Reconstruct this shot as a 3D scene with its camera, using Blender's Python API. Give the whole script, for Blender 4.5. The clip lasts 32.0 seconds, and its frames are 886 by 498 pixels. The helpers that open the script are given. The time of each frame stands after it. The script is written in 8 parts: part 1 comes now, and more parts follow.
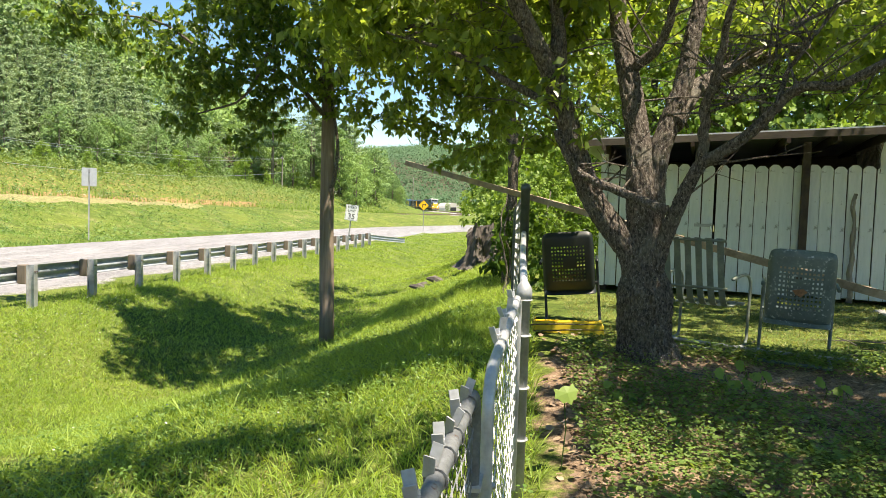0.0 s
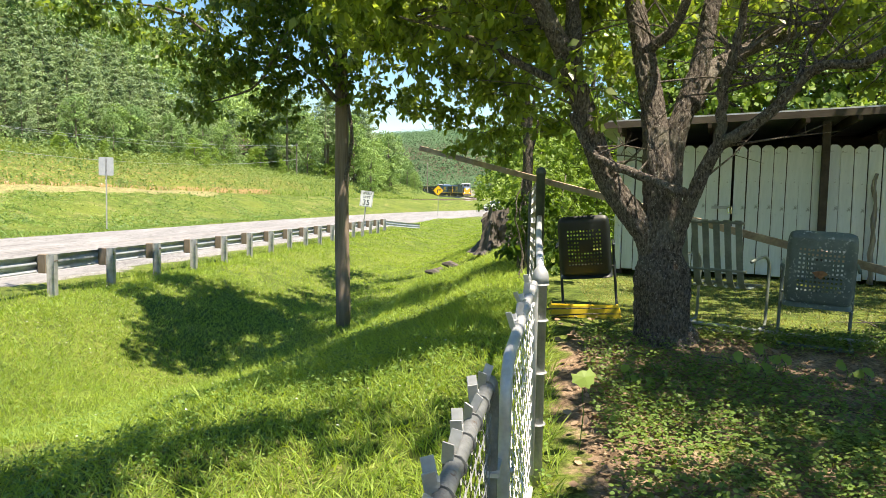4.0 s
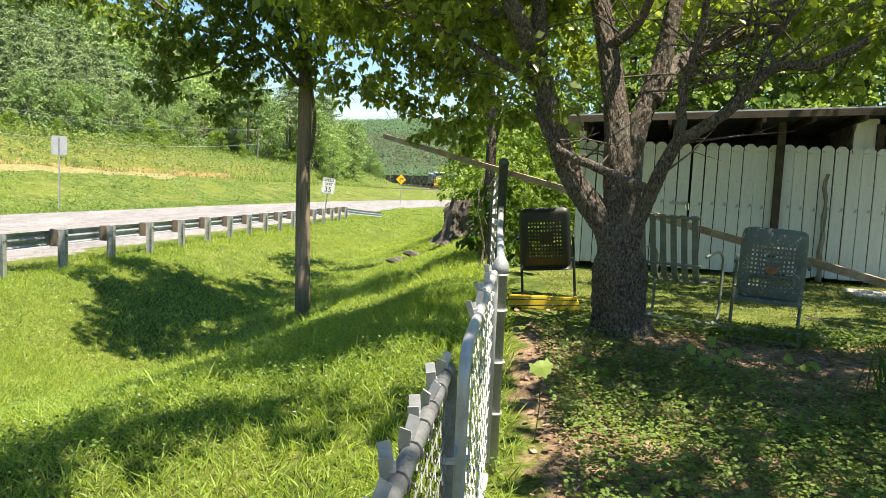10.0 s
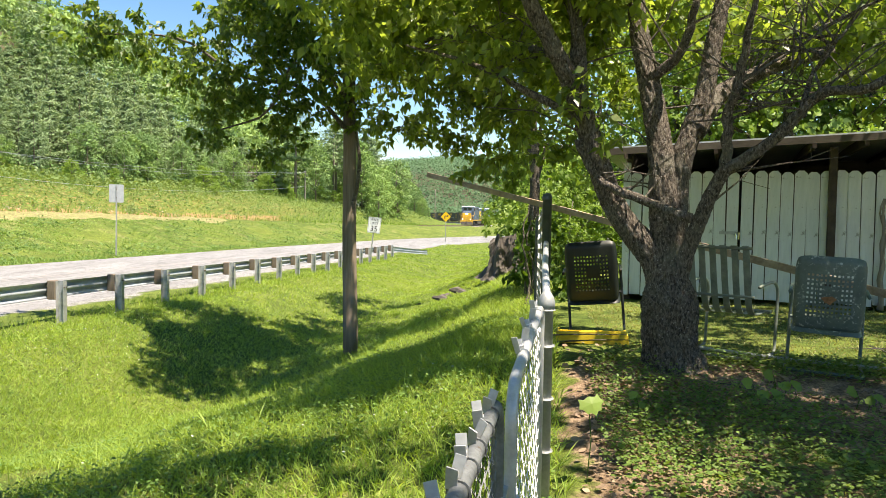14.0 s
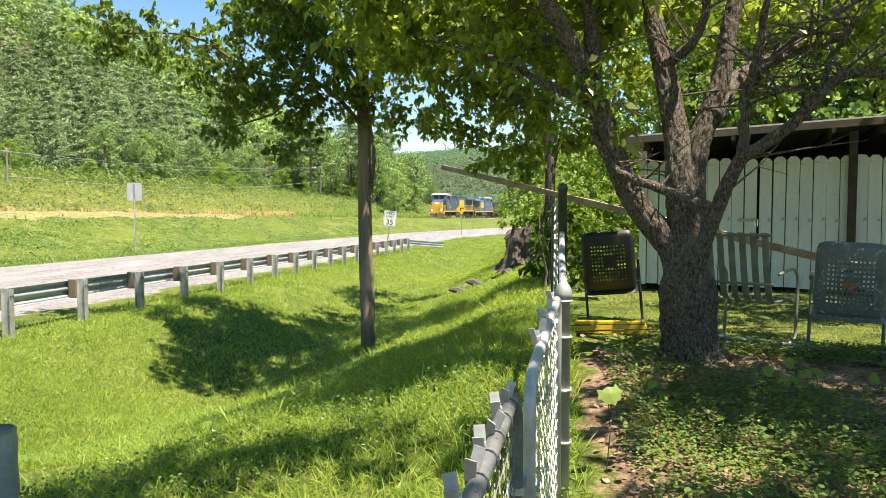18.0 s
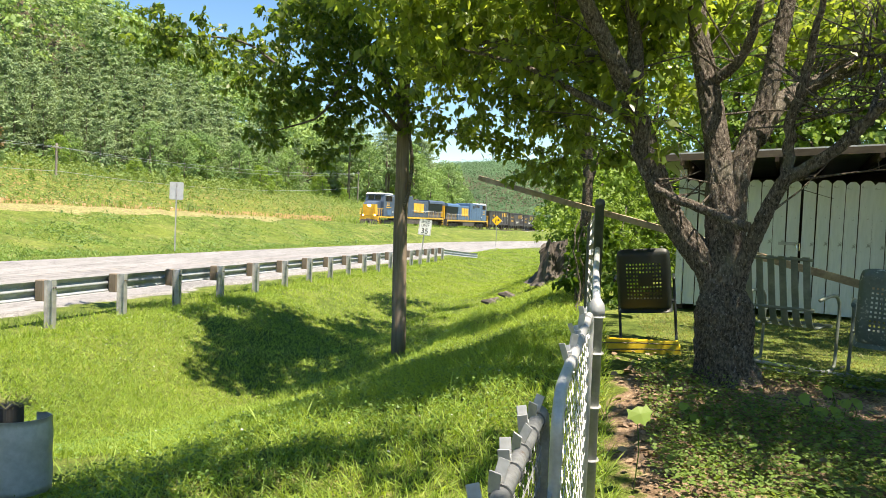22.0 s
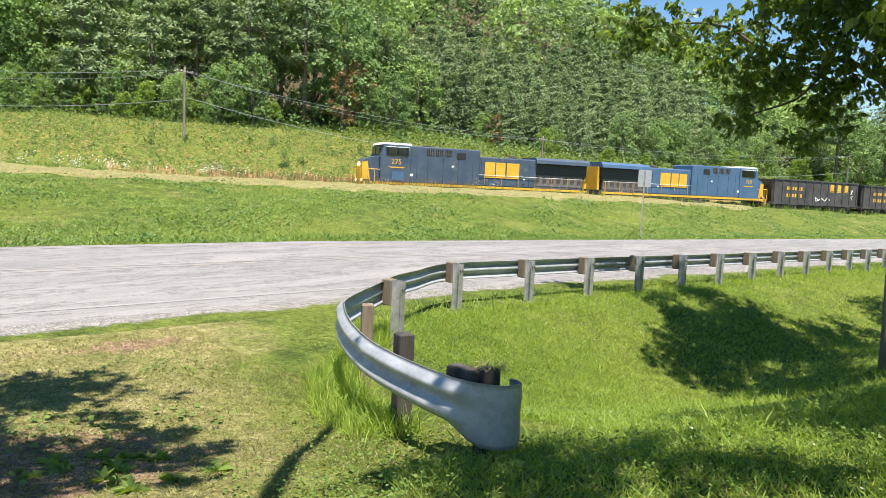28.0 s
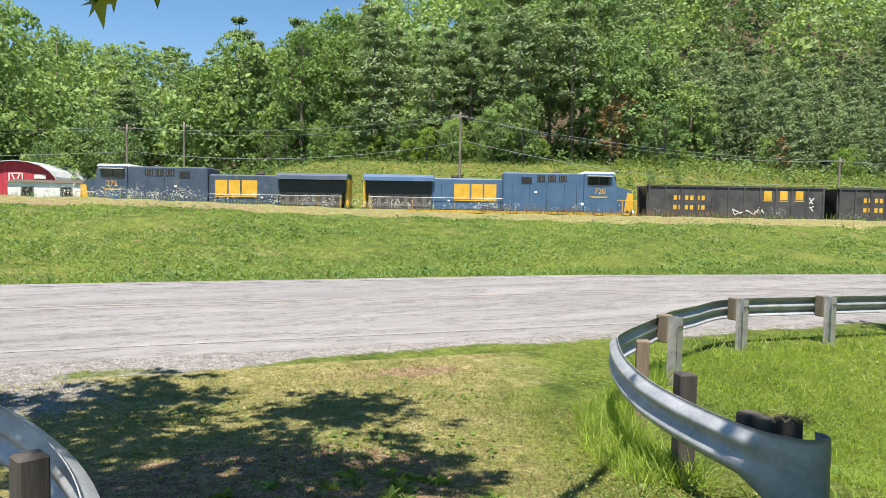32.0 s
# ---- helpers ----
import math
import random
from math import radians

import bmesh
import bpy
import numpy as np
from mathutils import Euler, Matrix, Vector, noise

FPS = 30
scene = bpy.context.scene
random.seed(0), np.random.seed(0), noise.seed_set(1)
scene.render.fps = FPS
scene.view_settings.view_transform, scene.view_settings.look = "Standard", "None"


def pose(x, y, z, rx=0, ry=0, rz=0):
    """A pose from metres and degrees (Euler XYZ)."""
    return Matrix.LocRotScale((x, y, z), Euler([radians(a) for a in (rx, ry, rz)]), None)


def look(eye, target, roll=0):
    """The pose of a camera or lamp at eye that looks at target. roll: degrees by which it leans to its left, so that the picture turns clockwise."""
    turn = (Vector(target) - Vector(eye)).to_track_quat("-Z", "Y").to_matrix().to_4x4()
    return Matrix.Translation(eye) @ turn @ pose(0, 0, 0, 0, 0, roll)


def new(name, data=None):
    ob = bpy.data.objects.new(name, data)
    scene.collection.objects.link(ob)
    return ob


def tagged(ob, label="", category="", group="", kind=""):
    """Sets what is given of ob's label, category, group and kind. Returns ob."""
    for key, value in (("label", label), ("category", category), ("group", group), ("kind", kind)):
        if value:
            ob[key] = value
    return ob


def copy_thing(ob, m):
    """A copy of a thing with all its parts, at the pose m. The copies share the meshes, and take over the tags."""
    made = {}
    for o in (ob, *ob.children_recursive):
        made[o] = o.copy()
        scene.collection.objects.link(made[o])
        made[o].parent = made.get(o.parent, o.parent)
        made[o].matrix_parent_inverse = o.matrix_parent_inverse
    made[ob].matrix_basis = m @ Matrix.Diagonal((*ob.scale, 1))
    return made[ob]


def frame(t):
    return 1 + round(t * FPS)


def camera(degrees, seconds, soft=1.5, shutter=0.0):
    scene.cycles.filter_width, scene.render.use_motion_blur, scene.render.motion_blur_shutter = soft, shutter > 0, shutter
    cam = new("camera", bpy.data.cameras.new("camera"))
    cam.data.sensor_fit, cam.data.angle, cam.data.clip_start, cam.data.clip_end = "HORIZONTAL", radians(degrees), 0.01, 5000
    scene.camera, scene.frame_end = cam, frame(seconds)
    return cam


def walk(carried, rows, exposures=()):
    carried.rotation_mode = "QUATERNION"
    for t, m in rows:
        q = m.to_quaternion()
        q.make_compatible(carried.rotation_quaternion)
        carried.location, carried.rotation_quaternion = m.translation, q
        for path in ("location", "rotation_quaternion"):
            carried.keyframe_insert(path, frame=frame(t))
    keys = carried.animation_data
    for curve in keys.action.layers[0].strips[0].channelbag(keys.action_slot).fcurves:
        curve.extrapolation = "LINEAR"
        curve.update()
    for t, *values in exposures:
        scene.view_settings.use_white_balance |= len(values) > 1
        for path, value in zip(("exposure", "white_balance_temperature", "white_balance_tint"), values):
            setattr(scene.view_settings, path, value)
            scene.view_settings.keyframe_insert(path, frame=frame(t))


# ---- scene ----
cam = camera(63.18, 32.0, soft=0.8)
EYE = 2.0  # height of the first eye over the road beside the guard rail
# seconds, x, y, z of the eye (from the standpoint), yaw, pitch, roll
ROWS = [
    (0, -0.002, -0.007, 0.002, -0.40, -3.46, -1.62),
    (0.5, -0.008, -0.011, 0.005, 0.23, -3.40, -1.65),
    (1, -0.009, -0.001, 0.004, 0.81, -3.62, -1.48),
    (1.5, -0.009, 0.007, 0.002, 1.21, -4.04, -1.22),
    (2, -0.007, 0.005, 0.001, 1.31, -4.51, -0.98),
    (2.5, -0.005, 0.004, 0.001, 1.14, -4.83, -0.88),
    (3, -0.005, -0.002, 0.004, 0.90, -4.83, -0.89),
    (3.5, -0.005, 0.003, 0.003, 0.74, -4.73, -0.98),
    (5.5, -0.004, -0.002, 0.003, 0.97, -4.62, -0.50),
    (6, -0.003, -0.006, 0.004, 0.99, -4.61, -0.36),
    (6.5, -0.002, -0.003, 0.003, 0.94, -4.60, -0.40),
    (7, -0.001, 0.000, 0.001, 0.81, -4.79, -0.70),
    (7.5, -0.002, -0.008, 0.004, 0.60, -5.24, -1.02),
    (8, -0.006, 0.004, -0.000, 0.42, -5.73, -1.42),
    (8.5, -0.006, -0.012, 0.001, 0.25, -6.16, -1.77),
    (9, -0.004, 0.006, -0.003, -0.31, -6.18, -2.15),
    (9.5, -0.004, 0.001, -0.002, -1.12, -5.94, -2.32),
    (10, -0.004, 0.003, -0.003, -2.19, -5.40, -2.46),
    (10.5, -0.003, 0.009, -0.004, -3.24, -4.75, -2.58),
    (11, -0.002, -0.001, -0.003, -3.75, -4.14, -2.57),
    (11.5, 0.001, -0.026, 0.002, -3.45, -3.72, -2.39),
    (12, 0.010, -0.000, -0.004, -2.68, -3.35, -2.07),
    (12.5, 0.008, 0.009, -0.004, -1.48, -3.10, -1.60),
    (13, 0.003, -0.002, -0.001, -0.21, -2.92, -1.16),
    (13.5, 0.004, -0.016, 0.002, 0.76, -2.73, -0.86),
    (14, 0.003, -0.007, 0.001, 1.36, -2.60, -0.82),
    (14.5, 0.003, -0.004, -0.000, 1.63, -2.57, -0.86),
    (16.5, 0.004, -0.006, 0.001, 2.51, -2.68, -0.60),
    (17, 0.004, -0.006, 0.001, 2.68, -2.69, -0.31),
    (17.5, 0.005, -0.006, 0.000, 2.69, -2.87, -0.01),
    (18, 0.005, -0.004, -0.000, 2.59, -3.21, 0.21),
    (18.5, 0.006, -0.009, -0.001, 2.58, -3.58, 0.28),
    (19, 0.004, 0.000, -0.002, 2.60, -3.84, 0.26),
    (19.5, 0.005, -0.001, -0.001, 2.87, -3.85, 0.14),
    (20, 0.003, -0.002, -0.001, 3.15, -3.68, -0.16),
    (20.5, 0.003, -0.000, -0.002, 3.46, -3.41, -0.55),
    (21, 0.004, 0.002, -0.002, 3.89, -3.12, -1.00),
    (21.5, 0.005, 0.002, -0.002, 4.57, -2.76, -1.50),
    (22, 0.006, -0.005, -0.002, 5.41, -2.44, -2.09),
    (22.5, 0.003, 0.007, -0.003, 6.27, -2.27, -2.56),
    (23, 0.001, 0.005, -0.003, 7.22, -2.31, -2.83),
    (23.5, 0.002, 0.009, -0.003, 8.39, -2.60, -2.58),
    (24, 0.002, 0.004, -0.001, 9.81, -3.20, -2.06),
    (24.5, 0.001, 0.001, 0.000, 11.50, -3.92, -1.42),
    (26.5, 0.024, 0.054, 0.014, 24.00, -4.69, -1.42),
    (27, 0.066, 0.068, 0.038, 31.39, -6.16, -2.18),
    (27.5, 0.055, 0.051, 0.037, 40.19, -2.83, -1.12),
    (28, 0.029, 0.052, 0.041, 41.33, -5.00, -2.56),
    (28.5, 0.008, 0.084, 0.037, 46.16, -2.95, -0.25),
    (29, -0.023, 0.093, 0.030, 50.20, -1.73, -0.33),
    (29.5, -0.050, 0.090, 0.025, 54.59, -2.20, -1.09),
    (30, -0.060, 0.083, 0.027, 58.15, -2.59, -1.17),
    (30.5, -0.057, 0.071, 0.024, 60.66, -2.63, -1.01),
    (31, -0.067, 0.076, 0.023, 61.94, -2.76, -0.97),
    (31.5, -0.065, 0.075, 0.022, 62.48, -2.82, -0.93),
    (32, -0.072, 0.075, 0.021, 62.31, -2.94, -0.95),
]
walk(cam, [(t, pose(x, y, EYE + z, 90 + pitch, roll, yaw)) for t, x, y, z, yaw, pitch, roll in ROWS],
     exposures=[(0.0, 1.32, 7900, 12), (24.5, 1.28, 7900, 12), (27.0, 1.04, 7400, 12), (29.0, 0.90, 7300, 12), (32.0, 0.82, 7300, 12)])

# ---- light: high summer sun from the right, clear sky ----
SUN_ELEV, SUN_DIR = radians(69), Vector((0.80, -0.60))
world = bpy.data.worlds.new("sky")
scene.world = world
world.use_nodes = True
wn = world.node_tree.nodes
sky = wn.new("ShaderNodeTexSky")
sky.sky_type, sky.sun_disc = "NISHITA", False
sky.sun_elevation, sky.sun_rotation = SUN_ELEV, math.atan2(SUN_DIR.x, SUN_DIR.y)
sky.air_density, sky.dust_density, sky.ozone_density = 1.0, 0.0, 4.0
wn["Background"].inputs["Strength"].default_value = 0.098
deep = wn.new("ShaderNodeHueSaturation")
deep.inputs["Saturation"].default_value, deep.inputs["Value"].default_value = 1.20, 1.0
world.node_tree.links.new(sky.outputs["Color"], deep.inputs["Color"])
world.node_tree.links.new(deep.outputs["Color"], wn["Background"].inputs["Color"])
sun = new("sun", bpy.data.lights.new("sun", "SUN"))
sun.data.energy, sun.data.angle, sun.data.color = 5.0, radians(0.55), (1.0, 0.972, 0.925)
sun.matrix_world = look((SUN_DIR.x * 40, SUN_DIR.y * 40, 40 * math.tan(SUN_ELEV) + 2), (0, 0, 2))

# ---- materials ----
def nodes_of(name):
    m = bpy.data.materials.new(name)
    m.use_nodes = True
    nt = m.node_tree
    return m, nt, nt.nodes["Principled BSDF"]


def noise_tex(nt, scale, detail=4.0, rough=0.6, space="Object", stretch=None):
    co = nt.nodes.new("ShaderNodeTexCoord")
    tex = nt.nodes.new("ShaderNodeTexNoise")
    tex.inputs["Scale"].default_value, tex.inputs["Detail"].default_value, tex.inputs["Roughness"].default_value = scale, detail, rough
    if stretch:
        mp = nt.nodes.new("ShaderNodeMapping")
        mp.inputs["Scale"].default_value = stretch
        nt.links.new(co.outputs[space], mp.inputs["Vector"])
        nt.links.new(mp.outputs["Vector"], tex.inputs["Vector"])
    else:
        nt.links.new(co.outputs[space], tex.inputs["Vector"])
    return tex.outputs["Fac"]


def ramp(nt, fac, stops):
    r = nt.nodes.new("ShaderNodeValToRGB")
    e = r.color_ramp.elements
    while len(e) < len(stops):
        e.new(0.5)
    for el, (p, c) in zip(e, stops):
        el.position, el.color = p, (*c, 1)
    nt.links.new(fac, r.inputs["Fac"])
    return r.outputs["Color"]


def mixc(nt, fac, a, b, mode="MIX"):
    m = nt.nodes.new("ShaderNodeMix")
    m.data_type, m.blend_type = "RGBA", mode
    for sock, v in ((m.inputs["Factor"], fac), (m.inputs["A"], a), (m.inputs["B"], b)):
        if isinstance(v, (int, float)):
            sock.default_value = v
        elif isinstance(v, tuple):
            sock.default_value = (*v, 1)
        else:
            nt.links.new(v, sock)
    return m.outputs["Result"]


def maths(nt, op, a, b=0.0):
    m = nt.nodes.new("ShaderNodeMath")
    m.operation = op
    for sock, v in zip(m.inputs, (a, b)):
        if isinstance(v, (int, float)):
            sock.default_value = v
        else:
            nt.links.new(v, sock)
    return m.outputs[0]


def bump(nt, bsdf, h, strength, dist):
    b = nt.nodes.new("ShaderNodeBump")
    b.inputs["Strength"].default_value, b.inputs["Distance"].default_value = strength, dist
    nt.links.new(h, b.inputs["Height"])
    nt.links.new(b.outputs["Normal"], bsdf.inputs["Normal"])


def surface(name, dark, light, scale, rough=0.7, metal=0.0, grain=0.0, grain_scale=60.0, stretch=None, wear=None, wear_scale=3.0, wear_at=0.62, spec=0.5, depth=0.01):
    """A painted, wooden, metal or mineral surface: two tones at a coarse scale, a fine grain, and worn patches."""
    m, nt, b = nodes_of(name)
    n1 = noise_tex(nt, scale, 5, 0.65, stretch=stretch)
    col = ramp(nt, n1, [(0.32, dark), (0.68, light)])
    if wear:
        n2 = noise_tex(nt, wear_scale, 8, 0.7)
        f = ramp(nt, n2, [(wear_at, (0, 0, 0)), (wear_at + 0.06, (1, 1, 1))])
        col = mixc(nt, f, col, wear)
    g = noise_tex(nt, grain_scale, 3, 0.6, stretch=stretch)
    col = mixc(nt, 0.25, col, ramp(nt, g, [(0.3, (0.35, 0.35, 0.35)), (0.7, (0.75, 0.75, 0.75))]), "OVERLAY")
    nt.links.new(col, b.inputs["Base Color"])
    b.inputs["Roughness"].default_value, b.inputs["Metallic"].default_value = rough, metal
    b.inputs["Specular IOR Level"].default_value = spec
    if grain:
        bump(nt, b, g, grain, depth)
    return m


def leafy(name, dark, light, trans=0.5, tint=(1.35, 1.25, 0.5), island=True, rough=0.5, patch=0.35, each=0.40, gloss=0.35):
    """Leaves: each one its own tone, light shining through the blade."""
    m, nt, b = nodes_of(name)
    if island:
        fac = nt.nodes.new("ShaderNodeNewGeometry").outputs["Random Per Island"]
    else:
        fac = noise_tex(nt, 2.0)
    n = noise_tex(nt, patch, 3, 0.6)
    one = nt.nodes.new("ShaderNodeObjectInfo").outputs["Random"]
    f2 = maths(nt, "ADD", maths(nt, "MULTIPLY", fac, each), maths(nt, "ADD", maths(nt, "MULTIPLY", n, 0.55), maths(nt, "MULTIPLY", one, 0.25)))
    col = ramp(nt, f2, [(0.28 - 0.5 * (0.4 - each), dark), (0.88 - 0.5 * (0.4 - each), light)])
    nt.links.new(col, b.inputs["Base Color"])
    b.inputs["Roughness"].default_value = rough
    b.inputs["Specular IOR Level"].default_value = gloss if each > 0.3 else 0.1
    tr = nt.nodes.new("ShaderNodeBsdfTranslucent")
    nt.links.new(mixc(nt, 1.0, col, tint, "MULTIPLY"), tr.inputs["Color"])
    mix = nt.nodes.new("ShaderNodeMixShader")
    mix.inputs["Fac"].default_value = trans
    nt.links.new(b.outputs[0], mix.inputs[1])
    nt.links.new(tr.outputs[0], mix.inputs[2])
    nt.links.new(mix.outputs[0], nt.nodes["Material Output"].inputs["Surface"])
    return m


def bark_material():
    """Rough furrowed bark with pale lichen flecks."""
    m, nt, b = nodes_of("bark")
    f = noise_tex(nt, 70.0, 5, 0.65, stretch=(1, 1, 0.42))
    col = ramp(nt, f, [(0.38, (0.045, 0.036, 0.029)), (0.52, (0.135, 0.112, 0.092)), (0.66, (0.250, 0.218, 0.184))])
    big = noise_tex(nt, 4.0, 4, 0.6)
    col = mixc(nt, ramp(nt, big, [(0.5, (0, 0, 0)), (0.7, (0.5, 0.5, 0.5))]), col, (0.22, 0.215, 0.17))
    fl = noise_tex(nt, 75.0, 3, 0.7)
    col = mixc(nt, ramp(nt, fl, [(0.62, (0, 0, 0)), (0.66, (1, 1, 1))]), col, (0.40, 0.385, 0.345))
    nt.links.new(col, b.inputs["Base Color"])
    b.inputs["Roughness"].default_value, b.inputs["Specular IOR Level"].default_value = 0.95, 0.2
    bump(nt, b, f, 1.0, 0.03)
    return m


def ground_material():
    """Turf with bare earth patches, dry tufts and red cut earth by where they lie in the plan."""
    m, nt, b = nodes_of("turf")
    big = noise_tex(nt, 0.22, 4, 0.6)
    mid = noise_tex(nt, 1.7, 5, 0.65)
    fine = noise_tex(nt, 34.0, 6, 0.8)
    tuft = noise_tex(nt, 9.0, 5, 0.7)
    grass = ramp(nt, mid, [(0.3, (0.040, 0.066, 0.014)), (0.5, (0.085, 0.122, 0.024)), (0.7, (0.175, 0.205, 0.050))])
    grass = mixc(nt, ramp(nt, big, [(0.45, (0, 0, 0)), (0.7, (1, 1, 1))]), grass, (0.125, 0.158, 0.030))
    vc = nt.nodes.new("ShaderNodeVertexColor")
    vc.layer_name = "soil"
    sep = nt.nodes.new("ShaderNodeSeparateColor")
    nt.links.new(vc.outputs["Color"], sep.inputs["Color"])
    dry = ramp(nt, noise_tex(nt, 3.2, 6, 0.7), [(0.3, (0.120, 0.125, 0.040)), (0.55, (0.240, 0.225, 0.095)), (0.75, (0.350, 0.295, 0.165))])
    spots = maths(nt, "ADD", vc.outputs["Alpha"], maths(nt, "SUBTRACT", noise_tex(nt, 0.55, 6, 0.75), 0.5))
    grass = mixc(nt, ramp(nt, spots, [(0.40, (0, 0, 0)), (0.62, (1, 1, 1))]), grass, dry)
    brk = maths(nt, "SUBTRACT", noise_tex(nt, 2.6, 7, 0.75), 0.5)
    earth = ramp(nt, noise_tex(nt, 7.0, 6, 0.7), [(0.3, (0.125, 0.080, 0.050)), (0.7, (0.345, 0.245, 0.165))])
    red = ramp(nt, noise_tex(nt, 1.2, 6, 0.7), [(0.3, (0.235, 0.120, 0.062)), (0.7, (0.380, 0.240, 0.125))])
    gravel = ramp(nt, noise_tex(nt, 45.0, 3, 0.8), [(0.36, (0.125, 0.120, 0.115)), (0.64, (0.37, 0.355, 0.345))])

    def mask(chan, gain):
        v = maths(nt, "ADD", sep.outputs[chan], maths(nt, "MULTIPLY", brk, gain))
        return ramp(nt, v, [(0.42, (0, 0, 0)), (0.58, (1, 1, 1))])
    col = mixc(nt, mask("Red", 1.5), grass, earth)
    col = mixc(nt, mask("Green", 2.2), col, red)
    col = mixc(nt, mask("Blue", 0.7), col, gravel)
    wood = nt.nodes.new("ShaderNodeVertexColor")
    wood.layer_name = "woodland_floor"
    wsep = nt.nodes.new("ShaderNodeSeparateColor")
    nt.links.new(wood.outputs["Color"], wsep.inputs["Color"])
    mould = ramp(nt, noise_tex(nt, 0.9, 6, 0.7), [(0.3, (0.040, 0.034, 0.020)), (0.7, (0.105, 0.085, 0.052))])
    col = mixc(nt, wsep.outputs["Red"], col, mould)
    col = mixc(nt, 0.75, col, ramp(nt, fine, [(0.38, (0.16, 0.16, 0.16)), (0.62, (0.86, 0.86, 0.86))]), "OVERLAY")
    col = mixc(nt, 0.5, col, ramp(nt, tuft, [(0.36, (0.22, 0.22, 0.22)), (0.64, (0.82, 0.82, 0.82))]), "OVERLAY")
    nt.links.new(col, b.inputs["Base Color"])
    b.inputs["Roughness"].default_value, b.inputs["Specular IOR Level"].default_value = 0.95, 0.15
    bump(nt, b, fine, 0.8, 0.03)
    return m


def road_material():
    m, nt, b = nodes_of("old_asphalt")
    big = noise_tex(nt, 0.5, 4, 0.6, stretch=(2.5, 0.25, 1))
    fine = noise_tex(nt, 48.0, 6, 0.85)
    col = ramp(nt, big, [(0.3, (0.184, 0.180, 0.179)), (0.7, (0.270, 0.264, 0.262))])
    col = mixc(nt, 0.7, col, ramp(nt, fine, [(0.36, (0.18, 0.18, 0.18)), (0.64, (0.84, 0.84, 0.84))]), "OVERLAY")
    streak = noise_tex(nt, 2.2, 6, 0.75, stretch=(2.0, 0.40, 1))
    col = mixc(nt, 0.26, col, ramp(nt, streak, [(0.36, (0.26, 0.26, 0.26)), (0.64, (0.74, 0.74, 0.74))]), "OVERLAY")
    crack = noise_tex(nt, 0.8, 9, 0.72, stretch=(1.5, 0.30, 1))
    c = ramp(nt, crack, [(0.485, (0, 0, 0)), (0.5, (1, 1, 1)), (0.515, (0, 0, 0))])
    col = mixc(nt, maths(nt, "MULTIPLY", c, 0.75), col, (0.06, 0.056, 0.053))
    nt.links.new(col, b.inputs["Base Color"])
    b.inputs["Roughness"].default_value = 0.88
    bump(nt, b, fine, 0.35, 0.01)
    return m


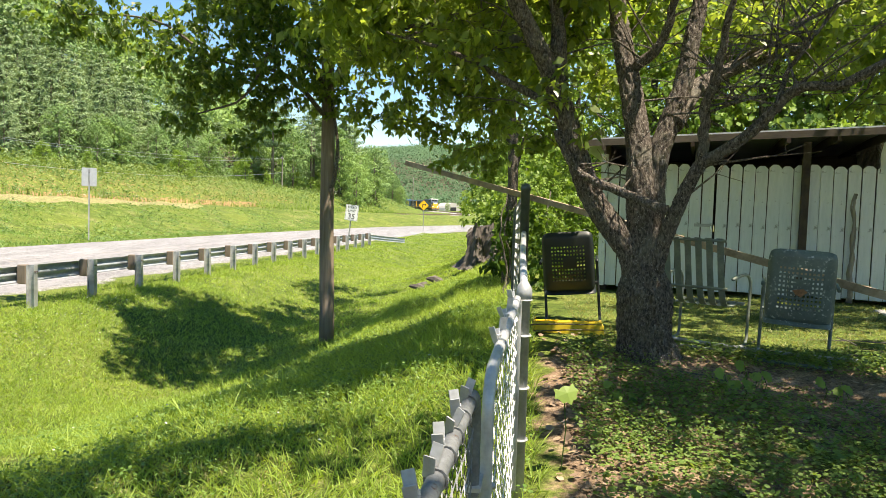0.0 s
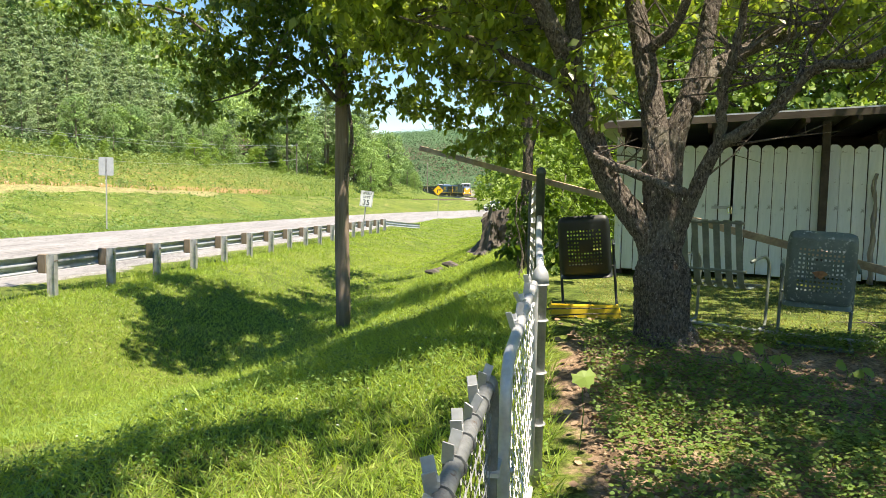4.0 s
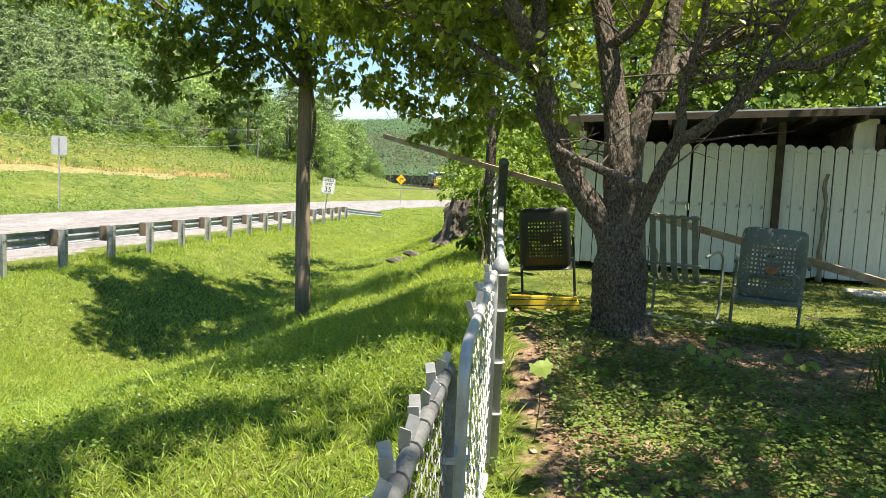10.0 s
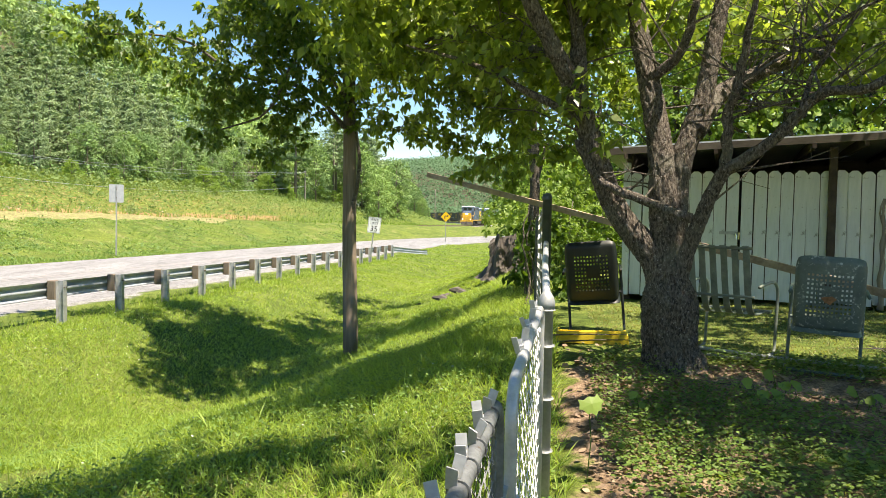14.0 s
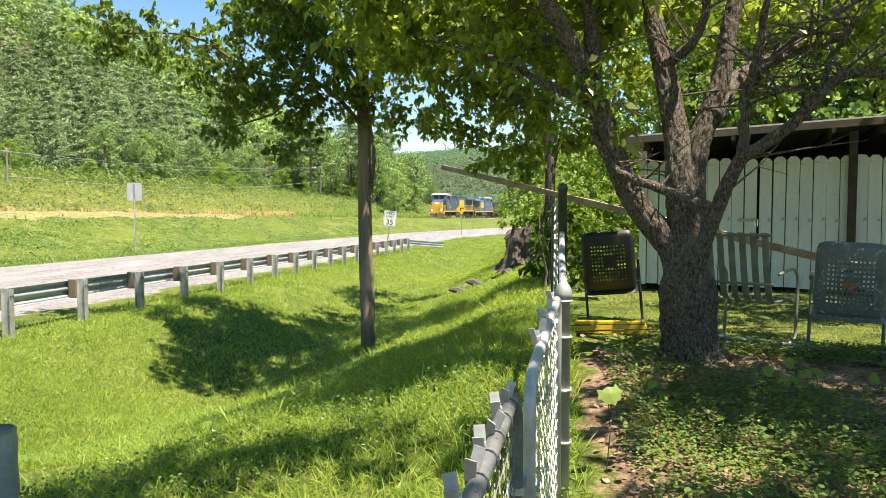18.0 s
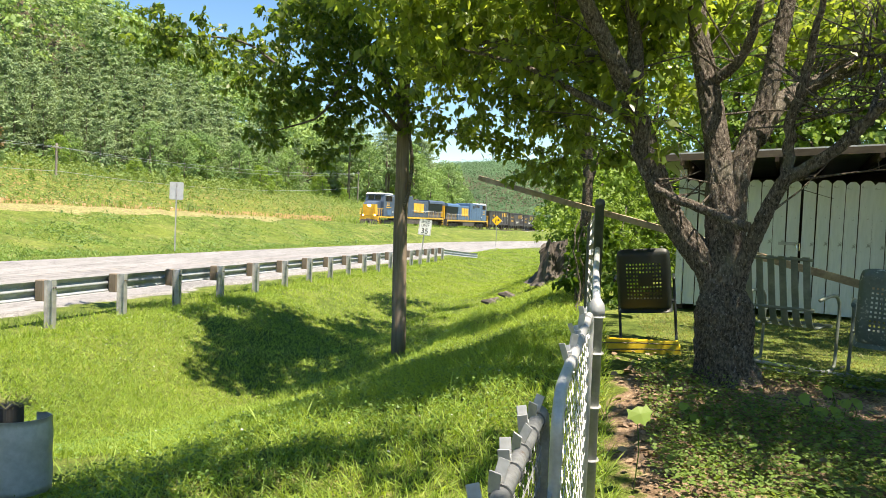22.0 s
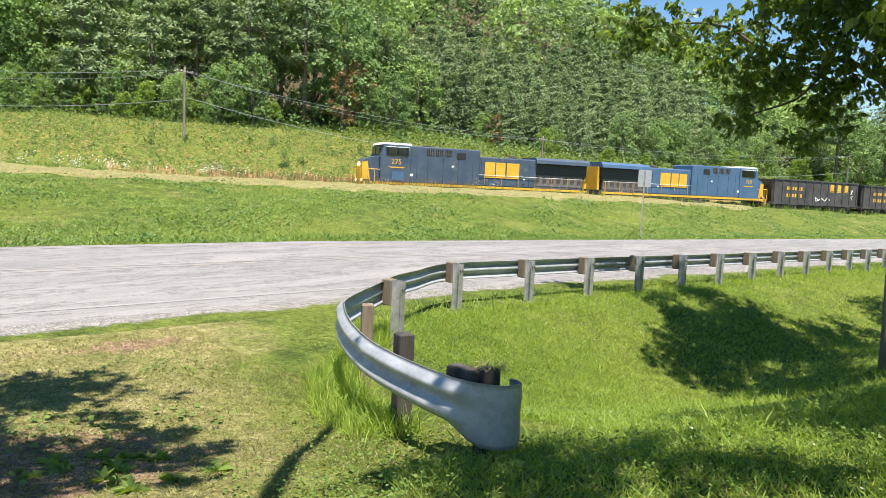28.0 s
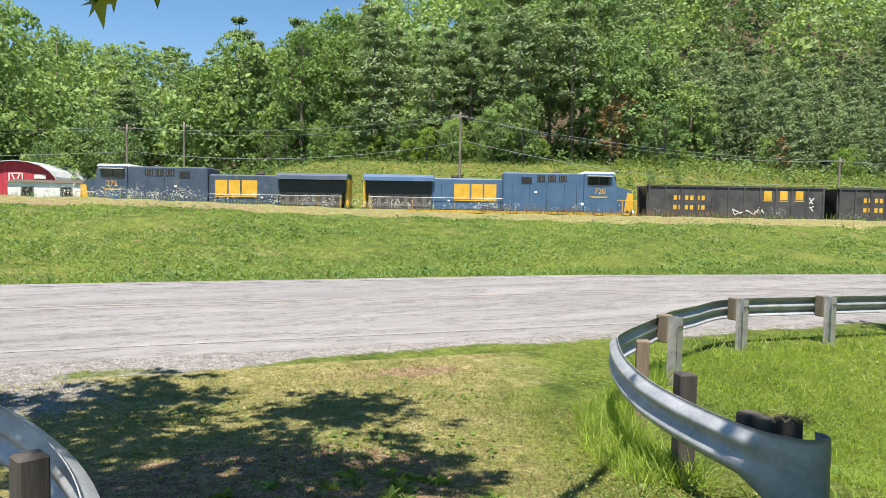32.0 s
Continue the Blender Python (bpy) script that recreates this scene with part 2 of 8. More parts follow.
M = {
    "turf": ground_material(),
    "road": road_material(),
    "ballast": surface("ballast", (0.20, 0.185, 0.17), (0.36, 0.34, 0.32), 8, 0.95, grain=0.9, grain_scale=25),
    "bark": bark_material(),
    "bark_far": surface("bark_far", (0.10, 0.08, 0.06), (0.24, 0.20, 0.16), 3, 0.95, stretch=(1, 1, 0.2)),
    "pole": surface("weathered_pole_wood", (0.125, 0.092, 0.066), (0.310, 0.245, 0.188), 5, 0.9, grain=0.6, grain_scale=40, stretch=(1, 1, 0.05)),
    "grey_wood": surface("grey_wood", (0.115, 0.098, 0.080), (0.29, 0.255, 0.215), 6, 0.9, grain=0.5, grain_scale=60, stretch=(1, 1, 0.1)),
    "brown_wood": surface("brown_wood", (0.20, 0.145, 0.095), (0.46, 0.355, 0.25), 6, 0.85, grain=0.4, grain_scale=50, stretch=(0.15, 1, 1)),
    "zinc": surface("galvanised_steel", (0.30, 0.325, 0.36), (0.47, 0.50, 0.545), 4, 0.5, 0.28, grain=0.15, grain_scale=30, wear=(0.28, 0.23, 0.19), wear_scale=6, wear_at=0.70),
    "zinc_dull": surface("dull_galvanised_steel", (0.30, 0.31, 0.31), (0.50, 0.51, 0.51), 5, 0.6, 0.5, wear=(0.2, 0.14, 0.1), wear_scale=5, wear_at=0.66),
    "silver": surface("silver_painted_tube", (0.40, 0.41, 0.42), (0.60, 0.61, 0.62), 7, 0.45, 0.35, wear=(0.27, 0.20, 0.15), wear_scale=8, wear_at=0.66),
    "green_post": surface("dark_green_coated_post", (0.045, 0.06, 0.055), (0.10, 0.12, 0.11), 6, 0.5),
    "white_wood": surface("worn_white_boards", (0.50, 0.545, 0.545), (0.69, 0.715, 0.705), 2.5, 0.75, grain=0.25, grain_scale=35, stretch=(1, 1, 0.12), wear=(0.30, 0.31, 0.29), wear_scale=9, wear_at=0.60),
    # dark post timber, darkened further to put the shed's inside shade into its colour
    "dark_wood": surface("shade_darkened_timber", (0.028, 0.020, 0.016), (0.075, 0.054, 0.040), 5, 0.85),
    "roof_edge": surface("weathered_fascia", (0.050, 0.040, 0.032), (0.140, 0.112, 0.090), 4, 0.85, stretch=(0.3, 1, 1)),
    "green_chair": surface("peeling_green_enamel", (0.062, 0.090, 0.084), (0.125, 0.165, 0.152), 5, 0.45, wear=(0.36, 0.40, 0.38), wear_scale=34, wear_at=0.58),
    "dark_chair": surface("dark_green_enamel", (0.006, 0.009, 0.008), (0.014, 0.019, 0.017), 5, 0.5),
    "pale_chair": surface("faded_green_enamel", (0.120, 0.145, 0.115), (0.230, 0.255, 0.210), 6, 0.55, wear=(0.16, 0.12, 0.08), wear_scale=12, wear_at=0.64),
    "yellow": surface("yellow_tarpaulin", (0.62, 0.42, 0.02), (0.85, 0.62, 0.06), 3, 0.5),
    "sign_white": surface("sign_white", (0.72, 0.73, 0.73), (0.82, 0.83, 0.83), 5, 0.4),
    "sign_yellow": surface("sign_yellow", (0.80, 0.42, 0.01), (0.88, 0.50, 0.02), 5, 0.4),
    "sign_back": surface("sign_back_aluminium", (0.42, 0.44, 0.46), (0.55, 0.57, 0.58), 5, 0.45, 0.5),
    "black": surface("black_paint", (0.012, 0.012, 0.013), (0.03, 0.03, 0.032), 5, 0.55),
    "rubber": surface("rubber", (0.015, 0.015, 0.015), (0.035, 0.035, 0.035), 9, 0.85),
    "loco_blue": surface("faded_dark_blue_enamel", (0.040, 0.066, 0.110), (0.075, 0.105, 0.150), 0.7, 0.5, wear=(0.115, 0.12, 0.125), wear_scale=1.2, wear_at=0.60),
    "loco_blue2": surface("blue_enamel", (0.050, 0.115, 0.215), (0.085, 0.155, 0.26), 0.7, 0.45, wear=(0.13, 0.17, 0.21), wear_scale=1.4, wear_at=0.64),
    "loco_yellow": surface("orange_yellow_enamel", (0.62, 0.33, 0.03), (0.80, 0.47, 0.06), 1.5, 0.5, wear=(0.28, 0.20, 0.11), wear_scale=3, wear_at=0.62),
    "loco_grime": surface("grimy_underframe", (0.035, 0.030, 0.027), (0.11, 0.095, 0.08), 3, 0.85),
    "loco_door": surface("grimy_engine_door", (0.10, 0.095, 0.095), (0.19, 0.18, 0.18), 3, 0.7),
    "loco_white": surface("white_cab_roof", (0.68, 0.69, 0.70), (0.82, 0.83, 0.83), 2, 0.5),
    "hopper": surface("black_hopper_paint", (0.040, 0.040, 0.042), (0.095, 0.092, 0.092), 0.9, 0.7, wear=(0.15, 0.12, 0.10), wear_scale=2.0, wear_at=0.63),
    "steel_wheel": surface("rusty_steel", (0.07, 0.05, 0.04), (0.20, 0.16, 0.13), 6, 0.6, 0.4),
    "rail": surface("rail_steel", (0.14, 0.09, 0.06), (0.26, 0.18, 0.13), 6, 0.55, 0.5),
    "coal": surface("coal", (0.010, 0.010, 0.010), (0.035, 0.034, 0.033), 20, 0.6, grain=1, grain_scale=15),
    "car_paint": surface("pearl_white_car_paint", (0.56, 0.55, 0.515), (0.63, 0.62, 0.585), 1, 0.22),
    "chrome": surface("chrome", (0.6, 0.6, 0.62), (0.75, 0.75, 0.76), 4, 0.15, 1.0),
    "barn_red": surface("red_barn_boards", (0.42, 0.030, 0.055), (0.56, 0.055, 0.085), 0.8, 0.75, stretch=(6, 6, 0.3)),
    "tin": surface("tin_roof", (0.50, 0.53, 0.56), (0.68, 0.71, 0.74), 0.6, 0.5, 0.3),
    "house_white": surface("white_siding", (0.70, 0.70, 0.68), (0.80, 0.80, 0.79), 0.7, 0.7),
    "concrete": surface("pale_concrete", (0.42, 0.38, 0.34), (0.60, 0.56, 0.51), 4, 0.9),
    "leaf": leafy("broad_leaf", (0.095, 0.160, 0.036), (0.305, 0.390, 0.110), 0.64, (1.55, 1.45, 0.60), rough=0.36, gloss=0.6),
    "leaf_far": leafy("woodland_leaf", (0.070, 0.150, 0.058), (0.285, 0.415, 0.165), 0.32, (1.15, 1.15, 0.6), patch=0.10, each=0.16),
    # blue-green shift puts a slight distance haze into the ridge's leaf colour
    "leaf_hazy_ridge": leafy("haze_tinted_leaf", (0.048, 0.105, 0.052), (0.110, 0.190, 0.090), 0.2, (1.1, 1.15, 0.8), patch=0.03, each=0.1),
    "leaf_bright": leafy("young_leaf", (0.125, 0.225, 0.035), (0.290, 0.405, 0.095), 0.5, (1.2, 1.2, 0.55)),
    "leaf_rust": leafy("rusty_leaf", (0.150, 0.105, 0.045), (0.330, 0.225, 0.110), 0.3, (1.2, 0.9, 0.5)),
    "needle": leafy("pine_needle", (0.115, 0.190, 0.095), (0.345, 0.440, 0.240), 0.32, (1.08, 1.1, 0.65), patch=0.10, each=0.18),
    "needle_young": leafy("young_pine_needle", (0.120, 0.195, 0.100), (0.340, 0.440, 0.240), 0.34, (1.08, 1.1, 0.65), patch=0.10, each=0.18),
    "vine": leafy("vine_leaf", (0.030, 0.075, 0.013), (0.105, 0.190, 0.032), 0.5),
    "grass": leafy("grass_blade", (0.135, 0.245, 0.032), (0.430, 0.560, 0.140), 0.55, patch=0.5),
    "grass_far": leafy("bank_grass_blade", (0.072, 0.165, 0.032), (0.275, 0.415, 0.125), 0.4, patch=0.35),
    "lawn": leafy("lawn_blade", (0.150, 0.170, 0.055), (0.370, 0.360, 0.165), 0.4, patch=0.9),
    "herb": leafy("ground_ivy_leaf", (0.085, 0.165, 0.034), (0.270, 0.375, 0.105), 0.45, patch=1.2),
    "dry": leafy("dry_stalk", (0.150, 0.080, 0.045), (0.330, 0.215, 0.120), 0.2, (1, 0.9, 0.7)),
    "dead_wood": surface("dead_wood", (0.045, 0.038, 0.033), (0.155, 0.135, 0.118), 9, 0.95, grain=0.8, grain_scale=40, stretch=(1, 1, 0.12)),
    "leaf_pole": leafy("dark_broad_leaf", (0.065, 0.125, 0.026), (0.245, 0.330, 0.086), 0.64, (1.5, 1.42, 0.6), rough=0.38, gloss=0.55),
    "leaf_wood": leafy("light_woodland_leaf", (0.112, 0.210, 0.064), (0.335, 0.465, 0.168), 0.34, (1.15, 1.15, 0.6), patch=0.10, each=0.16),
    "brush": leafy("bramble_leaf", (0.080, 0.150, 0.042), (0.255, 0.345, 0.125), 0.4, patch=0.3),
    "lily": leafy("lily_blade", (0.030, 0.075, 0.016), (0.095, 0.170, 0.035), 0.4),
    "litter": leafy("dead_leaf", (0.170, 0.105, 0.065), (0.430, 0.310, 0.210), 0.15, (1, 0.9, 0.7), patch=2.0),
    "rust": surface("rust", (0.16, 0.075, 0.035), (0.34, 0.18, 0.09), 30, 0.9),
    "zinc_old": surface("weathered_zinc", (0.105, 0.115, 0.120), (0.235, 0.245, 0.250), 12, 0.6, 0.35, grain=0.2, grain_scale=90, wear=(0.10, 0.065, 0.045), wear_scale=16, wear_at=0.60),
    "block_wood": surface("weathered_block", (0.100, 0.078, 0.058), (0.270, 0.215, 0.165), 6, 0.9, grain=0.5, grain_scale=60, stretch=(1, 1, 0.1)),
    # very dark grey timber for the guard rails' end posts
    "dark_grey_wood": surface("dark_grey_timber", (0.022, 0.020, 0.019), (0.085, 0.078, 0.072), 6, 0.85, grain=0.5, grain_scale=60, stretch=(1, 1, 0.1)),
    "clover": leafy("clover_leaf", (0.095, 0.195, 0.036), (0.260, 0.390, 0.105), 0.45, patch=0.8),
    "wheel_silver": surface("wheel_silver", (0.45, 0.45, 0.46), (0.60, 0.60, 0.61), 4, 0.4, 0.3),
    "blossom": leafy("white_blossom", (0.55, 0.57, 0.48), (0.80, 0.80, 0.74), 0.3, (1, 1, 1)),
}


def glass(name, tint):
    m, nt, b = nodes_of(name)
    b.inputs["Base Color"].default_value = (*tint, 1)
    b.inputs["Roughness"].default_value, b.inputs["Metallic"].default_value, b.inputs["Specular IOR Level"].default_value = 0.06, 0.0, 0.8
    return m


M["dark_glass"] = glass("dark_glass", (0.02, 0.025, 0.03))


def lamp_glow(name, colour, strength):
    m, nt, b = nodes_of(name)
    b.inputs["Emission Color"].default_value, b.inputs["Emission Strength"].default_value = (*colour, 1), strength
    return m


M["headlight"] = lamp_glow("lit_headlight", (1.0, 0.80, 0.5), 9.0)

# ---- mesh tools ----
def mesh_from(name, verts, faces, mat, smooth=False):
    """faces: an (n, 3 or 4) array, or a list of tuples."""
    me = bpy.data.meshes.new(name)
    if isinstance(faces, np.ndarray):
        k = faces.shape[1]
        me.vertices.add(len(verts))
        me.vertices.foreach_set("co", np.asarray(verts, np.float32).ravel())
        me.loops.add(faces.size)
        me.loops.foreach_set("vertex_index", faces.astype(np.int32).ravel())
        me.polygons.add(len(faces))
        me.polygons.foreach_set("loop_start", np.arange(0, faces.size, k, dtype=np.int32))
        me.update(calc_edges=True)
    else:
        me.from_pydata([tuple(v) for v in verts], [], faces)
    me.materials.append(M[mat] if isinstance(mat, str) else mat)
    if smooth:
        me.polygons.foreach_set("use_smooth", np.ones(len(me.polygons), bool))
    return me


def put(name, me, parent=None, m=None, label=""):
    ob = new(name, me)
    ob.parent = parent
    if m is not None:
        ob.matrix_basis = m
    if label:
        ob["label"] = label
    return ob


def thing(name, m, label, category, group="", kind=""):
    return tagged(put(name, None, None, m), label, category, group, kind)


class Shape:
    """Collects boxes, tubes, lathes and sheets into one mesh."""

    def __init__(self):
        self.v, self.f = [], []

    def add(self, verts, faces, m=None):
        n = len(self.v)
        self.v += [tuple(m @ Vector(p)) for p in verts] if m is not None else [tuple(p) for p in verts]
        self.f += [tuple(i + n for i in f) for f in faces]
        return self

    def box(self, c, s, m=None, bevel=0.0):
        """A box at c of size s, with chamfered upright edges where bevel is given."""
        x, y, z = (k / 2 for k in s)
        if bevel:
            b = bevel
            ring = [(-x + b, -y), (x - b, -y), (x, -y + b), (x, y - b), (x - b, y), (-x + b, y), (-x, y - b), (-x, -y + b)]
            lev = [(-z, 1 - b / max(x, y)), (-z + b, 1), (z - b, 1), (z, 1 - b / max(x, y))]
            vs = [(c[0] + p[0] * k, c[1] + p[1] * k, c[2] + h) for h, k in lev for p in ring]
            fs = [tuple(reversed(range(8))), tuple(range(24, 32))]
            fs += [(r * 8 + i, r * 8 + (i + 1) % 8, r * 8 + 8 + (i + 1) % 8, r * 8 + 8 + i) for r in range(3) for i in range(8)]
            return self.add(vs, fs, m)
        vs = [(c[0] + i * x, c[1] + j * y, c[2] + k * z) for i in (-1, 1) for j in (-1, 1) for k in (-1, 1)]
        return self.add(vs, [(0, 1, 3, 2), (4, 6, 7, 5), (0, 4, 5, 1), (2, 3, 7, 6), (0, 2, 6, 4), (1, 5, 7, 3)], m)

    def tube(self, pts, r, sides=8, caps=True, m=None):
        """A round bar along pts; r is one radius or one for each point."""
        pts = [Vector(p) for p in pts]
        rs = r if isinstance(r, (list, tuple)) else [r] * len(pts)
        vs, up = [], None
        for i, p in enumerate(pts):
            d = (pts[min(i + 1, len(pts) - 1)] - pts[max(i - 1, 0)]).normalized()
            if up is None:
                up = d.orthogonal().normalized()
            up = (up - d * up.dot(d)).normalized()
            side = d.cross(up)
            vs += [p + (up * math.cos(a) + side * math.sin(a)) * rs[i] for a in (2 * math.pi * k / sides for k in range(sides))]
        fs = [(i * sides + k, i * sides + (k + 1) % sides, (i + 1) * sides + (k + 1) % sides, (i + 1) * sides + k) for i in range(len(pts) - 1) for k in range(sides)]
        if caps:
            fs += [tuple(reversed(range(sides))), tuple(range((len(pts) - 1) * sides, len(pts) * sides))]
        return self.add(vs, fs, m)

    def lathe(self, prof, sides=16, m=None, caps=True):
        """prof: (radius, z) pairs, turned about z."""
        vs = [(r * math.cos(2 * math.pi * k / sides), r * math.sin(2 * math.pi * k / sides), z) for r, z in prof for k in range(sides)]
        fs = [(i * sides + k, i * sides + (k + 1) % sides, (i + 1) * sides + (k + 1) % sides, (i + 1) * sides + k) for i in range(len(prof) - 1) for k in range(sides)]
        if caps:
            fs += [tuple(reversed(range(sides))), tuple(range((len(prof) - 1) * sides, len(prof) * sides))]
        return self.add(vs, fs, m)

    def prism(self, outline, y0, y1, m=None):
        """An outline of (x, z) pairs pushed from y0 to y1."""
        n = len(outline)
        vs = [(x, y0, z) for x, z in outline] + [(x, y1, z) for x, z in outline]
        fs = [tuple(range(n)), tuple(reversed(range(n, 2 * n)))] + [((i + 1) % n, i, n + i, n + (i + 1) % n) for i in range(n)]
        return self.add(vs, fs, m)

    def mesh(self, name, mat, smooth=False):
        me = mesh_from(name, self.v, self.f, mat, smooth)
        return me

    def part(self, name, mat, parent, m=None, label="", smooth=False):
        return put(name, self.mesh(name, mat, smooth), parent, m, label)


def blades(centre, way, length, width, sag=0.0, rng=None, flat=0.0):
    """Leaf-shaped faces with a folded middle: arrays of centre, pointing way (n, 3), length and width (n)."""
    n = len(centre)
    rng = rng or np.random.default_rng(0)
    way = way / np.linalg.norm(way, axis=1, keepdims=True)
    side = np.cross(way, rng.normal(size=(n, 3)) + np.array([0, 0, flat]))
    side /= np.linalg.norm(side, axis=1, keepdims=True) + 1e-9
    up = np.cross(side, way)
    L, Wd = length[:, None], width[:, None]
    a = centre
    m1 = centre + way * L * 0.42 + side * Wd * 0.5 + up * Wd * 0.12
    m2 = centre + way * L * 0.42 - side * Wd * 0.5 + up * Wd * 0.12
    tip = centre + way * L + np.array([0, 0, -1]) * L * sag
    v = np.stack([a, m1, tip, m2], 1).reshape(-1, 3)
    f = np.arange(4 * n).reshape(n, 4)
    return v, f


def ball_points(rng, n, c, r, shell=0.55):
    d = rng.normal(size=(n, 3))
    d /= np.linalg.norm(d, axis=1, keepdims=True)
    k = shell + (1 - shell) * rng.random((n, 1)) ** 0.5
    return np.asarray(c) + d * k * np.asarray(r), d


# ---- plan: u runs across the road (to the right), v along it ----
def to_uv(x, y):
    return 0.9936 * x - 0.1132 * y, 0.1132 * x + 0.9936 * y


def to_xy(u, v):
    return 0.9936 * u + 0.1132 * v, -0.1132 * u + 0.9936 * v


def bend(v):
    """How far the road swings to the right beyond the straight."""
    v = np.asarray(v, float)
    return np.where(v < 50, 0, np.where(v < 110, (v - 50) ** 2 / 200, 18 + (v - 110) * 0.6))


def road_z(v):
    return np.interp(v, [-300, 11.5, 60, 110, 400], [0.35, -0.05, -0.75, -0.9, -0.9])


def track_line():
    """The railway: straight past the standpoint, then a long bend to the left. Starts 80 m before the nearest point."""
    a = radians(61.9)
    s = np.arange(-400, 620)
    k = np.where(s < 14.8, 0, np.where(s < 169.4, 1 / 490.5, 1 / 225.6))
    ang = radians(61.9) + np.cumsum(k) - np.cumsum(k)[400]
    p = np.cumsum(np.stack([np.cos(ang), np.sin(ang)], 1), 0)
    p = p - p[400] + 59.85 * np.array([-math.sin(a), math.cos(a)])
    return s, p, ang


TS, TP, TA = track_line()


def rail_z(s):
    return np.interp(s, [-400, 70, 165, 620], [0.75, 0.75, -0.20, -0.20])


def on_track(s):
    return np.interp(s, TS, TP[:, 0]), np.interp(s, TS, TP[:, 1]), rail_z(s), np.interp(s, TS, TA)


def near_track(x, y):
    """Distance from the railway (positive on its far side) and the place along it."""
    x, y = np.atleast_1d(np.asarray(x, float)), np.atleast_1d(np.asarray(y, float))
    D, S = np.zeros(x.shape), np.zeros(x.shape)
    for i in range(0, len(x), 4000):
        dx, dy = x[i:i + 4000, None] - TP[None, ::3, 0], y[i:i + 4000, None] - TP[None, ::3, 1]
        d2 = dx * dx + dy * dy
        j = d2.argmin(1)
        r = np.arange(len(j))
        sgn = np.sign(-np.sin(TA[::3][j]) * dx[r, j] + np.cos(TA[::3][j]) * dy[r, j])
        D[i:i + 4000], S[i:i + 4000] = np.sqrt(d2[r, j]) * sgn, TS[::3][j]
    return D, S


def smooth01(t):
    t = np.clip(t, 0, 1)
    return t * t * (3 - 2 * t)


def ground_z(x, y, bumps=True):
    x, y = np.atleast_1d(np.asarray(x, float)), np.atleast_1d(np.asarray(y, float))
    u, v = to_uv(x, y)
    us = u - bend(v)
    zr = road_z(v)
    D, S = near_track(x, y)
    # near side of the road: verge, ditch, bank, yard
    zd = np.interp(v, [1.5, 4, 7, 10, 16, 26, 45, 80], [0.12, -0.05, -0.65, -1.0, -1.05, -1.05, -1.15, -1.0])
    zp = np.interp(v, [1.5, 4, 7, 10, 15, 26, 45, 80], [0.25, 0.10, -0.35, -0.75, -0.88, -0.8, -0.8, -0.9])
    zy = np.interp(v, [-3, 0, 1.5, 3.4, 5.75, 10, 30, 60], [0.35, 0.42, 0.5, 0.62, 0.86, 0.78, 0.7, 0.2])
    zf = np.interp(v, [-3, 0, 3.4, 5.75, 10, 20, 30, 60], [0.3, 0.36, 0.52, 0.72, 0.62, 0.68, 0.25, -0.5])
    ks = [(-11.0, zr - 0.02), (-9.6, zr - 0.04), (-8.4, zr - 0.10), (-5.2, zd), (-3.8, zp), (-2.0, (zp * 0.42 + zf * 0.58)), (-0.5, zf), (0.35, zy), (6.0, zy + 0.05)]
    z = np.full(x.shape, 0.0) + ks[0][1]
    for (u0, z0), (u1, z1) in zip(ks, ks[1:]):
        t = np.clip((us - u0) / (u1 - u0), 0, 1)
        z = np.where(us >= u0, z0 + (z1 - z0) * (smooth01(t) * 0.6 + t * 0.4), z)
    z = np.where(us > 6.0, zy + 0.05, z)
    # far side of the road: bank, crest with a track, dip to the railway
    far = us < -11.0
    zroad = zr + 0.035 * np.clip(-11.5 - us, -0.5, 7.2) - 0.06
    zc = np.interp(v, [-60, -20, -2, 14, 44, 70, 100, 150], [2.3, 2.5, 2.37, 1.95, 1.84, 1.2, 0.6, 0.0])
    zt = rail_z(S) - 0.45
    E = np.clip(-18.9 - us, 0, None)
    q = E / (E + np.clip(-D, 0.01, None) + 1e-6)
    edge = zr + 0.23
    zb = np.where(q < 0.42, edge + (zc - edge) * smooth01(q / 0.42) ** 0.9, np.where(q < 0.55, zc, zc + (zt - zc) * smooth01((q - 0.55) / 0.3)))
    fr = np.where(us > -18.9, zroad, zb)
    # beyond the railway: cut bank and wooded hill
    low = np.interp(S, [-140, -45, -15, 28, 62, 400], [0.12, 0.22, 1.0, 1.0, 0.74, 0.72])
    hill = np.interp(D, [0, 5, 10, 14, 20, 30, 45, 140, 260, 420], [0, 0.0, 0.3, 1.6, 4.6, 7.6, 9.6, 46, 72, 84])
    hill = np.where(D > 45, (hill - 9.6) * np.interp(S, [-140, -75, -48, -36, -22, 12, 90, 200], [0.8, 0.75, 0.42, 0.5, 0.95, 1.25, 1.65, 1.2]) + 9.6 * low, hill * low)
    fr = np.where(D > 0, zt + hill, fr)
    z = np.where(far, fr, z)
    z = np.where((D > 0) & far, zt + hill, z)
    # distant ridge closing the valley, and rising land all round
    rr = np.hypot(x - 60, (y - 1050) * 0.8)
    z = z + 80 * np.exp(-(rr / 420) ** 2) * smooth01((y - 380) / 260)
    z = z + np.where((v < -150) | (us > 150), 30 * smooth01((np.hypot(x, y) - 150) / 400), 0)
    if bumps:
        far_road = (us < -9.5) & (us > -18.9)
        k = np.where(far_road, 0, 1) * np.clip(np.hypot(x, y) / 40, 0.25, 1.5)
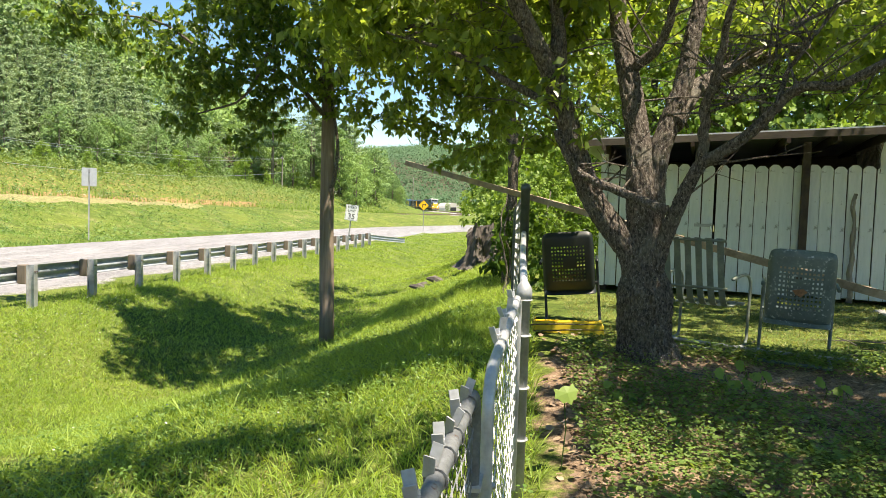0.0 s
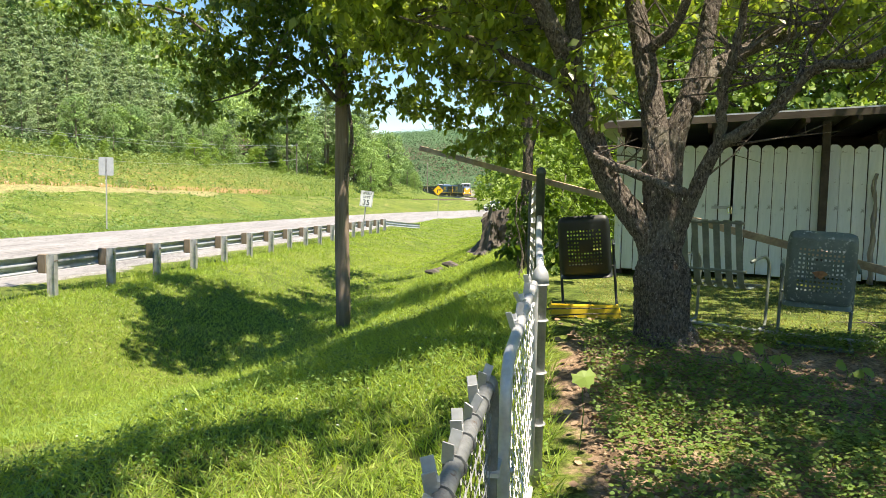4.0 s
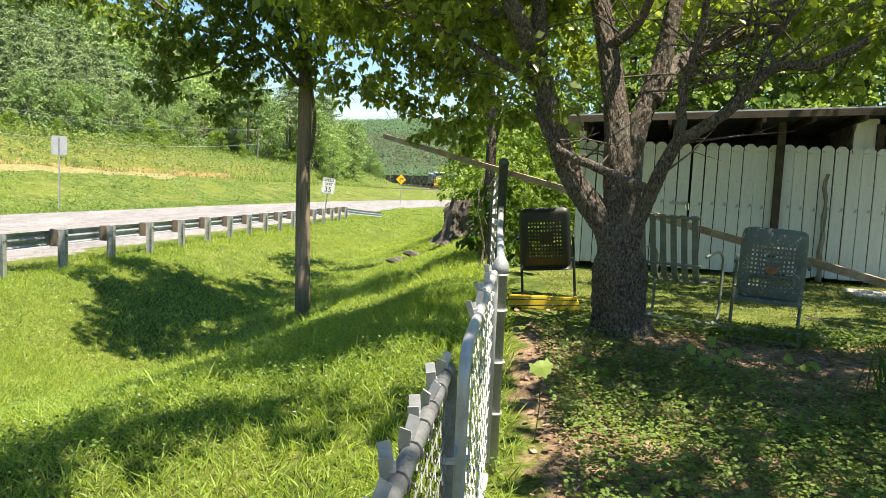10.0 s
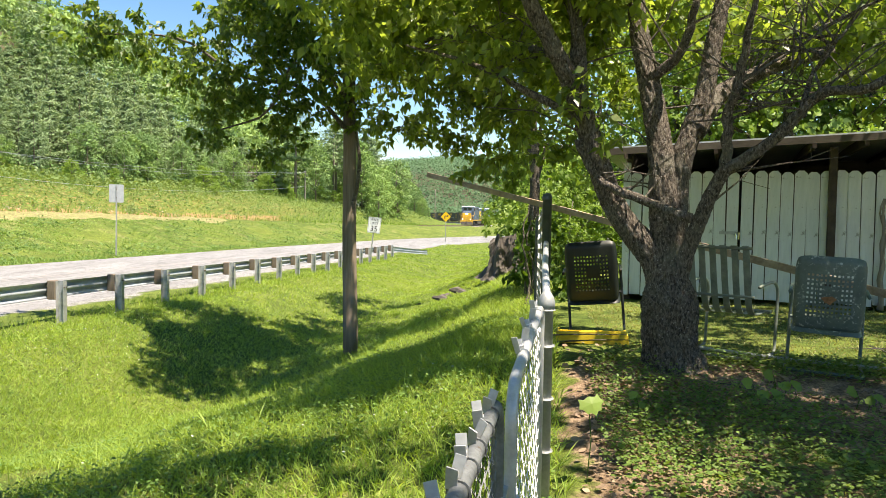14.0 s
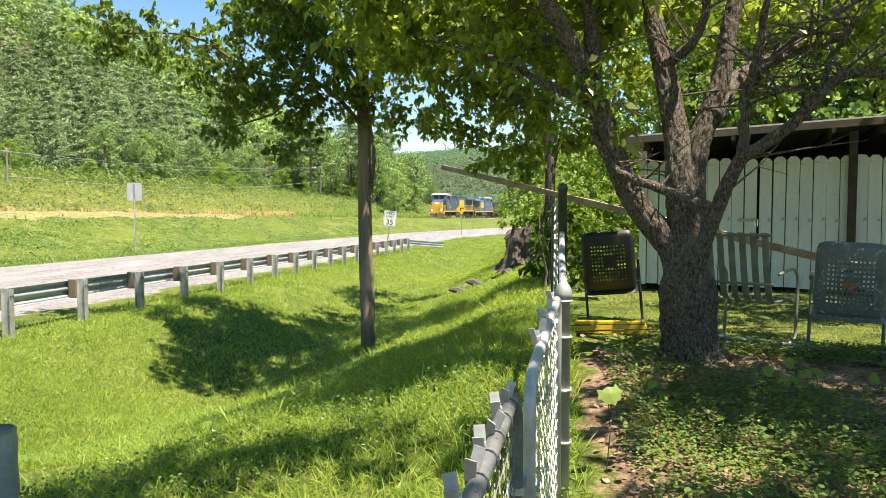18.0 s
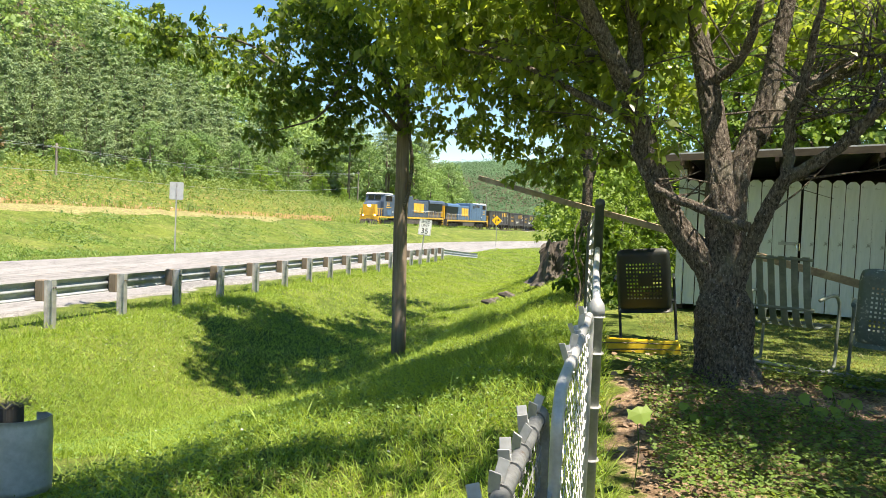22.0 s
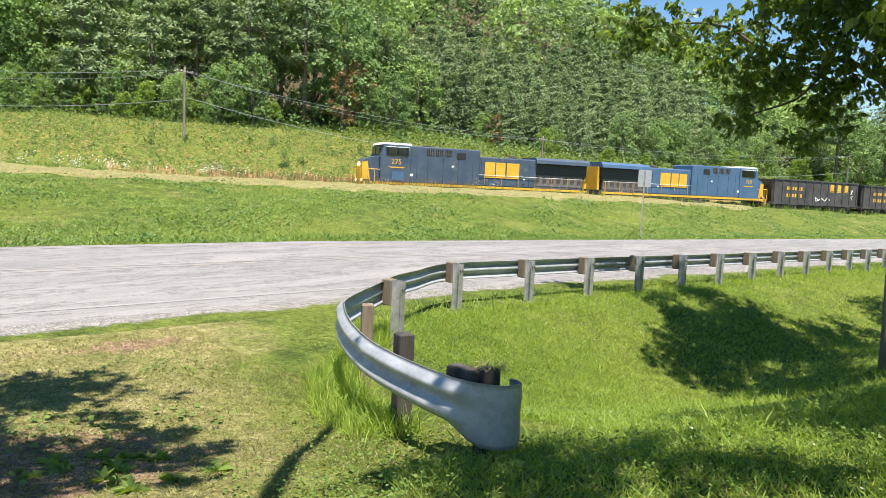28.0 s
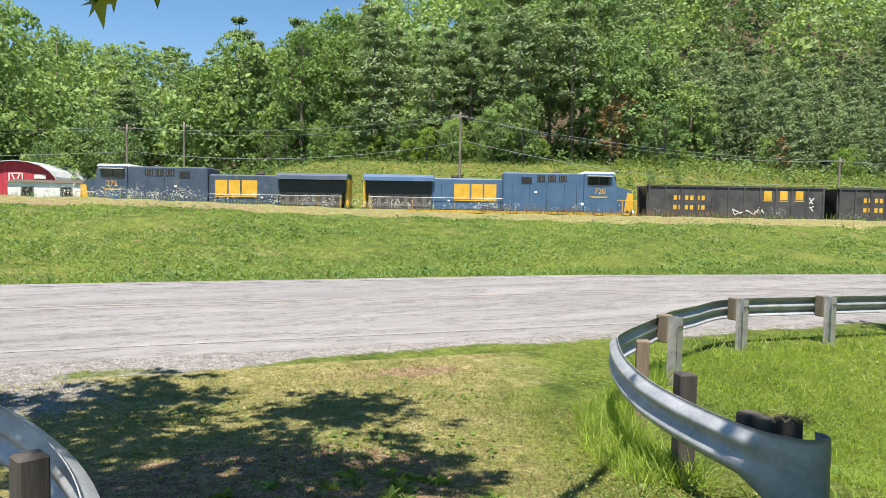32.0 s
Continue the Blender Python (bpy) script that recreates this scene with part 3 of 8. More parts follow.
        z = z + k * (0.05 * np.sin(x * 1.7 + 1.3 * np.sin(y * 0.9)) + 0.04 * np.sin(y * 2.3 + 1.1 * np.sin(x * 1.4)))
    return z


def gz(x, y):
    return float(ground_z(x, y)[0])

# ---- ground: one sheet to the horizon ----
def graded(near, fine, grow, far):
    a = [0.0]
    d = fine
    while a[-1] < far:
        if a[-1] > near:
            d *= grow
        a.append(a[-1] + d)
    return np.array(a)


def build_ground():
    up = np.concatenate([-graded(24, 0.25, 1.035, 2600)[::-1], graded(6, 0.25, 1.09, 2600)[1:]])
    vp = np.concatenate([-graded(2, 0.3, 1.12, 2600)[::-1], graded(26, 0.3, 1.03, 2600)[1:]])
    U, V = np.meshgrid(up, vp, indexing="ij")
    X, Y = to_xy(U.ravel(), V.ravel())
    Z = ground_z(X, Y)
    nu, nv = U.shape
    i = np.arange(nu * nv).reshape(nu, nv)
    f = np.stack([i[:-1, :-1], i[1:, :-1], i[1:, 1:], i[:-1, 1:]], -1).reshape(-1, 4)
    me = mesh_from("ground", np.stack([X, Y, Z], 1), f, "turf", True)
    D, S = near_track(X, Y)
    u, v = U.ravel(), V.ravel()
    us = u - bend(v)

    def spot(cu, cv, ru, rv, k):
        return k * np.exp(-((u - cu) / ru) ** 2 - ((v - cv) / rv) ** 2)
    earth = spot(0.35, 4.6, 0.35, 1.6, 0.62) + spot(0.6, 2.6, 0.5, 0.9, 0.5) + spot(2.2, 5.0, 1.7, 0.5, 0.5) + spot(-5.35, 0.75, 0.75, 0.9, 0.85) + spot(-4.75, 1.4, 0.6, 0.8, 0.75) + spot(-4.2, -0.6, 1.0, 0.8, 0.6) + spot(-9.1, 3.0, 0.25, 1.6, 0.55) + spot(-6.0, -2.5, 2.5, 1.5, 0.5) + np.where((v < 4) & (u < -1.5), 0.16, 0)
    earth += np.where((us < -19) & (us > -34), 0.15, 0) + np.where((us > 0.25) & (v < 5.8), 0.52, 0) + np.where((us > 1.0) & (v > 5.8), 0.12, 0)
    red = np.where((D > 8) & (D < 15) & (S > -5) & (S < 92), 0.62, 0.0) + np.where((D > 15) & (D < 34) & (S < 110), 0.34, 0)
    E = np.clip(-18.9 - us, 0, None)
    q = E / (E + np.clip(-D, 0.01, None) + 1e-6)
    lane = (q > 0.315) & (q < 0.56) & (D < 0) & (S < 42)
    earth += np.where(lane, 0.22, 0)
    ragged = 0.35 * np.sin(v * 0.9 + 1.3 * np.sin(v * 0.37)) + 0.2 * np.sin(v * 2.3)
    stone = 0.60 * smooth01((-9.75 - us + 0.5 * ragged) / 0.9) * (us > -11.9) + 0.22 * smooth01((-9.2 - us + ragged) / 0.9) * (us > -12) * smooth01((7 - v) / 3) + spot(-5.5, 0.65, 0.45, 0.55, 0.5) + spot(-9.0, -2.4, 1.6, 2.6, 0.8)
    stone += np.where(np.abs(D) < 3.2, 0.9, 0.0) + spot(5.5, 8.6, 2.2, 0.5, 0.7)
    arid = 0.66 * np.clip((5.0 - v - 0.5 * (u + 6)) / 2.5, 0, 1) * (u < -1.5) * (us > -10) + np.where((us < -18.9) & (D < 0), 0.37, 0.0) + np.where((D > 8) & (D < 33), 0.24, 0.0) + np.where(us > 0.3, 0.3, 0.0) + np.where(lane, 0.9, 0)
    col = np.stack([earth, red, stone, arid], 1).astype(np.float32)
    at = me.color_attributes.new("soil", "FLOAT_COLOR", "POINT")
    at.data.foreach_set("color", np.clip(col, 0, 1).ravel())
    floor = np.maximum(smooth01((D - 33) / 8) * (S < 300), smooth01((Y - 430) / 40) * smooth01((Z - 1.0) / 2))
    at = me.color_attributes.new("woodland_floor", "FLOAT_COLOR", "POINT")
    at.data.foreach_set("color", np.stack([floor, floor, floor, floor * 0 + 1], 1).astype(np.float32).ravel())
    return tagged(put("ground", me), "green turf with bare earth patches falling to a roadside ditch", "ground", kind="structure")


build_ground()


def strip(name, lines, mat, label="", lift=0.0, category="road", kind="structure", vs=None):
    """A sheet along the road between lines of constant offset."""
    vs = np.concatenate([np.arange(-160, -10, 4), np.arange(-10, 60, 1.0), np.arange(60, 180, 3)]) if vs is None else vs
    rows = []
    for uo in lines:
        x, y = to_xy(uo + bend(vs), vs)
        rows.append(np.stack([x, y, road_z(vs) + 0.035 * np.clip(-11.5 - uo, -0.6, 7.2) + lift], 1))
    n, k = len(vs), len(lines)
    i = np.arange(n * k).reshape(k, n)
    f = np.stack([i[:-1, :-1], i[:-1, 1:], i[1:, 1:], i[1:, :-1]], -1).reshape(-1, 4)
    return mesh_from(name, np.concatenate(rows), f[:, ::-1], mat, True)


road = tagged(put("road", strip("road", [-10.75, -11.4, -13.2, -15.2, -17, -18.75], "road")), "worn grey asphalt two-lane road with faded lines", "road", kind="structure")


def worn_paint(name, colour):
    m, nt, b = nodes_of(name)
    n = noise_tex(nt, 3.0, 9, 0.8)
    nt.links.new(ramp(nt, n, [(0.50, (0.262, 0.256, 0.253)), (0.84, colour)]), b.inputs["Base Color"])
    b.inputs["Roughness"].default_value = 0.8
    return m


M["line_white"], M["line_yellow"] = worn_paint("worn_white_line", (0.50, 0.495, 0.485)), worn_paint("worn_yellow_line", (0.50, 0.345, 0.17))
for nm, uo, w, mat in (("edge_line", -11.5, 0.11, "line_white"), ("edge_line", -18.3, 0.11, "line_white"), ("centre_line", -15.08, 0.10, "line_yellow"), ("centre_line", -15.36, 0.10, "line_yellow")):
    put(nm, strip(nm, [uo, uo - w], mat, lift=0.006), road)


# ---- railway ----
def build_railway():
    s = np.arange(-120, 330, 3.0)
    x, y, z, a = on_track(s)
    nx, ny = -np.sin(a), np.cos(a)
    track = thing("railway_track", pose(0, 0, 0), "rusty rails on timber sleepers and pale ballast", "railway", kind="structure")
    prof = [(-2.6, -0.55), (-1.6, -0.24), (1.6, -0.24), (2.6, -0.55)]
    rows = np.concatenate([np.stack([x + nx * o, y + ny * o, z + h], 1) for o, h in prof])
    i = np.arange(len(rows)).reshape(4, -1)
    f = np.stack([i[:-1, :-1], i[1:, :-1], i[1:, 1:], i[:-1, 1:]], -1).reshape(-1, 4)
    put("ballast_bed", mesh_from("ballast_bed", rows, f, "ballast", True), track)
    for o in (-0.7475, 0.7475):
        r = Shape()
        for h0, w in ((-0.17, 0.14), (-0.04, 0.07)):
            vs, fs = [], []
            for k in range(len(s)):
                for e, hh in ((-w / 2, h0), (w / 2, h0), (w / 2, h0 + (0.13 if h0 < -0.1 else 0.04)), (-w / 2, h0 + (0.13 if h0 < -0.1 else 0.04))):
                    vs.append((x[k] + nx[k] * (o + e), y[k] + ny[k] * (o + e), z[k] + hh))
            fs = [(k * 4 + j, k * 4 + (j + 1) % 4, k * 4 + 4 + (j + 1) % 4, k * 4 + 4 + j) for k in range(len(s) - 1) for j in range(4)]
            r.add(vs, fs)
        r.part("rail", "rail", track)
    sl = Shape()
    for q in np.arange(-60, 250, 0.6):
        px, py, pz, pa = on_track(q)
        sl.box((0, 0, 0), (0.22, 2.6, 0.16), pose(px, py, pz - 0.25, 0, 0, math.degrees(pa)))
    sl.part("sleepers", "grey_wood", track)["kind"] = "stuff"


build_railway()

# ---- guard rail ----
def beam(name, line, parent, h=0.155, label=""):
    """A W-shaped steel beam with thickness along a line of (x, y, z of its middle); its face looks to the left of the line."""
    prof = [(-0.155, 0.0), (-0.13, 0.02), (-0.10, 0.075), (-0.06, 0.08), (-0.02, 0.02), (0.02, 0.02), (0.06, 0.08), (0.10, 0.075), (0.13, 0.02), (0.155, 0.0)]
    line = [Vector(p) for p in line]
    vs, n = [], len(prof)
    for i, p in enumerate(line):
        d = line[min(i + 1, len(line) - 1)] - line[max(i - 1, 0)]
        d.z = 0
        d.normalize()
        nrm = Vector((-d.y, d.x, 0))
        hk = h[i] if isinstance(h, list) else h
        fl = float(np.interp(hk, [0.157, 0.195], [1.0, 0.06]))
        for t in (0.0, -0.006):
            vs += [p + Vector((0, 0, a * hk / 0.155)) + nrm * (b * fl + t) for a, b in prof]
    fs = []
    for i in range(len(line) - 1):
        for k in range(n - 1):
            for o in (0, n):
                q = (i * 2 * n + o + k, i * 2 * n + o + k + 1, (i + 1) * 2 * n + o + k + 1, (i + 1) * 2 * n + o + k)
                fs.append(q if o else q[::-1])
        for k in (0, n - 1):
            fs.append((i * 2 * n + k, i * 2 * n + n + k, (i + 1) * 2 * n + n + k, (i + 1) * 2 * n + k))
    return put(name, mesh_from(name, vs, fs, "zinc", True), parent, None, label)


def curve_pts(pts, n=6):
    """A smooth line through pts (Catmull-Rom)."""
    p = [Vector(q) for q in pts]
    p = [p[0] * 2 - p[1], *p, p[-1] * 2 - p[-2]]
    out = []
    for a, b, c, d in zip(p, p[1:], p[2:], p[3:]):
        for k in range(n):
            t = k / n
            out.append(0.5 * (2 * b + (c - a) * t + (2 * a - 5 * b + 4 * c - d) * t * t + (3 * b - a - 3 * c + d) * t ** 3))
    return out + [p[-2]]


def rail_top(v):
    return float(np.interp(v, [0, 11.5, 32, 60], [0.74, 0.66, 0.33, -0.1]))


def steel_post(parent, x, y, ztop, yaw, low=0.95, block=True, wood=""):
    """An I-section steel post with a timber block between it and the beam, or a sawn timber post."""
    e = put("post", None, parent, pose(x, y, ztop, 0, 0, yaw))
    if wood:
        Shape().box((0, 0, -low / 2), (0.13, 0.13, low), bevel=0.010).part("timber_post", wood, e)
    else:
        s = Shape()
        s.box((0, -0.075, -low / 2), (0.105, 0.008, low)).box((0, 0.075, -low / 2), (0.105, 0.008, low)).box((0, 0, -low / 2), (0.008, 0.144, low))
        s.part("steel_post", "zinc_dull", e)
        for k in (-0.03, 0.03):
            Shape().lathe([(0.014, -0.008), (0.014, 0.008)], 6, pose(k, -0.086, -0.12, 90, 0, 0)).part("bolt", "steel_wheel", e)
    if block:
        Shape().box((0, 0.165, -0.175), (0.15, 0.17, 0.36), bevel=0.012).part("timber_block", "block_wood", e)
    return e


RAIL_HEAD = -6.5


def build_guard_rail():
    g = thing("guard_rail", pose(0, 0, 0), "galvanised W-beam guard rail with steel posts and timber blocks", "guard rail")
    d = Vector((math.sin(radians(6.5)), math.cos(radians(6.5))))
    p0 = Vector((-7.76, 11.55))
    posts = [p0 + d * 1.905 * k for k in range(-1, 18)]
    for k, p in enumerate(posts):
        v = to_uv(p.x, p.y)[1]
        steel_post(g, p.x, p.y, rail_top(v) + (0.03 if k != 7 else 0.05), 83.5 - 0)
    # curved return towards the yard
    steel_post(g, -6.88, 7.08, 0.72, 100)
    steel_post(g, -5.52, 5.24, 0.76, 140, wood="block_wood", block=False, low=1.0)
    steel_post(g, -3.87, 4.10, 0.87, 160, wood="dark_grey_wood", block=False, low=1.1)
    nrm = Vector((-d.y, d.x))
    off = 0.26
    far = [posts[-1] + d * 1.2 * k for k in range(1, 6)]
    line = [Vector((p.x + nrm.x * off, p.y + nrm.y * off, rail_top(to_uv(p.x, p.y)[1]) - 0.155)) for p in posts]
    tail = [Vector((p.x + nrm.x * (off - 0.06 * k * k), p.y + nrm.y * (off - 0.06 * k * k), line[-1].z - 0.10 * k)) for k, p in enumerate(far, 1)]
    bend_pts = [Vector(q) for q in ((-7.75, 8.35, 0.53), (-7.42, 7.55, 0.54), (-6.92, 6.75, 0.55), (-6.12, 5.50, 0.57), (-5.64, 5.02, 0.575), (-4.96, 4.52, 0.575), (-4.30, 4.14, 0.578), (-3.80, 3.945, 0.58), (-3.40, 3.825, 0.585))]
    path = curve_pts([line[2], line[1], line[0], *bend_pts], 6)
    beam("curved_beam", path[::-1], g)
    full = [line[2] + (line[3] - line[2]) * 0.0, *line[2:], *tail]
    for a in range(0, len(full) - 1, 2):
        seg = full[a:a + 3]
        beam("beam", [s + nrm.to_3d() * 0.0 for s in seg], g)
    # flared end piece, rolled over
    end = [Vector(q) for q in ((-3.40, 3.825, 0.585), (-3.24, 3.785, 0.588), (-3.10, 3.755, 0.588), (-2.99, 3.735, 0.575), (-2.89, 3.725, 0.556), (-2.80, 3.735, 0.545), (-2.72, 3.77, 0.54), (-2.66, 3.83, 0.54), (-2.63, 3.90, 0.54), (-2.64, 3.97, 0.54), (-2.70, 4.01, 0.54), (-2.76, 4.00, 0.54))]
    beam("flared_end", end[::-1], g, h=[0.155, 0.155, 0.157, 0.175, 0.20, 0.215, 0.219, 0.219, 0.219, 0.219, 0.219, 0.219][::-1], label="flared and rolled galvanised end piece")
    steel_post(g, -2.93, 3.98, 0.80, 160, wood="dark_grey_wood", block=False, low=1.1)
    Shape().box((-3.10, 3.93, 0.67), (0.26, 0.12, 0.22), bevel=0.012).part("timber_block", "dark_grey_wood", g)
    rng = np.random.default_rng(19)
    c = np.stack([rng.normal(-2.93, 0.08, 90), rng.normal(3.99, 0.05, 90), np.full(90, 0.79)], 1)
    v, f = blades(c, rng.normal(size=(90, 3)) * [0.8, 0.8, 0.3] + [0, 0, 0.5], 0.05 + 0.09 * rng.random(90), np.full(90, 0.008), 0.2, rng)
    tuft = thing("dead_grass_tuft", pose(0, 0, 0), "dry grass clippings caught on the guard rail's end post", "grass tuft")
    put("dry_tuft", mesh_from("dry_tuft", v, f, "lawn"), tuft)
    return g


build_guard_rail()


def build_second_rail():
    """The curved rail end on the other side of the drive."""
    g = thing("guard_rail", pose(0, 0, 0), "curved galvanised guard rail end beside the gravel drive", "guard rail")
    pts = [(-9.2, -2.6, 0.66), (-7.4, -1.75, 0.72), (-5.8, -0.85, 0.77), (-4.7, -0.30, 0.79), (-3.6, 0.04, 0.79), (-2.7, 0.13, 0.78), (-2.0, 0.02, 0.77)]
    beam("curved_beam", curve_pts(pts, 6), g)
    for x, y, r in ((-3.66, -0.07, 20), (-6.2, -1.35, 30), (-8.4, -2.55, 28)):
        steel_post(g, x, y, 0.93, r, wood="dark_grey_wood", block=False, low=1.0)


build_second_rail()


# ---- utility pole in the ditch ----
def utility_pole(x, y, z, h, r, label, lean=(0, 0), arm=True, mat="pole"):
    e = thing("utility_pole", pose(x, y, z, lean[0], lean[1], 0), label, "utility pole", "utility poles")
    n = 9
    Shape().tube([(0.012 * math.sin(k * 1.7), 0.012 * math.cos(k * 2.1), -0.4 + (h + 0.4) * k / n) for k in range(n + 1)], [r * (1 - 0.25 * k / n) for k in range(n + 1)], 16).part("pole_shaft", mat, e, smooth=True)
    if arm:
        Shape().box((0, 0, h - 0.5), (0.09, 1.9, 0.11)).part("crossarm", "grey_wood", e)
        for k in (-0.85, -0.35, 0.35, 0.85):
            Shape().lathe([(0.03, 0), (0.055, 0.03), (0.03, 0.07), (0.05, 0.1), (0.02, 0.15)], 8, pose(0, k, h - 0.445)).part("insulator", "sign_back", e)
    return e


utility_pole(-2.22, 14.66, gz(-2.22, 14.66), 8.6, 0.155, "brown weathered wooden utility pole standing in the grassy ditch", (0, -0.6), arm=False)

# ---- lettering ----
def text_mesh(body, height, mat):
    """Letters as a thin mesh, centred on the origin in the xz plane, reading from -y."""
    c = bpy.data.curves.new("letters", "FONT")
    c.body, c.size, c.extrude, c.align_x, c.align_y = body, height, 0.004, "CENTER", "CENTER"
    ob = new("letters", c)
    bpy.context.view_layer.update()
    me = bpy.data.meshes.new_from_object(ob.evaluated_get(bpy.context.evaluated_depsgraph_get()))
    bpy.data.objects.remove(ob)
    bpy.data.curves.remove(c)
    me.transform(pose(0, 0, 0, 90, 0, 0))
    me.materials.clear()
    me.materials.append(M[mat])
    return me


# ---- train ----
def bogie(parent, x, axles, wheelbase):
    e = put("bogie", None, parent, pose(x, 0, 0))
    L = wheelbase * (axles - 1)
    f = Shape()
    for y in (-1.0, 1.0):
        f.prism([(-L / 2 - 0.55, 0.62), (-L / 2 - 0.4, 0.42), (L / 2 + 0.4, 0.42), (L / 2 + 0.55, 0.62), (L / 2 + 0.3, 0.86), (-L / 2 - 0.3, 0.86)], y - 0.07, y + 0.07)
        for k in range(axles):
            f.box((-L / 2 + k * wheelbase, y * 1.08, 0.52), (0.34, 0.16, 0.36))
    f.box((0, 0, 0.75), (0.8, 2.0, 0.3))
    f.part("bogie_frame", "loco_grime", e)
    r = 0.5 if axles == 3 else 0.46
    for k in range(axles):
        w = Shape()
        for y in (-0.75, 0.75):
            w.lathe([(0.1, -0.08), (r * 0.55, -0.05), (r, -0.065), (r, 0.05), (r + 0.03, 0.06), (r + 0.03, 0.075), (0.1, 0.08)], 18, pose(-L / 2 + k * wheelbase, y, r, 90 if y < 0 else -90, 0, 0))
        w.tube([(-L / 2 + k * wheelbase, -0.9, r), (-L / 2 + k * wheelbase, 0.9, r)], 0.08, 8)
        w.part("wheelset", "steel_wheel", e)
    return e


def side_plates(parent, name, mat, places, y, lab=""):
    """Plain raised plates (x, z, w, h) on both sides of a body."""
    for sg in (1, -1):
        for x, z, w, h in places:
            Shape().box((x, sg * (y + 0.008), z), (w, 0.016, h)).part(name, mat, parent, label=lab)


def locomotive(number, blue, label):
    e = thing("locomotive", pose(0, 0, 0), label, "locomotive", "engines of the freight train")
    y = 1.50
    # underframe and walkway
    u = Shape().box((0, 0, 1.28), (21.2, 2.9, 0.30))
    u.box((10.75, 0, 1.05), (0.35, 2.9, 1.1)).box((-10.75, 0, 1.05), (0.35, 2.9, 1.1))
    u.part("underframe", "loco_grime", e)
    for sg in (1, -1):
        Shape().box((0, sg * 1.46, 1.34), (21.3, 0.05, 0.20)).part("side_sill", "loco_yellow", e, label="yellow side sill")
    t = Shape().prism([(-3.1, 1.1), (-2.9, 0.45), (2.9, 0.45), (3.1, 1.1)], -1.4, 1.4)
    t.part("fuel_tank", "loco_grime", e)
    # cab and nose
    Shape().prism([(11.0, 1.43), (11.0, 3.05), (10.7, 3.32), (9.55, 3.60), (9.55, 1.43)], -1.0, 1.0).part("nose", blue, e)
    Shape().box((11.03, 0, 2.25), (0.06, 2.02, 1.6)).box((10.98, 0, 1.1), (0.12, 2.95, 0.65)).part("nose_front", "loco_yellow", e, label="orange-yellow nose front")
    for sg in (1, -1):
        Shape().prism([(10.35, 1.5), (11.02, 1.5), (11.02, 3.0), (10.6, 3.1)], sg * 1.0, sg * 1.015).part("nose_flank", "loco_yellow", e, label="orange-yellow flank of the nose")
        Shape().tube([(11.05, sg * 0.4, 2.45), (11.3, sg * 1.3, 2.45), (10.7, sg * 1.45, 2.45), (9.7, sg * 1.46, 2.45)], 0.03, 6).part("porch_rail", "loco_yellow", e)
        for px, py in ((11.3, 1.3), (11.15, 0.75), (10.7, 1.45), (10.1, 1.46)):
            Shape().tube([(px, sg * py, 1.3), (px, sg * py, 2.45)], 0.03, 5).part("porch_stanchion", "loco_yellow", e)
    Shape().prism([(9.6, 1.43), (9.65, 3.5), (9.35, 4.55), (7.0, 4.55), (7.0, 1.43)], -y, y).part("cab", blue, e)
    Shape().prism([(9.55, 4.52), (9.35, 4.72), (7.0, 4.72), (6.85, 4.56), (6.85, 4.50)], -1.42, 1.42).part("cab_roof", "loco_white", e, label="white cab roof")
    for sg in (1, -1):
        Shape().box((8.15, sg * (y + 0.01), 3.95), (1.75, 0.02, 0.78)).part("window_frame", "loco_grime", e)
        for x in (7.72, 8.55):
            Shape().box((x, sg * (y + 0.022), 3.95), (0.72, 0.012, 0.62)).part("cab_window", "dark_glass", e)
        Shape().prism([(7.2, 4.38), (9.2, 4.38), (9.2, 4.33), (7.2, 4.33)], sg * y, sg * (y + 0.28)).part("awning", "loco_white", e)
        for x in (0.55,):
            Shape().box((9.60, sg * x, 4.05), (0.1, 0.85, 0.6), pose(0, 0, 0)).part("windscreen", "dark_glass", e)
        nm = text_mesh(number, 0.62, "loco_yellow")
        put("road_number", nm, e, pose(8.25, sg * (y + 0.012), 3.12, 0, 0, 180 if sg > 0 else 0), "yellow road number on the cab side")
        Shape().prism([(7.4, 2.72), (9.0, 2.72), (8.75, 2.62), (7.7, 2.62)], sg * (y + 0.002), sg * (y + 0.014)).part("number_stripe", "loco_yellow", e)
    # hoods
    Shape().box((3.75, 0, 2.99), (6.5, 2.95, 3.12), bevel=0.08).part("equipment_hood", blue, e)
    Shape().box((-2.4, 0, 2.72), (5.8, 2.60, 2.60), bevel=0.10).part("engine_hood", blue, e)
    Shape().box((-7.7, 0, 2.05), (5.2, 2.2, 1.3)).part("radiator_hood", "loco_door", e)
    Shape().box((-7.9, 0, 3.2), (5.5, 2.45, 1.05)).part("radiator_intake", "black", e, label="dark recessed radiator intake")
    Shape().prism([(-1.62, 3.72), (-1.56, 4.02), (-1.30, 4.24), (1.30, 4.24), (1.56, 4.02), (1.62, 3.72)], -2.85, 2.85, pose(-7.95, 0, 0, 0, 0, 90)).part("radiator_roof", blue, e, label="flared radiator roof")
    Shape().box((-10.75, 0, 2.6), (0.25, 2.0, 2.4)).part("rear_wall", "loco_yellow", e)
    for sg in (1, -1):
        for k in range(3):
            q = put("grille", None, e, pose(5.55 - k * 0.86 - 0.3, sg * 1.475, 4.10))
            Shape().box((0, 0, 0), (0.74, 0.03, 0.62)).part("grille_frame", blue, q)
            Shape().box((0, sg * 0.012, 0), (0.64, 0.03, 0.52)).part("grille_screen", "black", q)
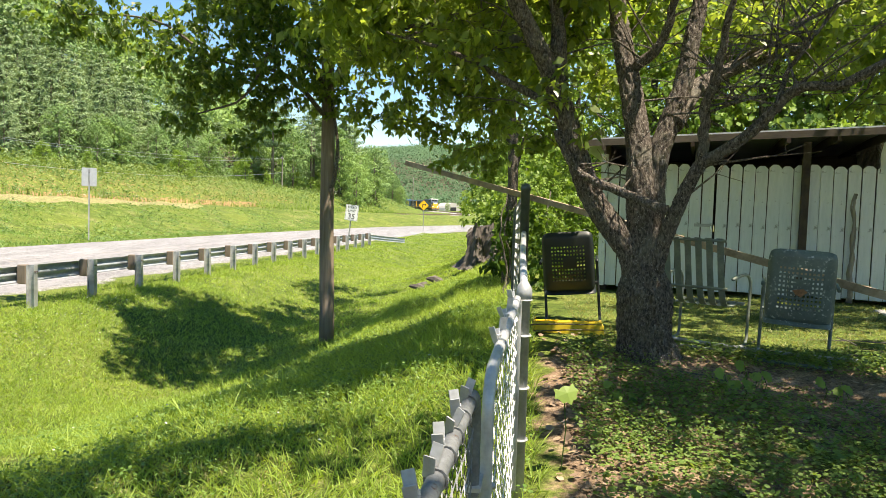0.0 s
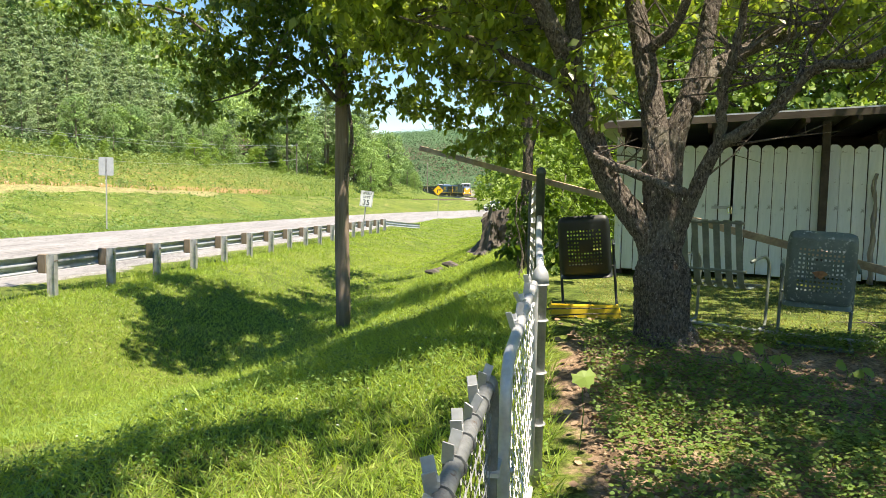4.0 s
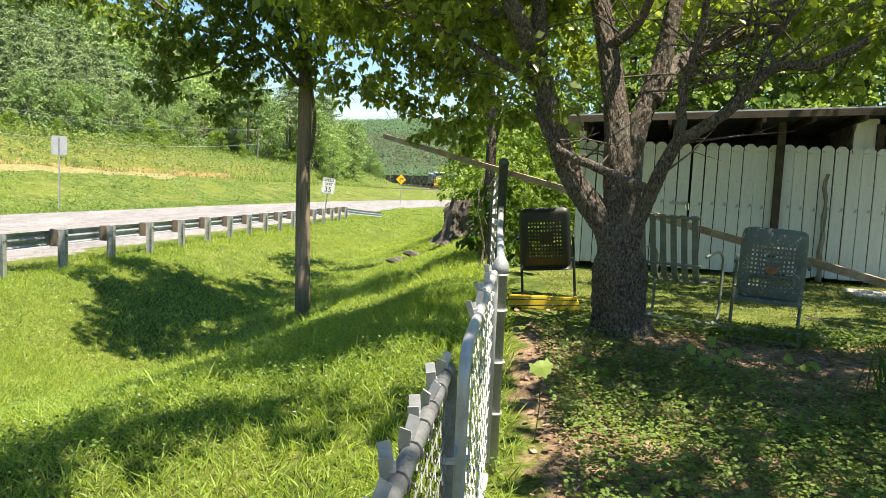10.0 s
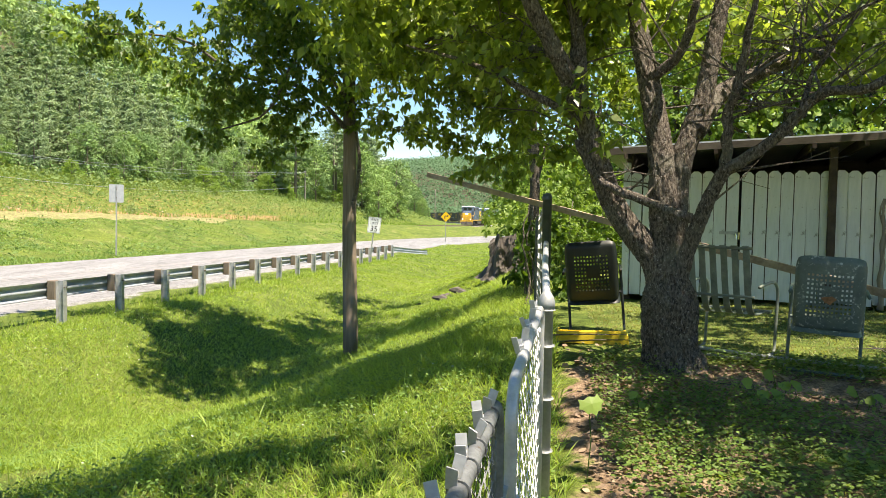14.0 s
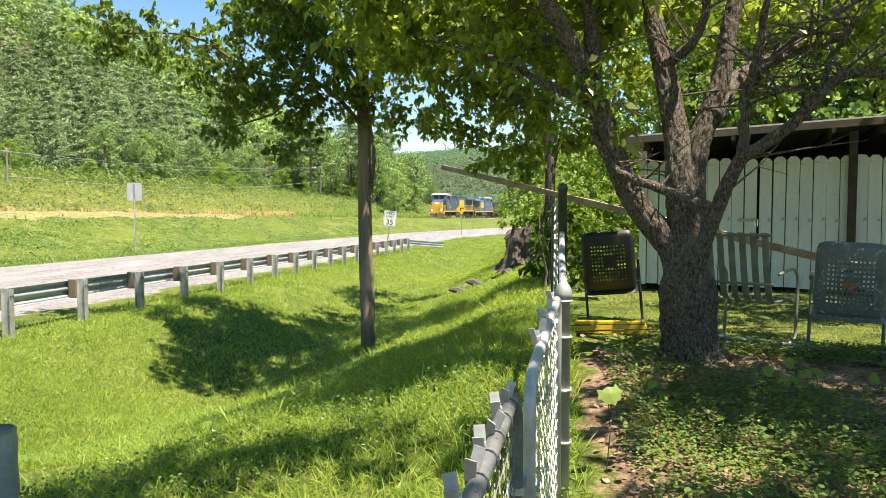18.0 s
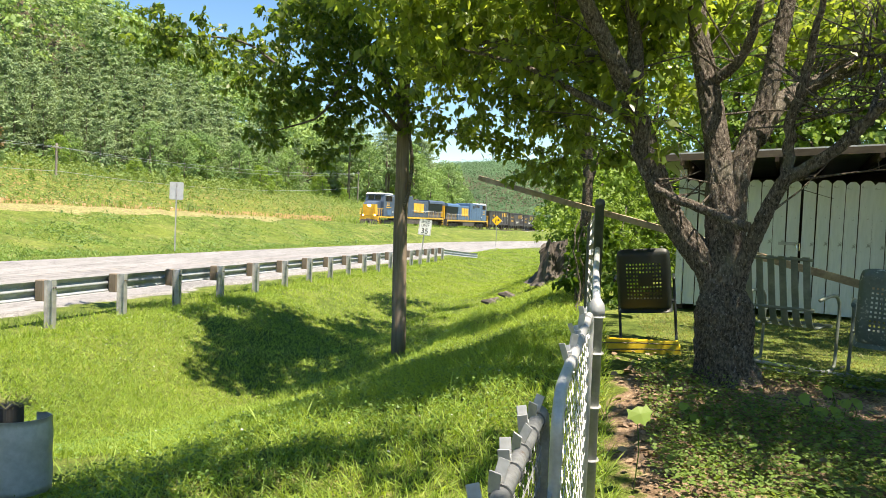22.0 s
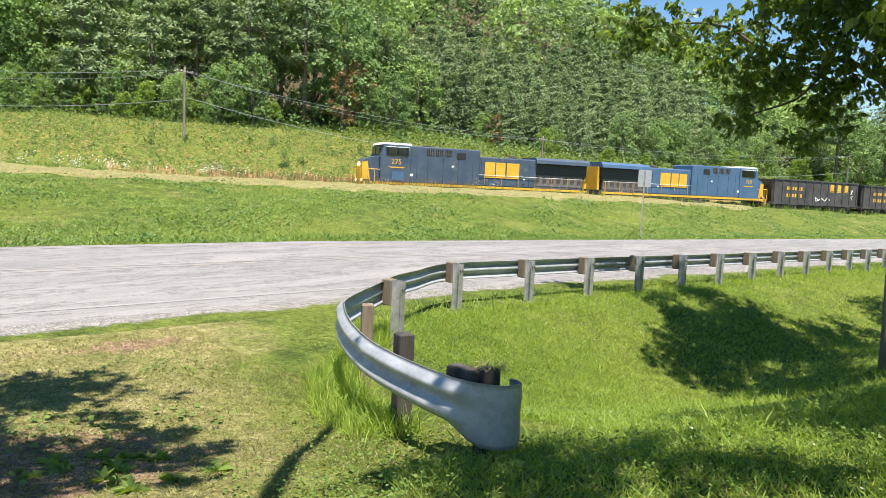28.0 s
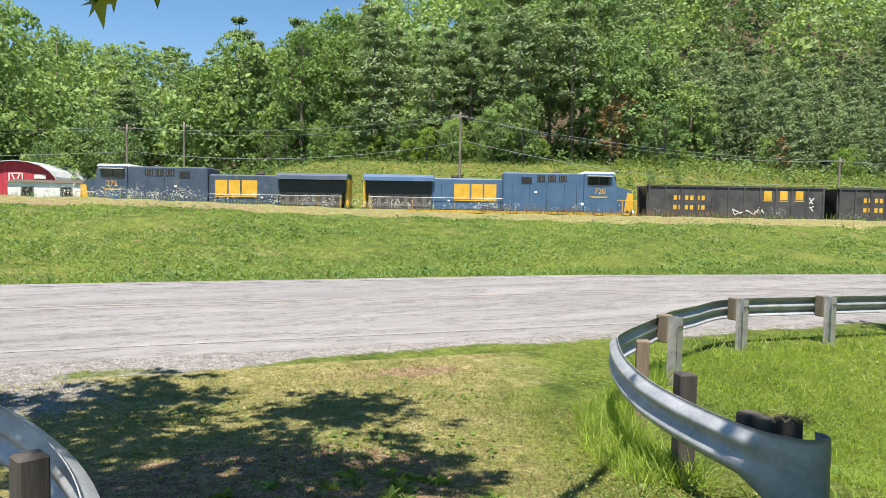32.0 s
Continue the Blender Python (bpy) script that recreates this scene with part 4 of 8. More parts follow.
            for j in (-0.2, 0.0, 0.2):
                Shape().box((j, sg * 0.03, 0), (0.035, 0.012, 0.5)).part("grille_bar", "loco_door", q)
        Shape().box((2.35, sg * 1.48, 3.92), (0.85, 0.03, 0.55)).part("vent", "black", e)
        for x in (1.2, 2.6, 4.0, 5.4, 6.4):
            Shape().box((x, sg * 1.478, 2.6), (0.03, 0.012, 2.2)).part("panel_joint", "black", e)
        for x in (0.3, -0.9, -2.1, -3.3, -4.5):
            Shape().box((x, sg * 1.305, 2.5), (0.025, 0.012, 2.1)).part("panel_joint", "black", e)
        for k in range(7):
            d = put("engine_door", None, e, pose(-5.5 - k * 0.74, sg * 1.105, 2.08))
            Shape().box((0, 0, 0), (0.66, 0.03, 1.15)).part("door_leaf", "loco_door", d)
            Shape().box((0, sg * 0.02, 0.15), (0.4, 0.02, 0.62)).part("door_louvre", "loco_grime", d)
        # railings
        r = Shape().tube([(10.4, sg * 1.42, 2.42), (-10.4, sg * 1.42, 2.42)], 0.02, 6)
        r.part("handrail", "sign_white", e)
        for x in np.arange(-10.2, 6.8, 1.7):
            Shape().tube([(x, sg * 1.42, 1.4), (x, sg * 1.42, 2.42)], 0.016, 5).part("stanchion", "loco_yellow", e)
        for x in (10.55, -10.55):
            s = Shape()
            for k in range(4):
                s.box((x, sg * 1.33, 0.35 + 0.27 * k), (0.5, 0.28, 0.04))
            s.part("steps", "loco_yellow", e)
            Shape().tube([(x + 0.28, sg * 1.46, 0.4), (x + 0.28, sg * 1.46, 2.3)], 0.02, 5).part("grab_rail", "loco_yellow", e)
    # brand plates as plain blocks
    side_plates(e, "brand_block", "loco_yellow", [(-0.55, 2.95, 0.98, 1.25), (-1.62, 2.95, 0.92, 1.25), (-2.85, 2.95, 1.25, 1.25)], 1.305, "plain orange-yellow block of the railway's mark")
    side_plates(e, "brand_underline", "loco_yellow", [(-1.75, 2.24, 3.4, 0.10)], 1.305)
    side_plates(e, "hood_placard", "sign_white", [(6.9, 2.1, 0.3, 0.22), (3.1, 3.0, 0.22, 0.16), (-3.9, 2.2, 0.2, 0.14)], 1.478)
    Shape().box((8.1, 1.53, 1.95), (1.0, 0.06, 0.75)).part("battery_box_cover", "loco_blue2", e)
    Shape().lathe([(0.32, 0), (0.36, 0.12), (0.30, 0.3), (0.2, 0.32)], 12, pose(-3.4, 0, 4.02)).part("exhaust_stack", "loco_grime", e)
    Shape().box((5.0, 0.0, 4.62), (0.7, 0.4, 0.16)).part("air_horn", "loco_grime", e)
    for x in (11.2, -11.2):
        Shape().box((x, 0, 0.88), (0.7, 0.3, 0.34), bevel=0.04).part("coupler", "loco_grime", e)
    Shape().prism([(11.05, 0.25), (11.3, 0.25), (11.08, 0.95), (11.0, 0.95)], -1.3, 1.3).part("snow_plough", "loco_grime", e)
    for yy in (-0.16, 0.16):
        Shape().lathe([(0.13, 0), (0.11, 0.05), (0.02, 0.055)], 12, pose(11.05, yy, 2.85, 0, 90, 0)).part("headlight", "headlight", e, label="lit headlight")
    for yy in (-0.95, 0.95):
        Shape().lathe([(0.11, 0), (0.09, 0.05), (0.02, 0.055)], 12, pose(11.05, yy, 1.55, 0, 90, 0)).part("ditch_light", "headlight", e, label="lit ditch light")
    bogie(e, 6.9, 3, 1.95)
    bogie(e, -6.9, 3, 1.95)
    return e


def hopper_wagon():
    e = thing("hopper_wagon", pose(0, 0, 0), "weathered black steel coal hopper with ribbed sides", "hopper wagon", "wagons of the freight train")
    L, y = 14.6, 1.48
    for sg in (1, -1):
        Shape().box((0, sg * y, 2.35), (L - 0.3, 0.05, 2.6)).part("side_sheet", "hopper", e)
    for sg in (1, -1):
        n = Shape().add([(sg * (L / 2 - 0.15), -y, 3.65), (sg * (L / 2 - 0.15), y, 3.65), (sg * (L / 2 - 2.1), y, 1.15), (sg * (L / 2 - 2.1), -y, 1.15), (sg * (L / 2 - 0.2), -y, 3.65), (sg * (L / 2 - 0.2), y, 3.65), (sg * (L / 2 - 2.15), y, 1.15), (sg * (L / 2 - 2.15), -y, 1.15)], [(0, 1, 2, 3), (7, 6, 5, 4), (0, 4, 5, 1), (2, 6, 7, 3), (1, 5, 6, 2), (0, 3, 7, 4)])
        n.part("slope_sheet", "hopper", e)
    for sg in (1, -1):
        Shape().box((0, sg * (y + 0.02), 3.68), (L - 0.1, 0.16, 0.14)).part("top_chord", "hopper", e)
        Shape().box((0, sg * (y + 0.02), 1.08), (L, 0.14, 0.22)).part("side_sill", "hopper", e)
        for k in range(12):
            x = -L / 2 + 0.25 + k * (L - 0.5) / 11
            Shape().prism([(x - 0.09, 1.1), (x - 0.06, 3.62), (x + 0.06, 3.62), (x + 0.09, 1.1)], sg * y, sg * (y + 0.11)).part("rib", "hopper", e)
        w = (L - 0.5) / 11
        for k in range(3):
            Shape().box((-2.55 - k * w, sg * (y + 0.032), 3.05), (0.62, 0.012, 0.72)).part("brand_block", "loco_yellow", e, label="plain yellow block of the railway's mark")
            Shape().box((-2.55 - k * w, sg * (y + 0.032), 2.60), (0.75, 0.012, 0.08)).part("brand_underline", "loco_yellow", e)
        for k in range(3):
            for z, h in ((2.75, 0.36), (1.98, 0.36)):
                for j in (-0.22, 0.2):
                    Shape().box((4.75 - k * w * 0.72 + j, sg * (y + 0.032), z), (0.26, 0.012, h)).part("number_bar", "loco_yellow", e)
        g = Shape()
        for a, b, c, d in ((-0.4, 1.55, 0.3, 1.9), (0.3, 1.9, 0.1, 1.45), (0.1, 1.45, -0.9, 1.8), (-0.9, 1.8, -1.4, 1.5), (-1.4, 1.5, -1.9, 1.95), (-1.9, 1.95, -2.3, 1.6)):
            g.tube([(a, sg * (y + 0.035), b), (c, sg * (y + 0.035), d)], 0.045, 4)
        g.part("graffiti", "sign_white", e, label="scrawled white paint")
        g = Shape()
        for a, b, c, d in ((-5.9, 2.9, -6.2, 2.4), (-5.9, 2.4, -6.3, 2.9), (-6.3, 2.2, -5.95, 2.1), (-6.0, 2.15, -6.25, 1.8)):
            g.tube([(a, sg * (y + 0.035), b), (c, sg * (y + 0.035), d)], 0.05, 4)
        g.part("graffiti", "sign_white", e)
    for sg in (1, -1):
        p = Shape()
        for yy in (-1.35, 1.35):
            p.box((sg * (L / 2 - 0.12), yy, 2.3), (0.1, 0.1, 2.7))
        p.box((sg * (L / 2 - 0.12), 0, 1.1), (0.22, 2.9, 0.3))
        p.part("end_frame", "hopper", e)
        Shape().box((sg * (L / 2 + 0.25), 0, 0.88), (0.8, 0.25, 0.3)).part("coupler", "loco_grime", e)
    for x in (-3.3, -1.1, 1.1, 3.3):
        Shape().prism([(x - 1.0, 1.2), (x - 0.3, 0.45), (x + 0.3, 0.45), (x + 1.0, 1.2)], -1.1, 1.1).part("hopper_bay", "hopper", e)
    Shape().box((0, 0, 3.05), (L - 2.2, 2.8, 0.4), bevel=0.15).part("coal_load", "coal", e, label="heaped black coal")
    bogie(e, L / 2 - 2.0, 2, 1.75)
    bogie(e, -L / 2 + 2.0, 2, 1.75)
    return e


TRAIN = [(locomotive("275", "loco_blue", "faded dark blue diesel locomotive with orange-yellow front and white cab roof"), 22.3, 0.6)]
TRAIN.append((locomotive("720", "loco_blue2", "bright blue diesel locomotive running cab-last, white cab roof"), 22.3, 0.8))
wagon = hopper_wagon()
TRAIN.append((wagon, 14.6, 0.83))
for k in range(12):
    TRAIN.append((copy_thing(wagon, pose(0, 0, 0)), 14.6, 0.83))


# ---- car ----
def sedan():
    e = thing("sedan_car", pose(0, 0, 0), "pearl white four-door sedan driving on the far lane", "car")
    # lower body lofted from sections along x (front at +x)
    secs = [(2.45, 0.62, 0.34, 0.66), (2.38, 0.80, 0.26, 0.76), (2.0, 0.90, 0.22, 0.84), (1.0, 0.925, 0.22, 0.96), (0.0, 0.925, 0.22, 0.98), (-1.2, 0.925, 0.22, 1.0), (-2.0, 0.90, 0.24, 1.02), (-2.4, 0.80, 0.30, 0.96), (-2.5, 0.62, 0.40, 0.80)]
    vs, n = [], 8
    for x, w, z0, z1 in secs:
        m = (z0 + z1) / 2
        vs += [(x, -w * 0.9, z0), (x, w * 0.9, z0), (x, w, m - 0.1), (x, w, m + 0.1), (x, w * 0.9, z1), (x, -w * 0.9, z1), (x, -w, m + 0.1), (x, -w, m - 0.1)]
    fs = [(i * n + k, i * n + (k + 1) % n, (i + 1) * n + (k + 1) % n, (i + 1) * n + k) for i in range(len(secs) - 1) for k in range(n)] + [tuple(range(n)), tuple(reversed(range(len(vs) - n, len(vs))))]
    Shape().add(vs, [f[::-1] for f in fs]).part("body", "car_paint", e, smooth=True)
    cab = [(1.05, 0.80, 0.94), (0.50, 0.71, 1.24), (0.05, 0.64, 1.41), (-0.45, 0.63, 1.46), (-1.05, 0.62, 1.40), (-1.55, 0.69, 1.21), (-1.95, 0.80, 1.01)]
    vs = []
    for x, w, z in cab:
        vs += [(x, -w, z), (x, w, z)]
    base = [(x, sg * 0.84, 0.94) for x, w, z in cab for sg in (-1, 1)]
    k = len(vs)
    fs = [(2 * i, 2 * i + 1, 2 * i + 3, 2 * i + 2) for i in (2, 3)]
    Shape().add(vs[4:10], [(2, 3, 1, 0), (4, 5, 3, 2)]).part("roof", "car_paint", e)
    Shape().add(vs[0:6], [(3, 2, 0, 1), (5, 4, 2, 3)]).part("windscreen", "dark_glass", e)
    Shape().add(vs[8:14], [(3, 2, 0, 1), (5, 4, 2, 3)]).part("rear_window", "dark_glass", e)
    for sg in (0, 1):
        side = [k + 2 * i + sg for i in range(7)]
        top = [2 * i + sg for i in range(7)]
        both = vs + base
        pl = Shape().add([both[j] for j in side] + [both[j] for j in top], [(i, 7 + i, 8 + i, i + 1) for i in range(6)])
        pl.part("side_windows", "dark_glass", e)
        q = 1 if sg else -1
        for a, b in (((1.05, 0.82, 0.95), (0.50, 0.725, 1.25)), ((0.50, 0.725, 1.25), (0.05, 0.655, 1.42)), ((0.05, 0.655, 1.42), (-0.45, 0.645, 1.465)), ((-0.45, 0.645, 1.465), (-1.05, 0.635, 1.41)), ((-0.42, 0.86, 0.95), (-0.40, 0.655, 1.46)), ((-1.95, 0.81, 1.01), (-1.55, 0.71, 1.22)), ((-1.55, 0.71, 1.22), (-1.05, 0.635, 1.41)), ((-1.62, 0.83, 0.97), (-1.35, 0.68, 1.30))):
            Shape().tube([(a[0], q * a[1], a[2]), (b[0], q * b[1], b[2])], 0.038, 6).part("pillar", "car_paint", e)
        Shape().box((0.75, q * 1.0, 1.02), (0.16, 0.2, 0.14), bevel=0.03).part("wing_mirror", "car_paint", e)
        Shape().box((-0.1, q * 0.93, 0.80), (0.2, 0.03, 0.03)).part("door_handle", "chrome", e)
        Shape().box((2.30, q * 0.62, 0.66), (0.2, 0.36, 0.14), bevel=0.03).part("headlamp", "sign_back", e)
        Shape().box((-2.42, q * 0.62, 0.82), (0.12, 0.34, 0.16)).part("tail_lamp", "barn_red", e)
        for x in (1.5, -1.42):
            w = put("wheel", None, e, pose(x, q * 0.82, 0.33))
            Shape().lathe([(0.20, -0.1), (0.32, -0.1), (0.33, -0.06), (0.33, 0.06), (0.32, 0.1), (0.20, 0.1)], 20, pose(0, 0, 0, 90, 0, 0)).part("tyre", "rubber", w)
            Shape().lathe([(0.03, -0.125), (0.09, -0.11), (0.2, -0.118), (0.225, -0.104), (0.225, 0.104), (0.2, 0.118), (0.09, 0.11), (0.03, 0.125)], 14, pose(0, 0, 0, 90, 0, 0)).part("rim", "wheel_silver", w)
    Shape().box((2.44, 0, 0.60), (0.08, 0.6, 0.20), bevel=0.02).part("grille", "zinc_dull", e)
    Shape().box((2.40, 0, 0.33), (0.12, 1.4, 0.10)).part("air_dam", "black", e)
    Shape().box((2.47, 0, 0.42), (0.02, 0.32, 0.12)).part("plate", "sign_white", e)
    return e


CAR = sedan()
CAR_T = [0, 3.5, 5.5, 6, 6.5, 7, 7.5, 8, 17, 32]
CAR_V = [170, 107, 72.1, 65.5, 57.4, 48.9, 38.9, 28.8, -140, -150]

# ---- woodland ----
def clumps(rng, centres, spread, k, size, drop=0.25):
    """k small leaf faces about each centre."""
    n = len(centres)
    c = np.repeat(centres, k, 0) + rng.normal(size=(n * k, 3)) * np.repeat(spread, k)[:, None] * [1, 1, 0.75]
    way = rng.normal(size=(n * k, 3))
    way[:, 2] = way[:, 2] * 0.6 - drop
    ln = size * (0.6 + 0.8 * rng.random(n * k))
    return blades(c - way / np.linalg.norm(way, axis=1, keepdims=True) * ln[:, None] * 0.5, way, ln, ln * 0.66, 0.0, rng, 2.0)


def unit(a):
    return a / (np.linalg.norm(a, axis=1, keepdims=True) + 1e-9)


def foliage(rng, centres, out, k, spread, size, wide=0.66, loose=0.55, hang=0.4):
    """k leaf faces about each centre, laid over the crown's surface like shingles and turned outwards."""
    n = len(centres) * k
    c = np.repeat(centres, k, 0) + rng.normal(size=(n, 3)) * spread * [1, 1, 0.75]
    nrm = np.repeat(out, k, 0) + rng.normal(size=(n, 3)) * loose
    nrm[:, 2] += 0.35
    nrm = unit(nrm)
    way = rng.normal(size=(n, 3))
    way[:, 2] -= hang
    way = unit(way - nrm * (way * nrm).sum(1, keepdims=True))
    side = np.cross(way, nrm)
    ln = (size * (0.6 + 0.8 * rng.random(n)))[:, None]
    a = c - way * ln * 0.5
    v = np.stack([a, a + way * ln * 0.45 + side * ln * wide * 0.5, a + way * ln, a + way * ln * 0.45 - side * ln * wide * 0.5], 1).reshape(-1, 3)
    return v, np.arange(4 * n).reshape(n, 4)


def broadleaf(seed, h, r, n, k, size, low=0.25, floor=0.0, lobes=17):
    """Trunk and crown meshes of a broad-leaved tree: a crown of many rounded lobes with dark gaps between them."""
    rng = np.random.default_rng(seed)
    balls = []
    for i in range(lobes):
        f = (i + 0.5) / lobes
        t = low + (1 - low) * f
        a = i * 2.4 + rng.uniform(-0.5, 0.5)
        rr = r * 0.82 * math.sin(math.pi * min(1.0, 0.16 + 0.80 * f)) ** 0.7 * rng.uniform(0.55, 1.0)
        balls.append((rr * math.cos(a), rr * math.sin(a), h * t * 0.93, r * rng.uniform(0.26, 0.44)))
    pts, nrm = [], []
    for x, y, z, q in balls:
        p, d = ball_points(rng, n // lobes, (x, y, z), (q, q, q * 0.78), 0.80)
        keep = (d[:, 2] > -0.45) & (p[:, 2] > h * max(low * 0.5, floor))
        pts.append(p[keep])
        nrm.append(d[keep])
    pts, nrm = np.concatenate(pts), np.concatenate(nrm)
    v, f = foliage(rng, pts, nrm, k, size * 0.55, size)
    t = Shape().tube([(0, 0, -0.8), (0.1, 0, h * 0.3), (0, 0.1, h * 0.6), (0.1, 0, h * 0.9)], [h * 0.018, h * 0.014, h * 0.009, 0.02], 7)
    for x, y, z, q in balls[::3]:
        t.tube([(0.05, 0, z * 0.6), (x * 0.5, y * 0.5, z * 0.85), (x, y, z)], [h * 0.007, h * 0.005, 0.015], 5)
    return t, v, f


def pine(seed, h, r, n, k, size, bare=0.35, gap=1.15):
    """Trunk and crown meshes of a pine: boughs in uneven tiers, each ending in flat pads of needles."""
    rng = np.random.default_rng(seed)
    t = Shape().tube([(0, 0, -0.8), (0.08, 0, h * 0.5), (0, 0.05, h)], [h * 0.015, h * 0.010, 0.02], 7)
    pts, nrm = [], []
    tiers = int(h * (1 - bare) / gap)
    pads = max(4, n // (tiers * 6))
    for i in range(tiers):
        f = max(0.0, (i + rng.uniform(-0.45, 0.45)) / tiers)
        z = h * (bare + (1 - bare) * f)
        q = r * (1 - f ** 1.7) * min(1.0, 0.55 + 1.6 * f) + 0.3
        for j in range(6):
            a, reach = j * 1.047 + i * 0.5 + rng.uniform(-0.35, 0.35), q * rng.uniform(0.6, 1.08)
            s = (0.30 + 0.70 * rng.random(pads) ** 0.6) * reach
            off = rng.normal(size=(pads, 2)) * (0.16 * reach + 0.06)
            pts.append(np.stack([np.cos(a) * s + off[:, 0], np.sin(a) * s + off[:, 1], z + rng.uniform(0.0, 0.3) * s + rng.normal(size=pads) * 0.10], 1))
            nrm.append(np.tile([math.cos(a) * 0.55, math.sin(a) * 0.55, 0.75], (pads, 1)))
            if i % 2 == 0:
                t.tube([(0, 0, z), (math.cos(a) * reach * 0.8, math.sin(a) * reach * 0.8, z + 0.08 * reach)], [0.04, 0.015], 4)
    v, f = foliage(rng, np.concatenate(pts), np.concatenate(nrm), k, 0.20, size, 0.36, 0.6, -0.25)
    return t, v, f


def tree_kind(name, gen, mat):
    t, v, f = gen
    return name, t.mesh("trunk", "bark_far", True), mesh_from("crown", v, f, mat)


KINDS = [
    tree_kind("oak_tree", broadleaf(1, 15, 5.0, 1150, 5, 0.40, 0.10), "leaf_far"),
    tree_kind("oak_tree", broadleaf(2, 18, 5.2, 1250, 5, 0.42, 0.12), "leaf_wood"),
    tree_kind("maple_tree", broadleaf(3, 12, 4.2, 1000, 5, 0.36, 0.05), "leaf_wood"),
    tree_kind("pine_tree", pine(4, 18, 3.9, 900, 6, 0.50, 0.12), "needle"),
    tree_kind("pine_tree", pine(5, 22, 4.9, 900, 6, 0.55, 0.36), "needle"),
    tree_kind("sapling", broadleaf(6, 6.5, 2.6, 520, 5, 0.32, 0.05, lobes=11), "leaf_bright"),
    tree_kind("dying_tree", broadleaf(7, 10, 2.2, 300, 4, 0.40, 0.2, lobes=11), "leaf_rust"),
    tree_kind("young_pine", pine(8, 13, 2.9, 620, 5, 0.46, 0.04, 0.62), "needle_young"),
    tree_kind("young_pine", pine(9, 12, 2.7, 620, 5, 0.46, 0.04, 0.70), "needle_young"),
]
LABELS = {"oak_tree": "tall broad-leaved tree in full green leaf at the wood's edge", "maple_tree": "rounded light green broad-leaved tree on the slope", "pine_tree": "tall dark green pine with a bare lower trunk", "young_pine": "young dark green plantation pine branched to the ground", "sapling": "young bright green leafy tree on the bank", "dying_tree": "rust-brown dying tree among the green wood"}


def skyline(x, y):
    """The height to which the wood may reach at a place: it falls away to the open valley at the bend."""
    az, d = math.degrees(math.atan2(-x, y)), math.hypot(x, y)
    return 2 + d * math.tan(radians(float(np.interp(az, [2.2, 3.4, 5.0, 7.8, 12, 17], [0.3, 2.0, 4.6, 8.2, 14, 40])))) if d < 420 else 400


HEIGHTS = [15, 18, 12, 18, 22, 6.5, 10, 13, 12]


def plant(kind, x, y, scale=1.0, turn=0.0, sink=0.3):
    name, trunk, crown = KINDS[kind]
    z = gz(x, y)
    room = (skyline(x, y) - z) / HEIGHTS[kind]
    if room < 0.22:
        return None
    e = thing(name, Matrix.Translation((x, y, z - sink)) @ pose(0, 0, 0, 0, 0, turn) @ Matrix.Scale(min(scale, room), 4), LABELS[name], "tree", "trees of the wooded hill")
    put("trunk", trunk, e)
    put("crown", crown, e)
    return e


def beyond(s, d):
    """The place d metres behind the railway at s along it."""
    x, y, z, a = on_track(s)
    return x - math.sin(a) * d, y + math.cos(a) * d


